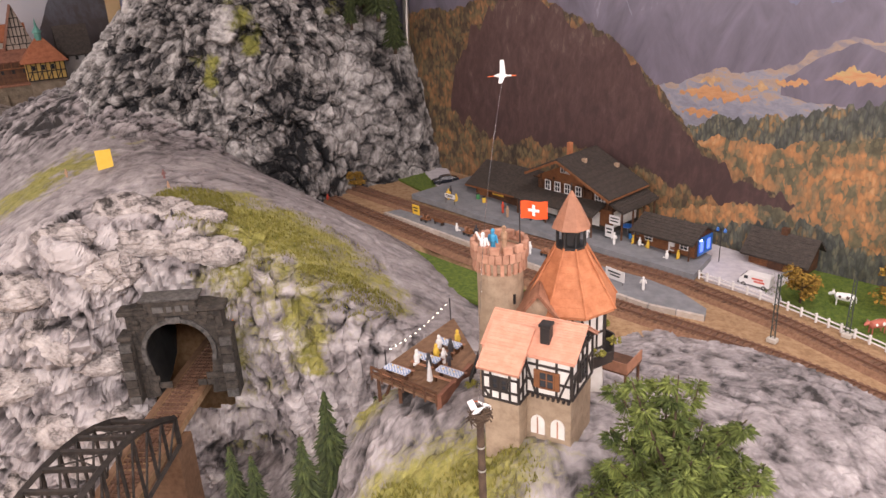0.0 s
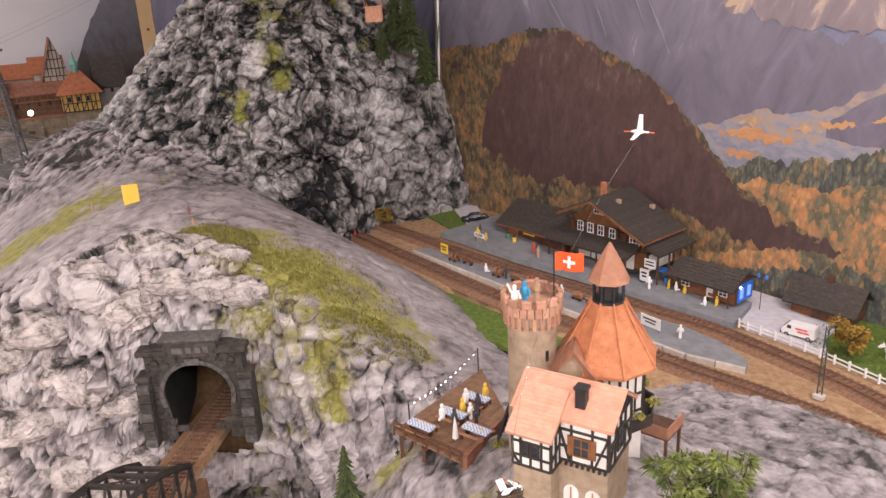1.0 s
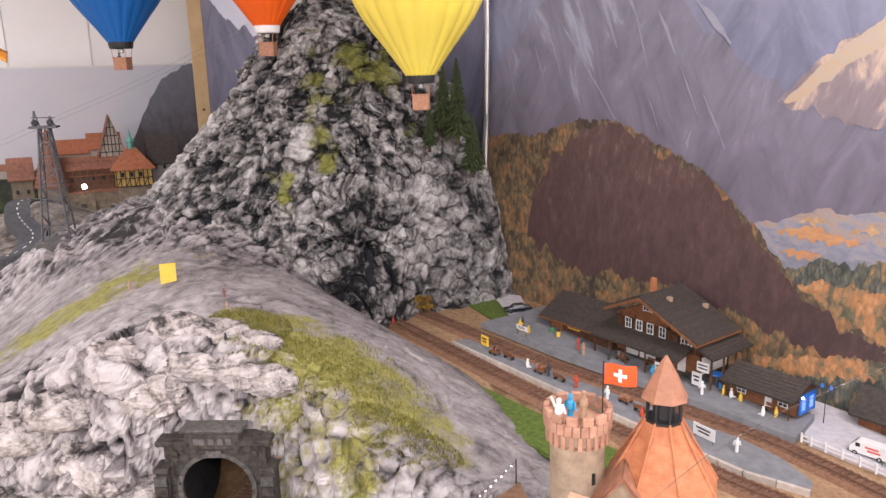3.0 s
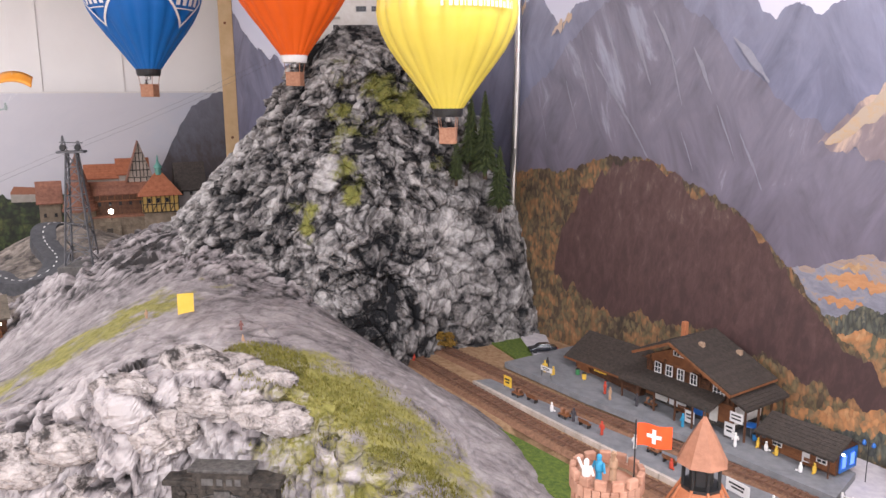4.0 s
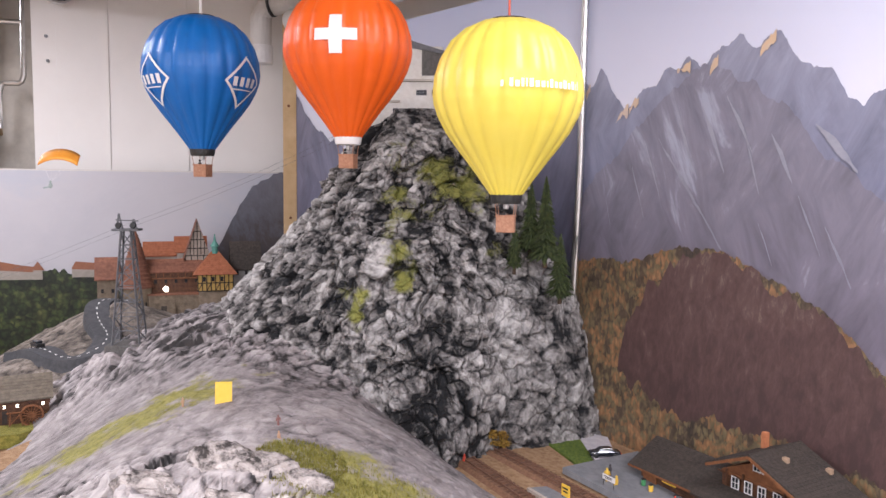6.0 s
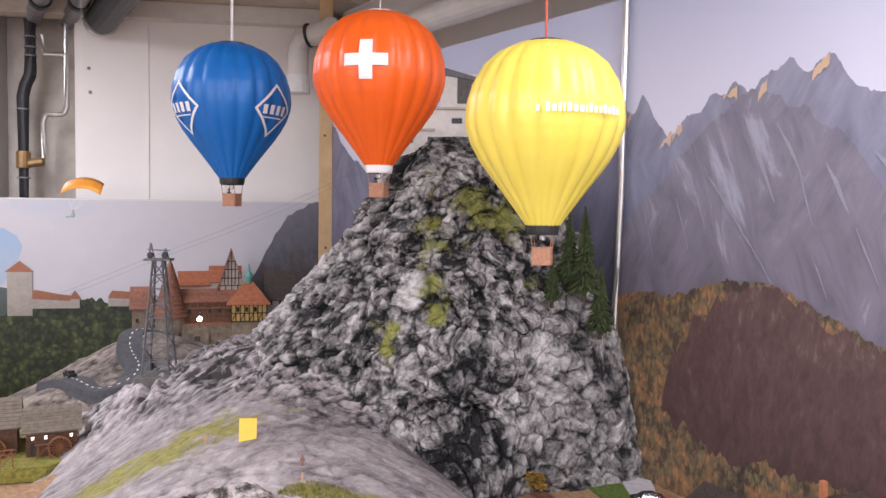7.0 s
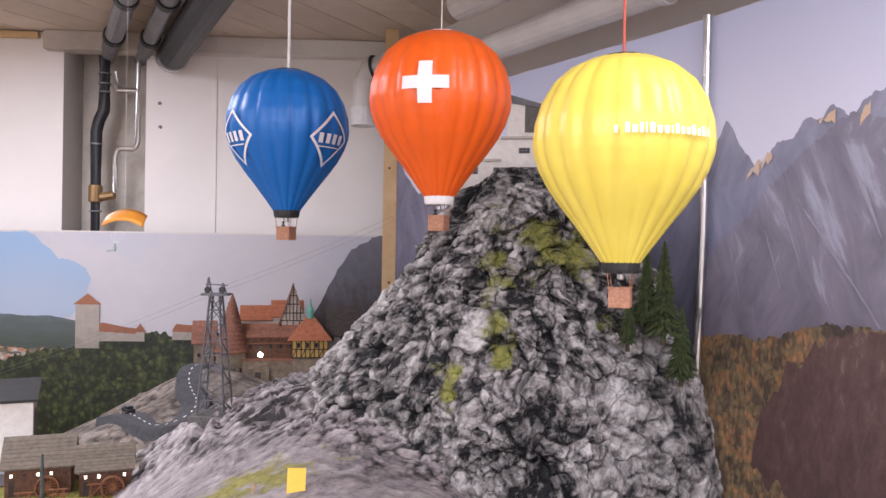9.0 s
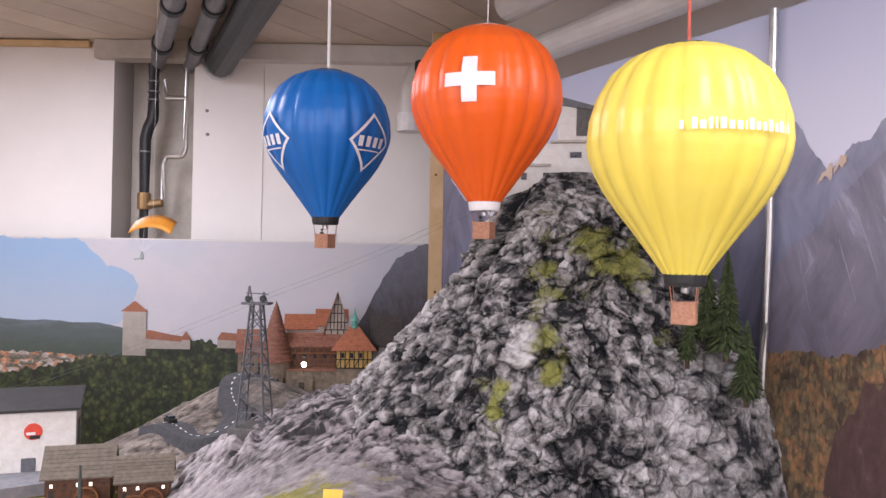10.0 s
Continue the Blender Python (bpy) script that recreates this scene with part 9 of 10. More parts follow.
# ---------------------------------------------------------------- summit hotel
def hotel():
    t = thing("summit_hotel", pose(-0.375, 1.665, 1.79, 0, 0, 10), "white modern summit building with grey sloped roof", "building")
    low = part("lower_block", box(B(), -0.085, 0.075, -0.03, 0.05, 0, 0.118, bevel=0.001), M["plaster"], t)
    up = part("upper_block", box(B(), -0.002, 0.070, -0.026, 0.04, 0.118, 0.185, bevel=0.001), M["plaster"], t)
    bm = B()
    sec = [(-0.006, 0.185), (0.074, 0.170), (0.074, 0.176), (-0.006, 0.2)]
    a = [bm.verts.new((x, -0.031, z)) for x, z in sec]
    b = [bm.verts.new((x, 0.045, z)) for x, z in sec]
    bm.faces.new(a)
    bm.faces.new(b[::-1])
    for k in range(4):
        bm.faces.new((a[k], b[k], b[(k + 1) % 4], a[(k + 1) % 4]))
    bmesh.ops.recalc_face_normals(bm, faces=bm.faces[:])
    part("roof", bm, M["grey_iron"], t)
    part("roof_slope", box(B(), 0.030, 0.072, -0.0275, -0.0255, 0.130, 0.178), M["stone_grey"], up, "grey clad bay")
    for x0, x1, z in ((-0.012, 0.072, 0.118), (-0.05, -0.012, 0.078)):
        part("ledge", box(B(), x0, x1, -0.036, -0.026, z, z + 0.004), M["concrete"], t)
    for x, z, w, h in ((0.030, 0.092, 0.020, 0.010), (0.030, 0.055, 0.020, 0.010), (-0.020, 0.055, 0.010, 0.012), (-0.020, 0.025, 0.010, 0.012), (0.055, 0.092, 0.010, 0.010), (-0.058, 0.055, 0.010, 0.012)):
        window(low, x, z, w, h, -0.0303, frame_mat=M["grey_iron"], cols=3, rows=2)


hotel()


# ---------------------------------------------------------------- cable-car pylon
def pylon():
    t = thing("cableway_pylon", pose(-0.852, 1.452, 1.405, 0, 0, 18), "grey steel lattice cableway pylon on a concrete foot", "pylon")
    part("foot", box(B(), -0.036, 0.036, -0.034, 0.034, -0.02, 0.006, bevel=0.001), M["stone_grey"], t)
    H, n = 0.215, 8

    def half(f):
        return 0.0245 * (1 - f) + 0.0085 * f

    for sx in (-1, 1):
        for sy in (-1, 1):
            part("leg", bar(B(), (sx * half(0), sy * half(0), 0.006), (sx * half(1), sy * half(1), H), 0.003), M["grey_iron"], t)
    for k in range(n):
        f0, f1 = 1 - (1 - k / n) ** 1.0, (k + 1) / n
        h0, h1, z0, z1 = half(f0), half(f1), 0.006 + (H - 0.006) * f0, 0.006 + (H - 0.006) * f1
        for r in range(4):
            m = pose(0, 0, 0, 0, 0, 90 * r)
            s = 1 if (k + r) % 2 else -1
            part("lattice", bar(B(), m @ Vector((s * h0, -h0, z0)), m @ Vector((-s * h1, -h1, z1)), 0.0017), M["grey_iron"], t)
            part("ring_bar", bar(B(), m @ Vector((-h1, -h1, z1)), m @ Vector((h1, -h1, z1)), 0.0015), M["grey_iron"], t)
    hd = part("head_platform", box(B(), -0.024, 0.024, -0.014, 0.014, H, H + 0.004, bevel=0.0005), M["grey_iron"], t)
    for x, h in ((-0.014, 0.032), (0.012, 0.022)):
        part("head_post", bar(B(), (x - 0.004, 0, H + 0.004), (x, 0, H + h), 0.003), M["grey_iron"], hd)
        part("head_post", bar(B(), (x + 0.006, 0, H + 0.004), (x, 0, H + h), 0.002), M["grey_iron"], hd)
        part("sheave", lathe(B(), [(0.005, -0.0015), (0.006, 0), (0.005, 0.0015)], 12, pose(x, -0.006, H + 0.010, 90, 0, 0)), M["dark"], hd)
    part("head_beam", bar(B(), (-0.020, 0, H + 0.020), (0.020, 0, H + 0.018), 0.002), M["grey_iron"], hd)
    w = thing("cableway_rope", Matrix.Identity(4), "two thin cableway ropes rising to the summit", "rope")
    for dx in (-0.012, 0.012):
        a, b, c = Vector((-0.852 + dx, 1.452, 1.628)), Vector((-0.45 + dx, 1.64, 1.83)), Vector((-1.42 + dx, 1.35, 1.42))
        part("rope", tube(B(), [a.lerp(b, f) - Vector((0, 0, 0.01 * math.sin(math.pi * f))) for f in (0, .25, .5, .75, 1)], 0.0002, 5), M["grey_iron"], w)
        part("rope", tube(B(), [a.lerp(c, f) - Vector((0, 0, 0.01 * math.sin(math.pi * f))) for f in (0, .25, .5, .75, 1)], 0.0002, 5), M["grey_iron"], w)


pylon()

# ---------------------------------------------------------------- castle town and its hillside
TOWN = spline([(-1.144, 1.52, 1.334), (-1.02, 1.52, 1.334), (-0.907, 1.52, 1.350), (-1.228, 1.52, 1.310), (-1.204, 1.62, 1.340), (-1.09, 1.62, 1.371), (-1.026, 1.62, 1.373), (-0.95, 1.62, 1.372), (-0.9, 1.6, 1.388), (-1.212, 1.70, 1.372), (-1.10, 1.70, 1.40), (-1.035, 1.70, 1.398), (-1.222, 1.75, 1.379), (-1.122, 1.75, 1.424), (-1.07, 1.75, 1.427), (-1.0, 1.75, 1.405), (-1.15, 1.9, 1.36), (-1.0, 1.9, 1.38), (-1.35, 1.9, 1.30), (-1.35, 1.6, 1.285), (-1.1, 1.46, 1.288), (-0.95, 1.44, 1.315), (-0.82, 1.85, 1.37), (-1.1, 2.05, 1.36), (-0.9, 2.05, 1.40)])
X, Y = np.meshgrid(np.arange(-1.42, -0.72, 0.004), np.arange(1.43, 2.16, 0.004))
sheet("town_hillside", X, Y, TOWN(X, Y), M["rock_road"], "pale rocky hillside with a winding road below the town", lambda x, y, z, s: 0.005 + 0.016 * sm(0.35, 1.0, s), lambda x, y, z, s: np.clip(blob(x, y, -1.25, 1.66, 0.12, 0.08) * 0.3 + blob(x, y, -1.12, 1.45, 0.1, 0.03) * 0.7, 0, 0.8), 11.0, joints=1.0, faceted=True)
road_pts = smooth_path([(-1.24, 1.615), (-1.19, 1.595), (-1.13, 1.562), (-1.06, 1.538), (-1.018, 1.55), (-1.005, 1.585), (-1.022, 1.625), (-1.065, 1.665), (-1.10, 1.70), (-1.122, 1.74), (-1.115, 1.79), (-1.08, 1.83)], 0.006)
road = thing("mountain_road", Matrix.Identity(4), "dark asphalt hairpin road with white dashes", "road", kind="structure")


def on_town(x, y, l=0.0):
    return float(TOWN(np.array([x]), np.array([y]))[0]) + l


bm, rows = B(), []
for i, p in enumerate(road_pts):
    a, b = Vector(road_pts[max(0, i - 1)]), Vector(road_pts[min(len(road_pts) - 1, i + 1)])
    d = (b - a).normalized()
    zc = on_town(*p, 0.011)
    rows.append([bm.verts.new((p[0] - d.y * w, p[1] + d.x * w, zc - l)) for w, l in ((-0.030, 0.025), (-0.026, 0), (0.026, 0), (0.030, 0.025))])
for a, b in zip(rows, rows[1:]):
    for k in range(3):
        bm.faces.new((a[k], b[k], b[k + 1], a[k + 1]))
bmesh.ops.recalc_face_normals(bm, faces=bm.faces[:])
part("asphalt", bm, mat("dark_asphalt", (0.05, 0.05, 0.054), (0.085, 0.085, 0.09), 0.8, scale=90), road)
for k in range(2, len(road_pts) - 2, 3):
    a, b = road_pts[k], road_pts[k + 1]
    part("dash", bar(B(), (*a, on_town(*a, 0.0116)), (*b, on_town(*b, 0.0116)), 0.0026, 0.0006), M["white"], road)
figc = thing("road_car", pose(-1.155, 1.578, on_town(-1.155, 1.578, 0.0115), 0, 0, -28), "tiny dark car on the mountain road", "car")
part("body", box(B(), -0.018, 0.018, -0.008, 0.008, 0.002, 0.009, bevel=0.001), M["dark"], figc)
part("cabin", box(B(), -0.009, 0.010, -0.007, 0.007, 0.009, 0.014, bevel=0.0012), M["pane"], figc)
for x in (-0.011, 0.011):
    for y in (-0.0075, 0.0075):
        part("wheel", lathe(B(), [(0.003, -0.0008), (0.003, 0.0008)], 10, pose(x, y, 0.003, 90, 0, 0)), M["dark"], figc)


def town_house(name, x, y, z, sx, sy, h, rise, wall, roofm, label, turn=32, along="x", frame=True, category="house"):
    t = thing(name, pose(x, y, z, 0, 0, turn), label, category)
    body = part("house_wall", gable_wall(B(), -sx / 2, sx / 2, 0, sy, -0.03, h, rise, along), wall, t)
    roof = part("roof", gable_roof(B(), -sx / 2, sx / 2, 0, sy, h, rise, 0.006, 0.002, along), roofm, t)
    if along == "x":
        zs = h - rise * 0.006 / (sy / 2)
        shingle_rows(roof, (-sx / 2 - 0.006, sy / 2, h + rise + 0.002), (sx / 2 + 0.006, sy / 2, h + rise + 0.002), (sx / 2 + 0.006, -0.006, zs + 0.002), (-sx / 2 - 0.006, -0.006, zs + 0.002), 6, roofm)
    if frame:
        for k in range(5):
            xx = -sx / 2 + sx * k / 4
            part("stud", bar(B(), (xx, -0.0005, 0), (xx, -0.0005, h), 0.0022), M["beam"], body)
        for f in (0.02, 0.5, 0.98):
            part("rail", bar(B(), (-sx / 2, -0.0006, h * f), (sx / 2, -0.0006, h * f), 0.0022), M["beam"], body)
        for k in range(4):
            x0 = -sx / 2 + sx * k / 4
            part("brace", bar(B(), (x0, -0.0005, 0), (x0 + sx / 4, -0.0005, h * 0.5), 0.0016), M["beam"], body)
    n = max(2, int(sx / 0.022))
    for k in range(n):
        window(body, -sx / 2 + sx * (k + 0.5) / n, h * 0.58, 0.007, 0.010, -0.0012, frame_mat=M["beam"] if not frame else M["white"])
    return t, body


TZ0 = 1.40
t = thing("round_castle_tower", pose(-1.165, 1.95, 1.30), "round stone castle tower with tall red conical roof", "tower")
part("shaft", lathe(B(), [(0.040, 0), (0.0375, 0.07), (0.0365, 0.145)], 28), M["stone_dim"], t)
cone = part("roof", lathe(B(), [(0.043, 0.138), (0.042, 0.142), (0.030, 0.188), (0.013, 0.25), (0.0008, 0.288)], 28), M["tile_br"], t, "red-brown cone roof")
for k in range(13):
    f = k / 13
    r = np.interp(0.142 + 0.14 * f, [0.142, 0.188, 0.25, 0.288], [0.0425, 0.0305, 0.0135, 0.0015])
    part("tile_course", lathe(B(), [(r + 0.0008, 0.142 + 0.14 * f), (r + 0.0008, 0.1432 + 0.14 * f), (r * 0.97, 0.145 + 0.14 * f)], 28, cap=False), M["tile_br"], cone)
for a in (-80, -45, -20):
    part("slit", box(B(), -0.002, 0.002, -0.0012, 0.001, 0.09, 0.102, pose(0.0372 * math.cos(radians(a)), 0.0372 * math.sin(radians(a)), 0, 0, 0, a + 90)), M["dark"], t)
t = thing("castle_wall", pose(-1.130, 1.945, 1.26, 0, 0, 28), "beige stone castle wall with a gate arch", "wall")
wall = part("wall", box(B(), 0.0, 0.175, 0.0, 0.03, 0.0, 0.158, bevel=0.001), M["stone_dim"], t)
rnd = random.Random(8)
for row in range(7):
    x = 0.002 + rnd.uniform(0, 0.008)
    while x < 0.165:
        w = rnd.uniform(0.009, 0.016)
        part("stone", box(B(), x, min(x + w - 0.0008, 0.174), -0.0012, 0.001, 0.092 + row * 0.0092, 0.1003 + row * 0.0092, bevel=0.0004), M["stone_dim"], wall)
        x += w
part("gate", box(B(), 0.032, 0.046, -0.0026, 0.001, 0.09, 0.130), M["portal"], wall)
part("buttress", box(B(), 0.060, 0.068, -0.010, 0.0, 0.08, 0.138, bevel=0.001), M["stone_dim"], wall)
part("coping", box(B(), -0.002, 0.177, -0.003, 0.033, 0.158, 0.162), M["tile_br"], t)
t, b_ = town_house("castle_hall", -1.092, 1.992, TZ0, 0.150, 0.05, 0.080, 0.026, M["wood_dark"], M["tile_br"], "dark timber castle hall with brown tiled roof", frame=False, category="hall")
part("gallery_beam", box(B(), -0.075, 0.075, -0.004, 0.0, 0.058, 0.0605), M["wood_warm"], b_)
for k in range(9):
    part("gallery_post", bar(B(), (-0.072 + k * 0.018, -0.003, 0.058), (-0.072 + k * 0.018, -0.003, 0.080), 0.0018), M["wood_warm"], b_)
t, b_ = town_house("gabled_house", -1.045, 2.045, TZ0, 0.062, 0.05, 0.118, 0.092, mat("tan_infill_plaster", (0.34, 0.28, 0.23), (0.44, 0.37, 0.31), 0.85), M["tile_br"], "tall half-timbered house with steep red gable", along="y")
for z in (0.135, 0.158, 0.180):
    w = 0.031 * (0.21 - z) / 0.092
    part("gable_rail", bar(B(), (-w, -0.0006, z), (w, -0.0006, z), 0.0024), M["beam"], b_)
for x in (-0.018, -0.009, 0.0, 0.009, 0.018):
    part("gable_stud", bar(B(), (x, -0.0006, 0.118), (x, -0.0006, 0.205 - abs(x) * 2.9), 0.0022), M["beam"], b_)


def gatehouse():
    t = thing("yellow_gatehouse", pose(-0.972, 2.005, 1.428, 0, 0, 30), "yellow half-timbered gatehouse with orange hipped roof", "house")
    body = part("house_wall", box(B(), -0.045, 0.045, 0.0, 0.06, 0.0, 0.046), M["yellow_plaster"], t)
    for k in range(9):
        x = -0.044 + 0.011 * k
        part("stud", bar(B(), (x, -0.0006, 0.0), (x, -0.0006, 0.046), 0.0024), M["beam"], body)
    for z in (0.001, 0.022, 0.045):
        part("rail", bar(B(), (-0.045, -0.0008, z), (0.045, -0.0008, z), 0.0024), M["beam"], body)
    for k in range(4):
        x = -0.044 + 0.022 * k
        part("brace", bar(B(), (x, -0.0007, 0.001), (x + 0.011, -0.0007, 0.022), 0.0018), M["beam"], body)
    for x in (-0.028, -0.006, 0.016):
        window(body, x, 0.026, 0.007, 0.012, -0.0014, frame_mat=M["beam"])
    base = part("base", box(B(), -0.042, 0.042, 0.003, 0.057, -0.07, -0.001), M["stone_dim"], t)
    bm = B()
    eave = [bm.verts.new(p) for p in ((-0.055, -0.011, 0.044), (0.055, -0.011, 0.044), (0.055, 0.071, 0.044), (-0.055, 0.071, 0.044))]
    top = [bm.verts.new(p) for p in ((-0.010, 0.030, 0.101), (0.010, 0.030, 0.101))]
    for f in ((eave[0], eave[1], top[1], top[0]), (eave[1], eave[2], top[1]), (eave[2], eave[3], top[0], top[1]), (eave[3], eave[0], top[0]), eave[::-1]):
        bm.faces.new(f)
    roof = part("roof", bm, M["tile_town"], t)
    shingle_rows(roof, (-0.010, 0.030, 0.101), (0.010, 0.030, 0.101), (0.055, -0.011, 0.044), (-0.055, -0.011, 0.044), 12, M["tile_town"], 0.0006, "tile_course")
    part("lantern", lathe(B(), [(0.008, 0.096), (0.008, 0.114), (0.012, 0.115), (0.004, 0.128), (0.0008, 0.148)], 8, pose(0, 0.030, 0)), mat("green_copper", (0.08, 0.25, 0.2), (0.14, 0.34, 0.28), 0.6), t, "green copper lantern")


gatehouse()
town_house("slate_house", -0.925, 2.085, 1.43, 0.07, 0.05, 0.060, 0.060, mat("grey_render", (0.3, 0.29, 0.28), (0.38, 0.37, 0.36), 0.85), M["roof_dark"], "grey rendered house with dark slate roof", frame=False)
town_house("red_roof_house", -1.165, 2.06, 1.42, 0.075, 0.05, 0.095, 0.030, M["plaster_dim"], M["tile_town"], "white house with orange tiled roof behind the castle", frame=False)
town_house("red_roof_house", -1.095, 2.10, 1.42, 0.075, 0.05, 0.105, 0.034, M["plaster_dim"], M["tile_town"], "white house with orange tiled roof behind the castle", frame=False)
town_house("tall_house", -1.245, 1.945, 1.36, 0.05, 0.05, 0.105, 0.045, M["stone_dim"], M["tile_br"], "stone house with red-brown roof beside the tower", frame=False)
t = thing("castle_lamp", pose(-1.078, 1.945, 1.415), "small glowing white globe lamp on the castle wall", "lamp")
part("globe", lathe(B(), [(0.001, 0.016), (0.0052, 0.018), (0.0065, 0.0225), (0.0052, 0.027), (0.001, 0.029)], 12), M["bulb"], t)
part("stem", bar(B(), (0, 0, 0), (0, 0, 0.017), 0.0012, n=6), M["dark"], t)


def mill(x, y, z, sx, sy, h, rise, n_lit, label, seed):
    t = thing("mill_house", pose(x, y, z, 0, 0, 40), label, "mill", "mill buildings")
    body = part("house_wall", gable_wall(B(), -sx / 2, sx / 2, 0, sy, -0.01, h, rise), M["wood_dark"], t)
    tagged(part("boarding", board_lines(B(), -sx / 2, sx / 2, 0.001, h, 0, 0.0045), M["wood_dark"], body), kind="stuff")
    roof = part("roof", gable_roof(B(), -sx / 2, sx / 2, 0, sy, h, rise, 0.007, 0.002), M["mill_roof"], t)
    zs = h - rise * 0.007 / (sy / 2)
    shingle_rows(roof, (-sx / 2 - 0.007, sy / 2, h + rise + 0.002), (sx / 2 + 0.007, sy / 2, h + rise + 0.002), (sx / 2 + 0.007, -0.007, zs + 0.002), (-sx / 2 - 0.007, -0.007, zs + 0.002), 8, M["mill_roof"])
    for k in range(n_lit):
        window(body, -sx / 2 + sx * (k + 0.5) / n_lit, h * 0.58, 0.0065, 0.008, -0.0012, pane=M["lit"] if (k + seed) % 3 else M["pane"], frame_mat=M["wood_dark"])
    for yy in (sy * 0.3, sy * 0.65):
        window(body, yy, h * 0.55, 0.008, 0.010, -0.0008, face=90, origin=(sx / 2, 0), pane=M["lit"], frame_mat=M["wood_dark"])
    part("door", box(B(), -sx / 2 + 0.006, -sx / 2 + 0.014, -0.0014, 0.0006, 0.0, h * 0.5), M["beam"], body)
    wheel = part("water_wheel", lathe(B(), [(0.0165, -0.005), (0.019, -0.005), (0.019, 0.005), (0.0165, 0.005), (0.0165, -0.005)], 20, pose(sx * 0.15, -0.012, 0.014, 90, 0, 0), cap=False), M["wood_warm"], t, "brown wooden water wheel")
    for k in range(8):
        a = math.pi * k / 8
        part("spoke", bar(B(), (sx * 0.15 + 0.018 * math.cos(a), -0.012, 0.014 + 0.018 * math.sin(a)), (sx * 0.15 - 0.018 * math.cos(a), -0.012, 0.014 - 0.018 * math.sin(a)), 0.0014), M["wood_warm"], wheel)


M["mill_roof"] = mat("grey_brown_mill_roof", (0.11, 0.09, 0.065), (0.17, 0.14, 0.105), 0.8, scale=120, island=0.12)
mill(-0.985, 1.335, 1.285, 0.080, 0.06, 0.046, 0.030, 4, "wooden mill house with lit windows and grey roof", 1)
mill(-1.085, 1.290, 1.285, 0.100, 0.07, 0.052, 0.038, 5, "larger wooden mill house with lit windows and grey roof", 2)
for k, (x, y) in enumerate(((-1.02, 1.27), (-1.055, 1.235), (-0.985, 1.315), (-1.0, 1.25))):
    t = thing("timber_trestle", pose(x, y, 1.283, 0, 0, 40), "brown wooden trestle of the mill race", "trestle", "mill trestles")
    for s in (-1, 1):
        part("post", bar(B(), (s * 0.010, 0, 0), (s * 0.008, 0, 0.024), 0.0018), M["wood_warm"], t)
    part("beam", bar(B(), (-0.014, 0, 0.024), (0.014, 0, 0.024), 0.002), M["wood_warm"], t)
    part("brace", bar(B(), (-0.010, 0, 0.002), (0.008, 0, 0.022), 0.0013), M["wood_warm"], t)
t = thing("signal_pole", pose(-0.985, 1.205, 1.27), "slim green wooden pole near the mill", "pole")
part("pole", lathe(B(), [(0.0035, 0), (0.0030, 0.08), (0.0016, 0.115)], 8), M["green_iron"], t)
t = thing("lamp_post", pose(-1.16, 1.56, 1.30), "small glowing white lamp beside the road", "street lamp")
part("globe", lathe(B(), [(0.001, 0.026), (0.0035, 0.0285), (0.001, 0.031)], 10), M["bulb"], t)
part("stem", bar(B(), (0, 0, 0), (0, 0, 0.027), 0.0010, n=6), M["dark"], t)


def factory():
    t = thing("white_factory", pose(-1.295, 1.425, 1.28, 0, 0, 44), "white factory hall with dark mono-pitch roof and round red emblem", "building")
    body = part("front_wall", box(B(), -0.12, 0.034, -0.004, 0.004, -0.01, 0.118, bevel=0.0006), M["plaster"], t)
    side = part("side_wall", box(B(), 0.026, 0.034, 0.004, 0.095, -0.01, 0.118), mat("grey_factory_cladding", (0.34, 0.31, 0.28), (0.42, 0.39, 0.36), 0.7), t)
    part("back_wall", box(B(), -0.12, 0.034, 0.095, 0.103, -0.01, 0.135), M["plaster"], t)
    bm = B()
    lo = [(-0.125, -0.012, 0.118), (0.042, -0.012, 0.118), (0.042, 0.11, 0.142), (-0.125, 0.11, 0.142)]
    vs = [bm.verts.new(p) for p in lo] + [bm.verts.new((x, y, z + 0.005)) for x, y, z in lo]
    for f in ((3, 2, 1, 0), (4, 5, 6, 7), (0, 1, 5, 4), (1, 2, 6, 5), (3, 0, 4, 7), (2, 3, 7, 6)):
        bm.faces.new([vs[k] for k in f])
    part("roof", bm, M["dark"], t)
    em = part("emblem", lathe(B(), [(0.016, 0), (0.016, 0.0012)], 24, pose(-0.040, -0.0042, 0.080, 90, 0, 0)), paint((0.62, 0.06, 0.03)), t, "round red emblem")
    part("emblem_band", box(B(), -0.052, -0.036, -0.0062, -0.0056, 0.074, 0.079), M["white"], em)
    part("emblem_base", box(B(), -0.046, -0.028, -0.0064, -0.0057, 0.066, 0.073), M["dark"], em)
    part("door", box(B(), -0.06, -0.035, -0.0052, -0.003, 0.0, 0.03), M["grey_iron"], body)
    for y in (0.03, 0.06):
        part("side_panel", box(B(), 0.0341, 0.0352, y, y + 0.022, 0.02, 0.09), M["stone_grey"], side)


factory()
t = thing("yard", Matrix.Identity(4), "grey tarmac yard before the factory", "pavement", kind="structure")
part("surface", slab(B(), [(-1.50, 1.30), (-1.30, 1.25), (-1.20, 1.42), (-1.42, 1.55)], 1.262, 1.284), M["tarmac"], t)
t = thing("mill_green", Matrix.Identity(4), "mossy grass before the mill", "grass", kind="structure")
part("surface", slab(B(), [(-1.12, 1.17), (-0.95, 1.28), (-0.93, 1.38), (-1.02, 1.42), (-1.20, 1.28)], 1.26, 1.283), M["grass_dry"], t)

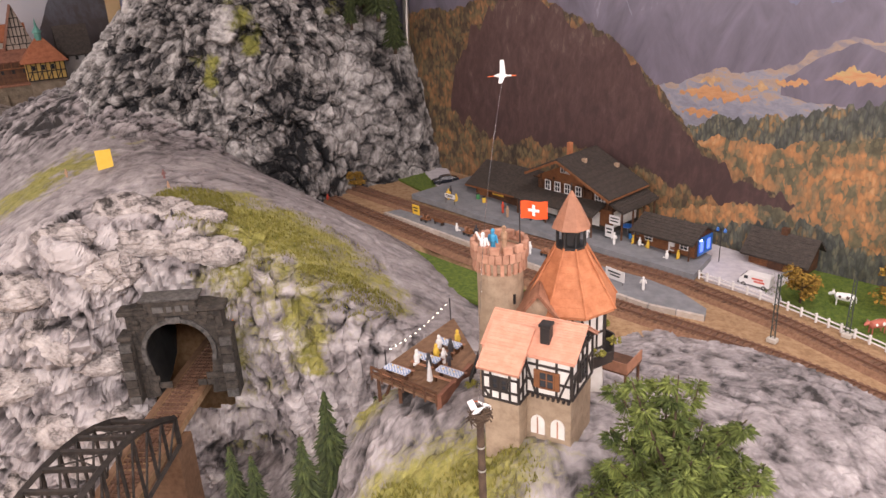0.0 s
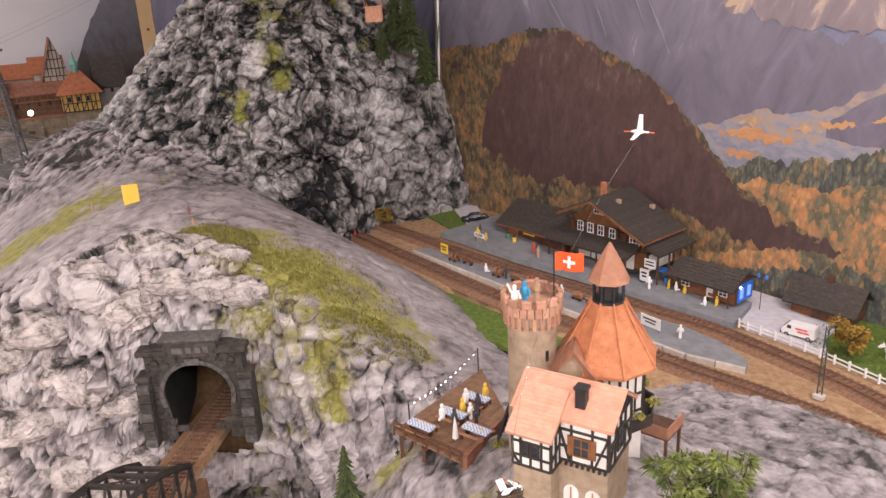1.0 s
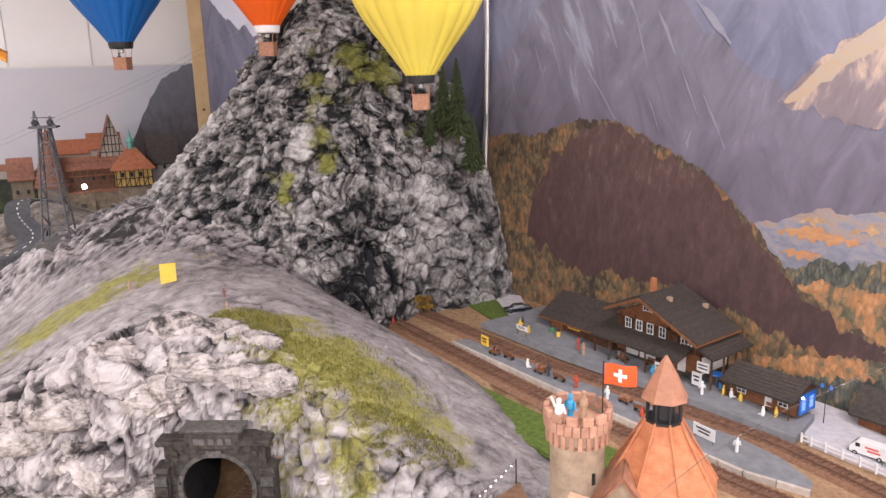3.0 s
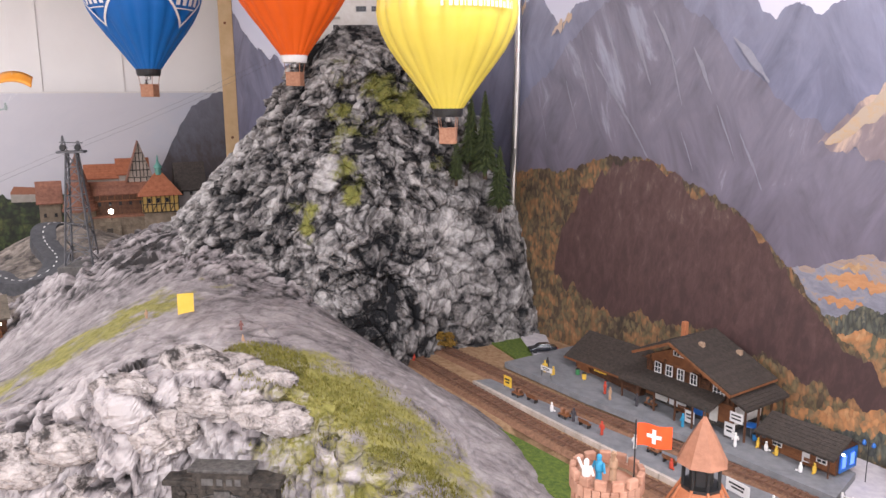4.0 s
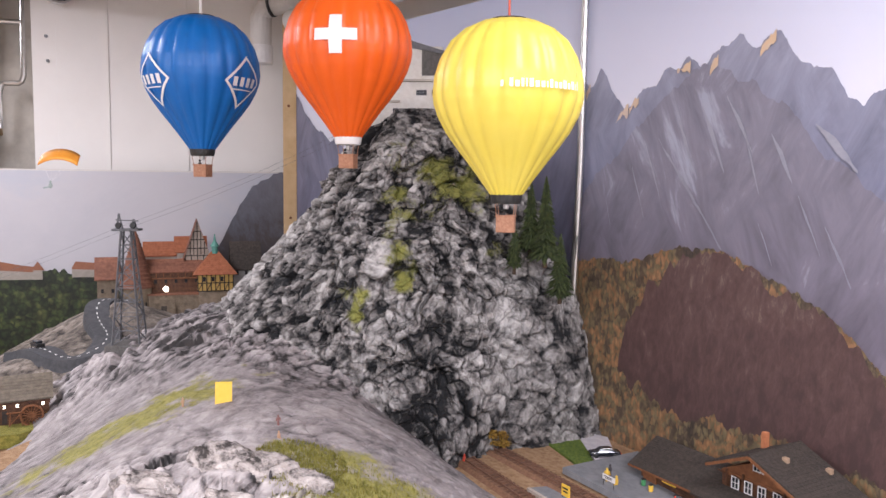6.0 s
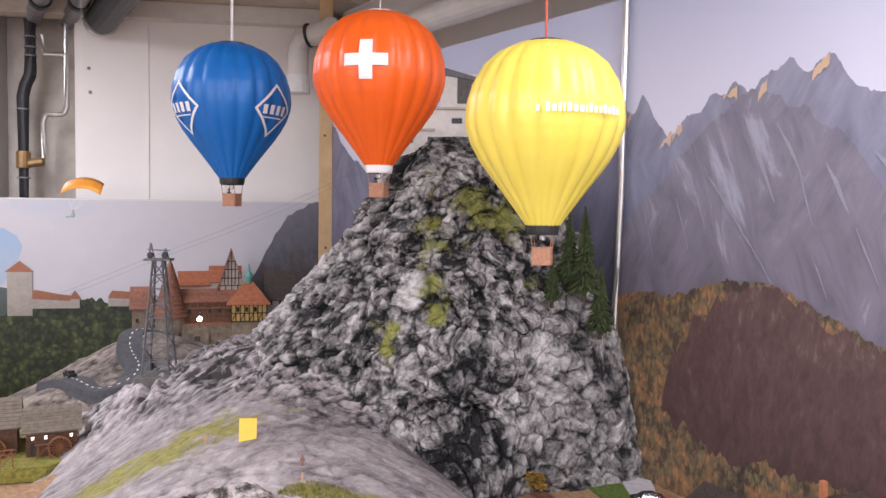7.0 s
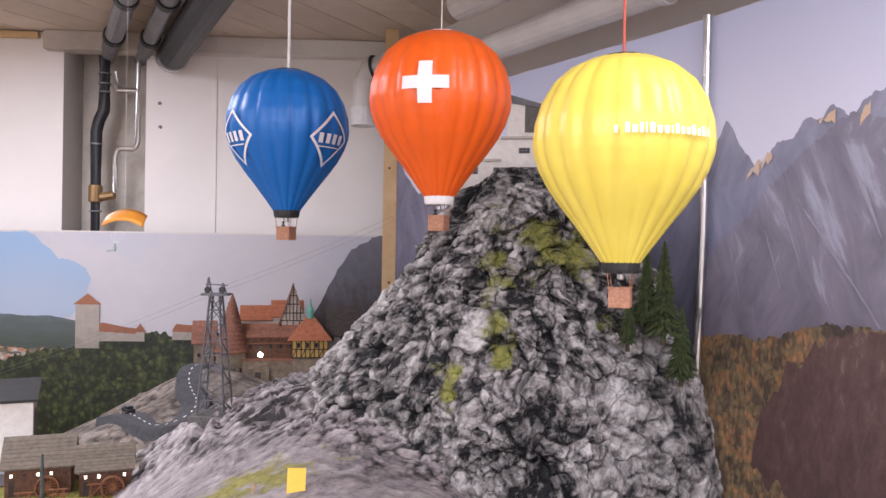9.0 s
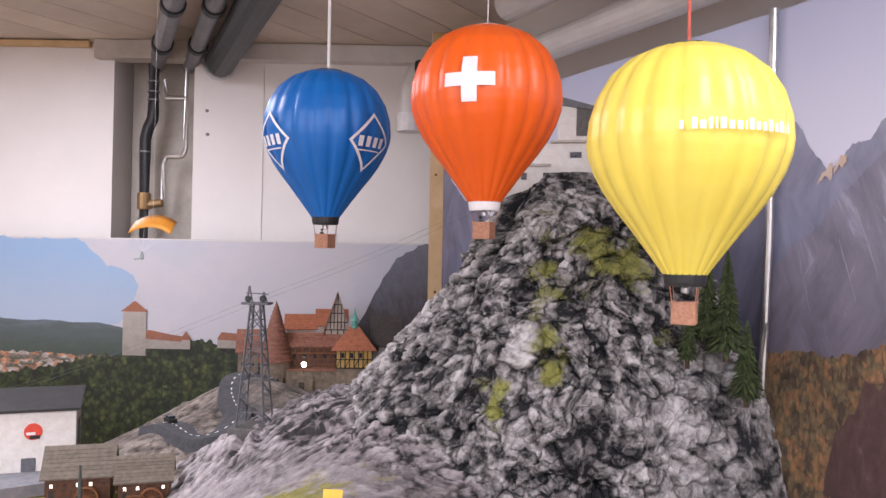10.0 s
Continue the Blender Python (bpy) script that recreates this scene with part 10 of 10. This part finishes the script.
# ---------------------------------------------------------------- paraglider
t = thing("paraglider", pose(-0.552, 0.893, 1.728, 0, 0, 28) @ Matrix.Scale(0.76, 4), "orange paraglider model with pilot hung on a thread", "paraglider")
bm = B()
n = 14
rows = []
for i in range(n + 1):
    a = radians(-38 + 76 * i / n)
    x, z = 0.040 * math.sin(a), 0.040 * math.cos(a) - 0.026
    rows.append([bm.verts.new((x, y, z + dz)) for y, dz in ((-0.014, -0.0075), (-0.008, -0.0022), (0.004, 0.0045), (0.014, 0.0085), (0.0, 0.0012))])
for a, b in zip(rows, rows[1:]):
    for k in range(5):
        bm.faces.new((a[k], b[k], b[(k + 1) % 5], a[(k + 1) % 5]))
bm.faces.new(rows[0][::-1])
bm.faces.new(rows[-1])
bmesh.ops.recalc_face_normals(bm, faces=bm.faces[:])
part("canopy", bm, mat("orange_canopy", (0.72, 0.26, 0.02), (0.80, 0.36, 0.05), 0.5, scale=40), t, smooth=True)
for x in (-0.022, -0.01, 0.01, 0.022):
    part("line", bar(B(), (x, 0, 0.006), (-0.012, 0, -0.024), 0.0002, n=5), M["white"], t)
part("thread", bar(B(), (0, 0, 0.014), (0, 0, (CEILING - 1.728) / 0.76), 0.0003, n=5), M["white"], t)
bm = B()
lathe(bm, [(0.001, -0.0065), (0.0026, -0.004), (0.0022, 0.0), (0.0008, 0.001)], 8, pose(-0.012, 0, -0.026))
bmesh.ops.create_icosphere(bm, subdivisions=1, radius=0.0019, matrix=pose(-0.012, 0, -0.0235))
bar(bm, (-0.012, 0, -0.0305), (-0.021, 0, -0.0320), 0.0022)
part("pilot", bm, paint((0.25, 0.3, 0.28)), t)

# ---------------------------------------------------------------- emblems on the balloons
def diamond(mid, z, half_a, half_z):
    """A white outlined diamond with bars for its lettering."""
    bm = B()
    corners = [(mid, z + half_z), (mid + half_a, z), (mid, z - half_z), (mid - half_a, z)]
    for k in range(4):
        (a0, z0), (a1, z1) = corners[k], corners[(k + 1) % 4]
        n = 10
        rows = []
        for i in range(n + 1):
            f = i / n
            for s in (0.86, 1.0):
                rows.append(bm.verts.new(on_envelope(radians(mid + (a0 + (a1 - a0) * f - mid) * s), z + (z0 + (z1 - z0) * f - z) * s)))
        for i in range(n):
            bm.faces.new((rows[2 * i], rows[2 * i + 1], rows[2 * i + 3], rows[2 * i + 2]))
    for k in range(4):
        a0 = mid - half_a * 0.62 + k * half_a * 0.33
        patch(bm, [(a0, a0 + half_a * 0.2, z - 0.006, z + 0.006)])
    patch(bm, [(mid - half_a * 0.6, mid + half_a * 0.5, z - 0.011, z - 0.0095)])
    return bm


for mid in (-14, -117, 106):
    part("emblem", diamond(mid, -0.016, 25, 0.035), M["sticker"], blue_env, "white outlined diamond emblem")
bm = B()
rr = random.Random(2)
a = -88
while a < -28:
    w = rr.choice((1.8, 2.4, 2.8, 1.0))
    patch(bm, [(a, a + w, -0.001, -0.001 + rr.choice((0.0058, 0.0058, 0.0078)))])
    a += w + (1.3 if rr.random() > 0.15 else 4.0)
part("lettering", bm, M["sticker"], yel_env, "white bars of lettering")
bm = B()
for k in range(28):
    a = 2 * math.pi * k / 28
    zb = -0.105
    p = [Vector((0.0182 * math.cos(a + d), 0.0182 * math.sin(a + d), zb + h)) for d, h in ((-0.09, 0.004), (0.09, 0.004), (0.0, 0.0085))]
    bm.faces.new([bm.verts.new(q) for q in p])
part("skirt_teeth", bm, M["white"], red)


def motions():
    rows = [(0.0, 11.8, 47.9), (0.5, 24.0, 47.2), (1.0, 35.6, 46.2), (1.5, 46.0, 44.6), (2.0, 55.0, 41.9), (2.5, 63.5, 38.9), (3.0, 73.0, 35.0), (4.0, 95.0, 28.0), (5.0, 118.0, 25.0), (6.0, 140.0, 25.0), (7.0, 162.0, 25.0), (8.0, 184.0, 25.0), (9.0, 206.0, 25.0), (10.0, 228.0, 25.0)]
    # the rod swings about the nest: azimuth from +y towards +x, then tilt
    walk(flying, [(t, pose(0.024, 0.346, 1.4785) @ pose(0, 0, 0, 0, 0, -az) @ pose(0, 0, 0, el, 0, 0)) for t, az, el in rows])


motions()
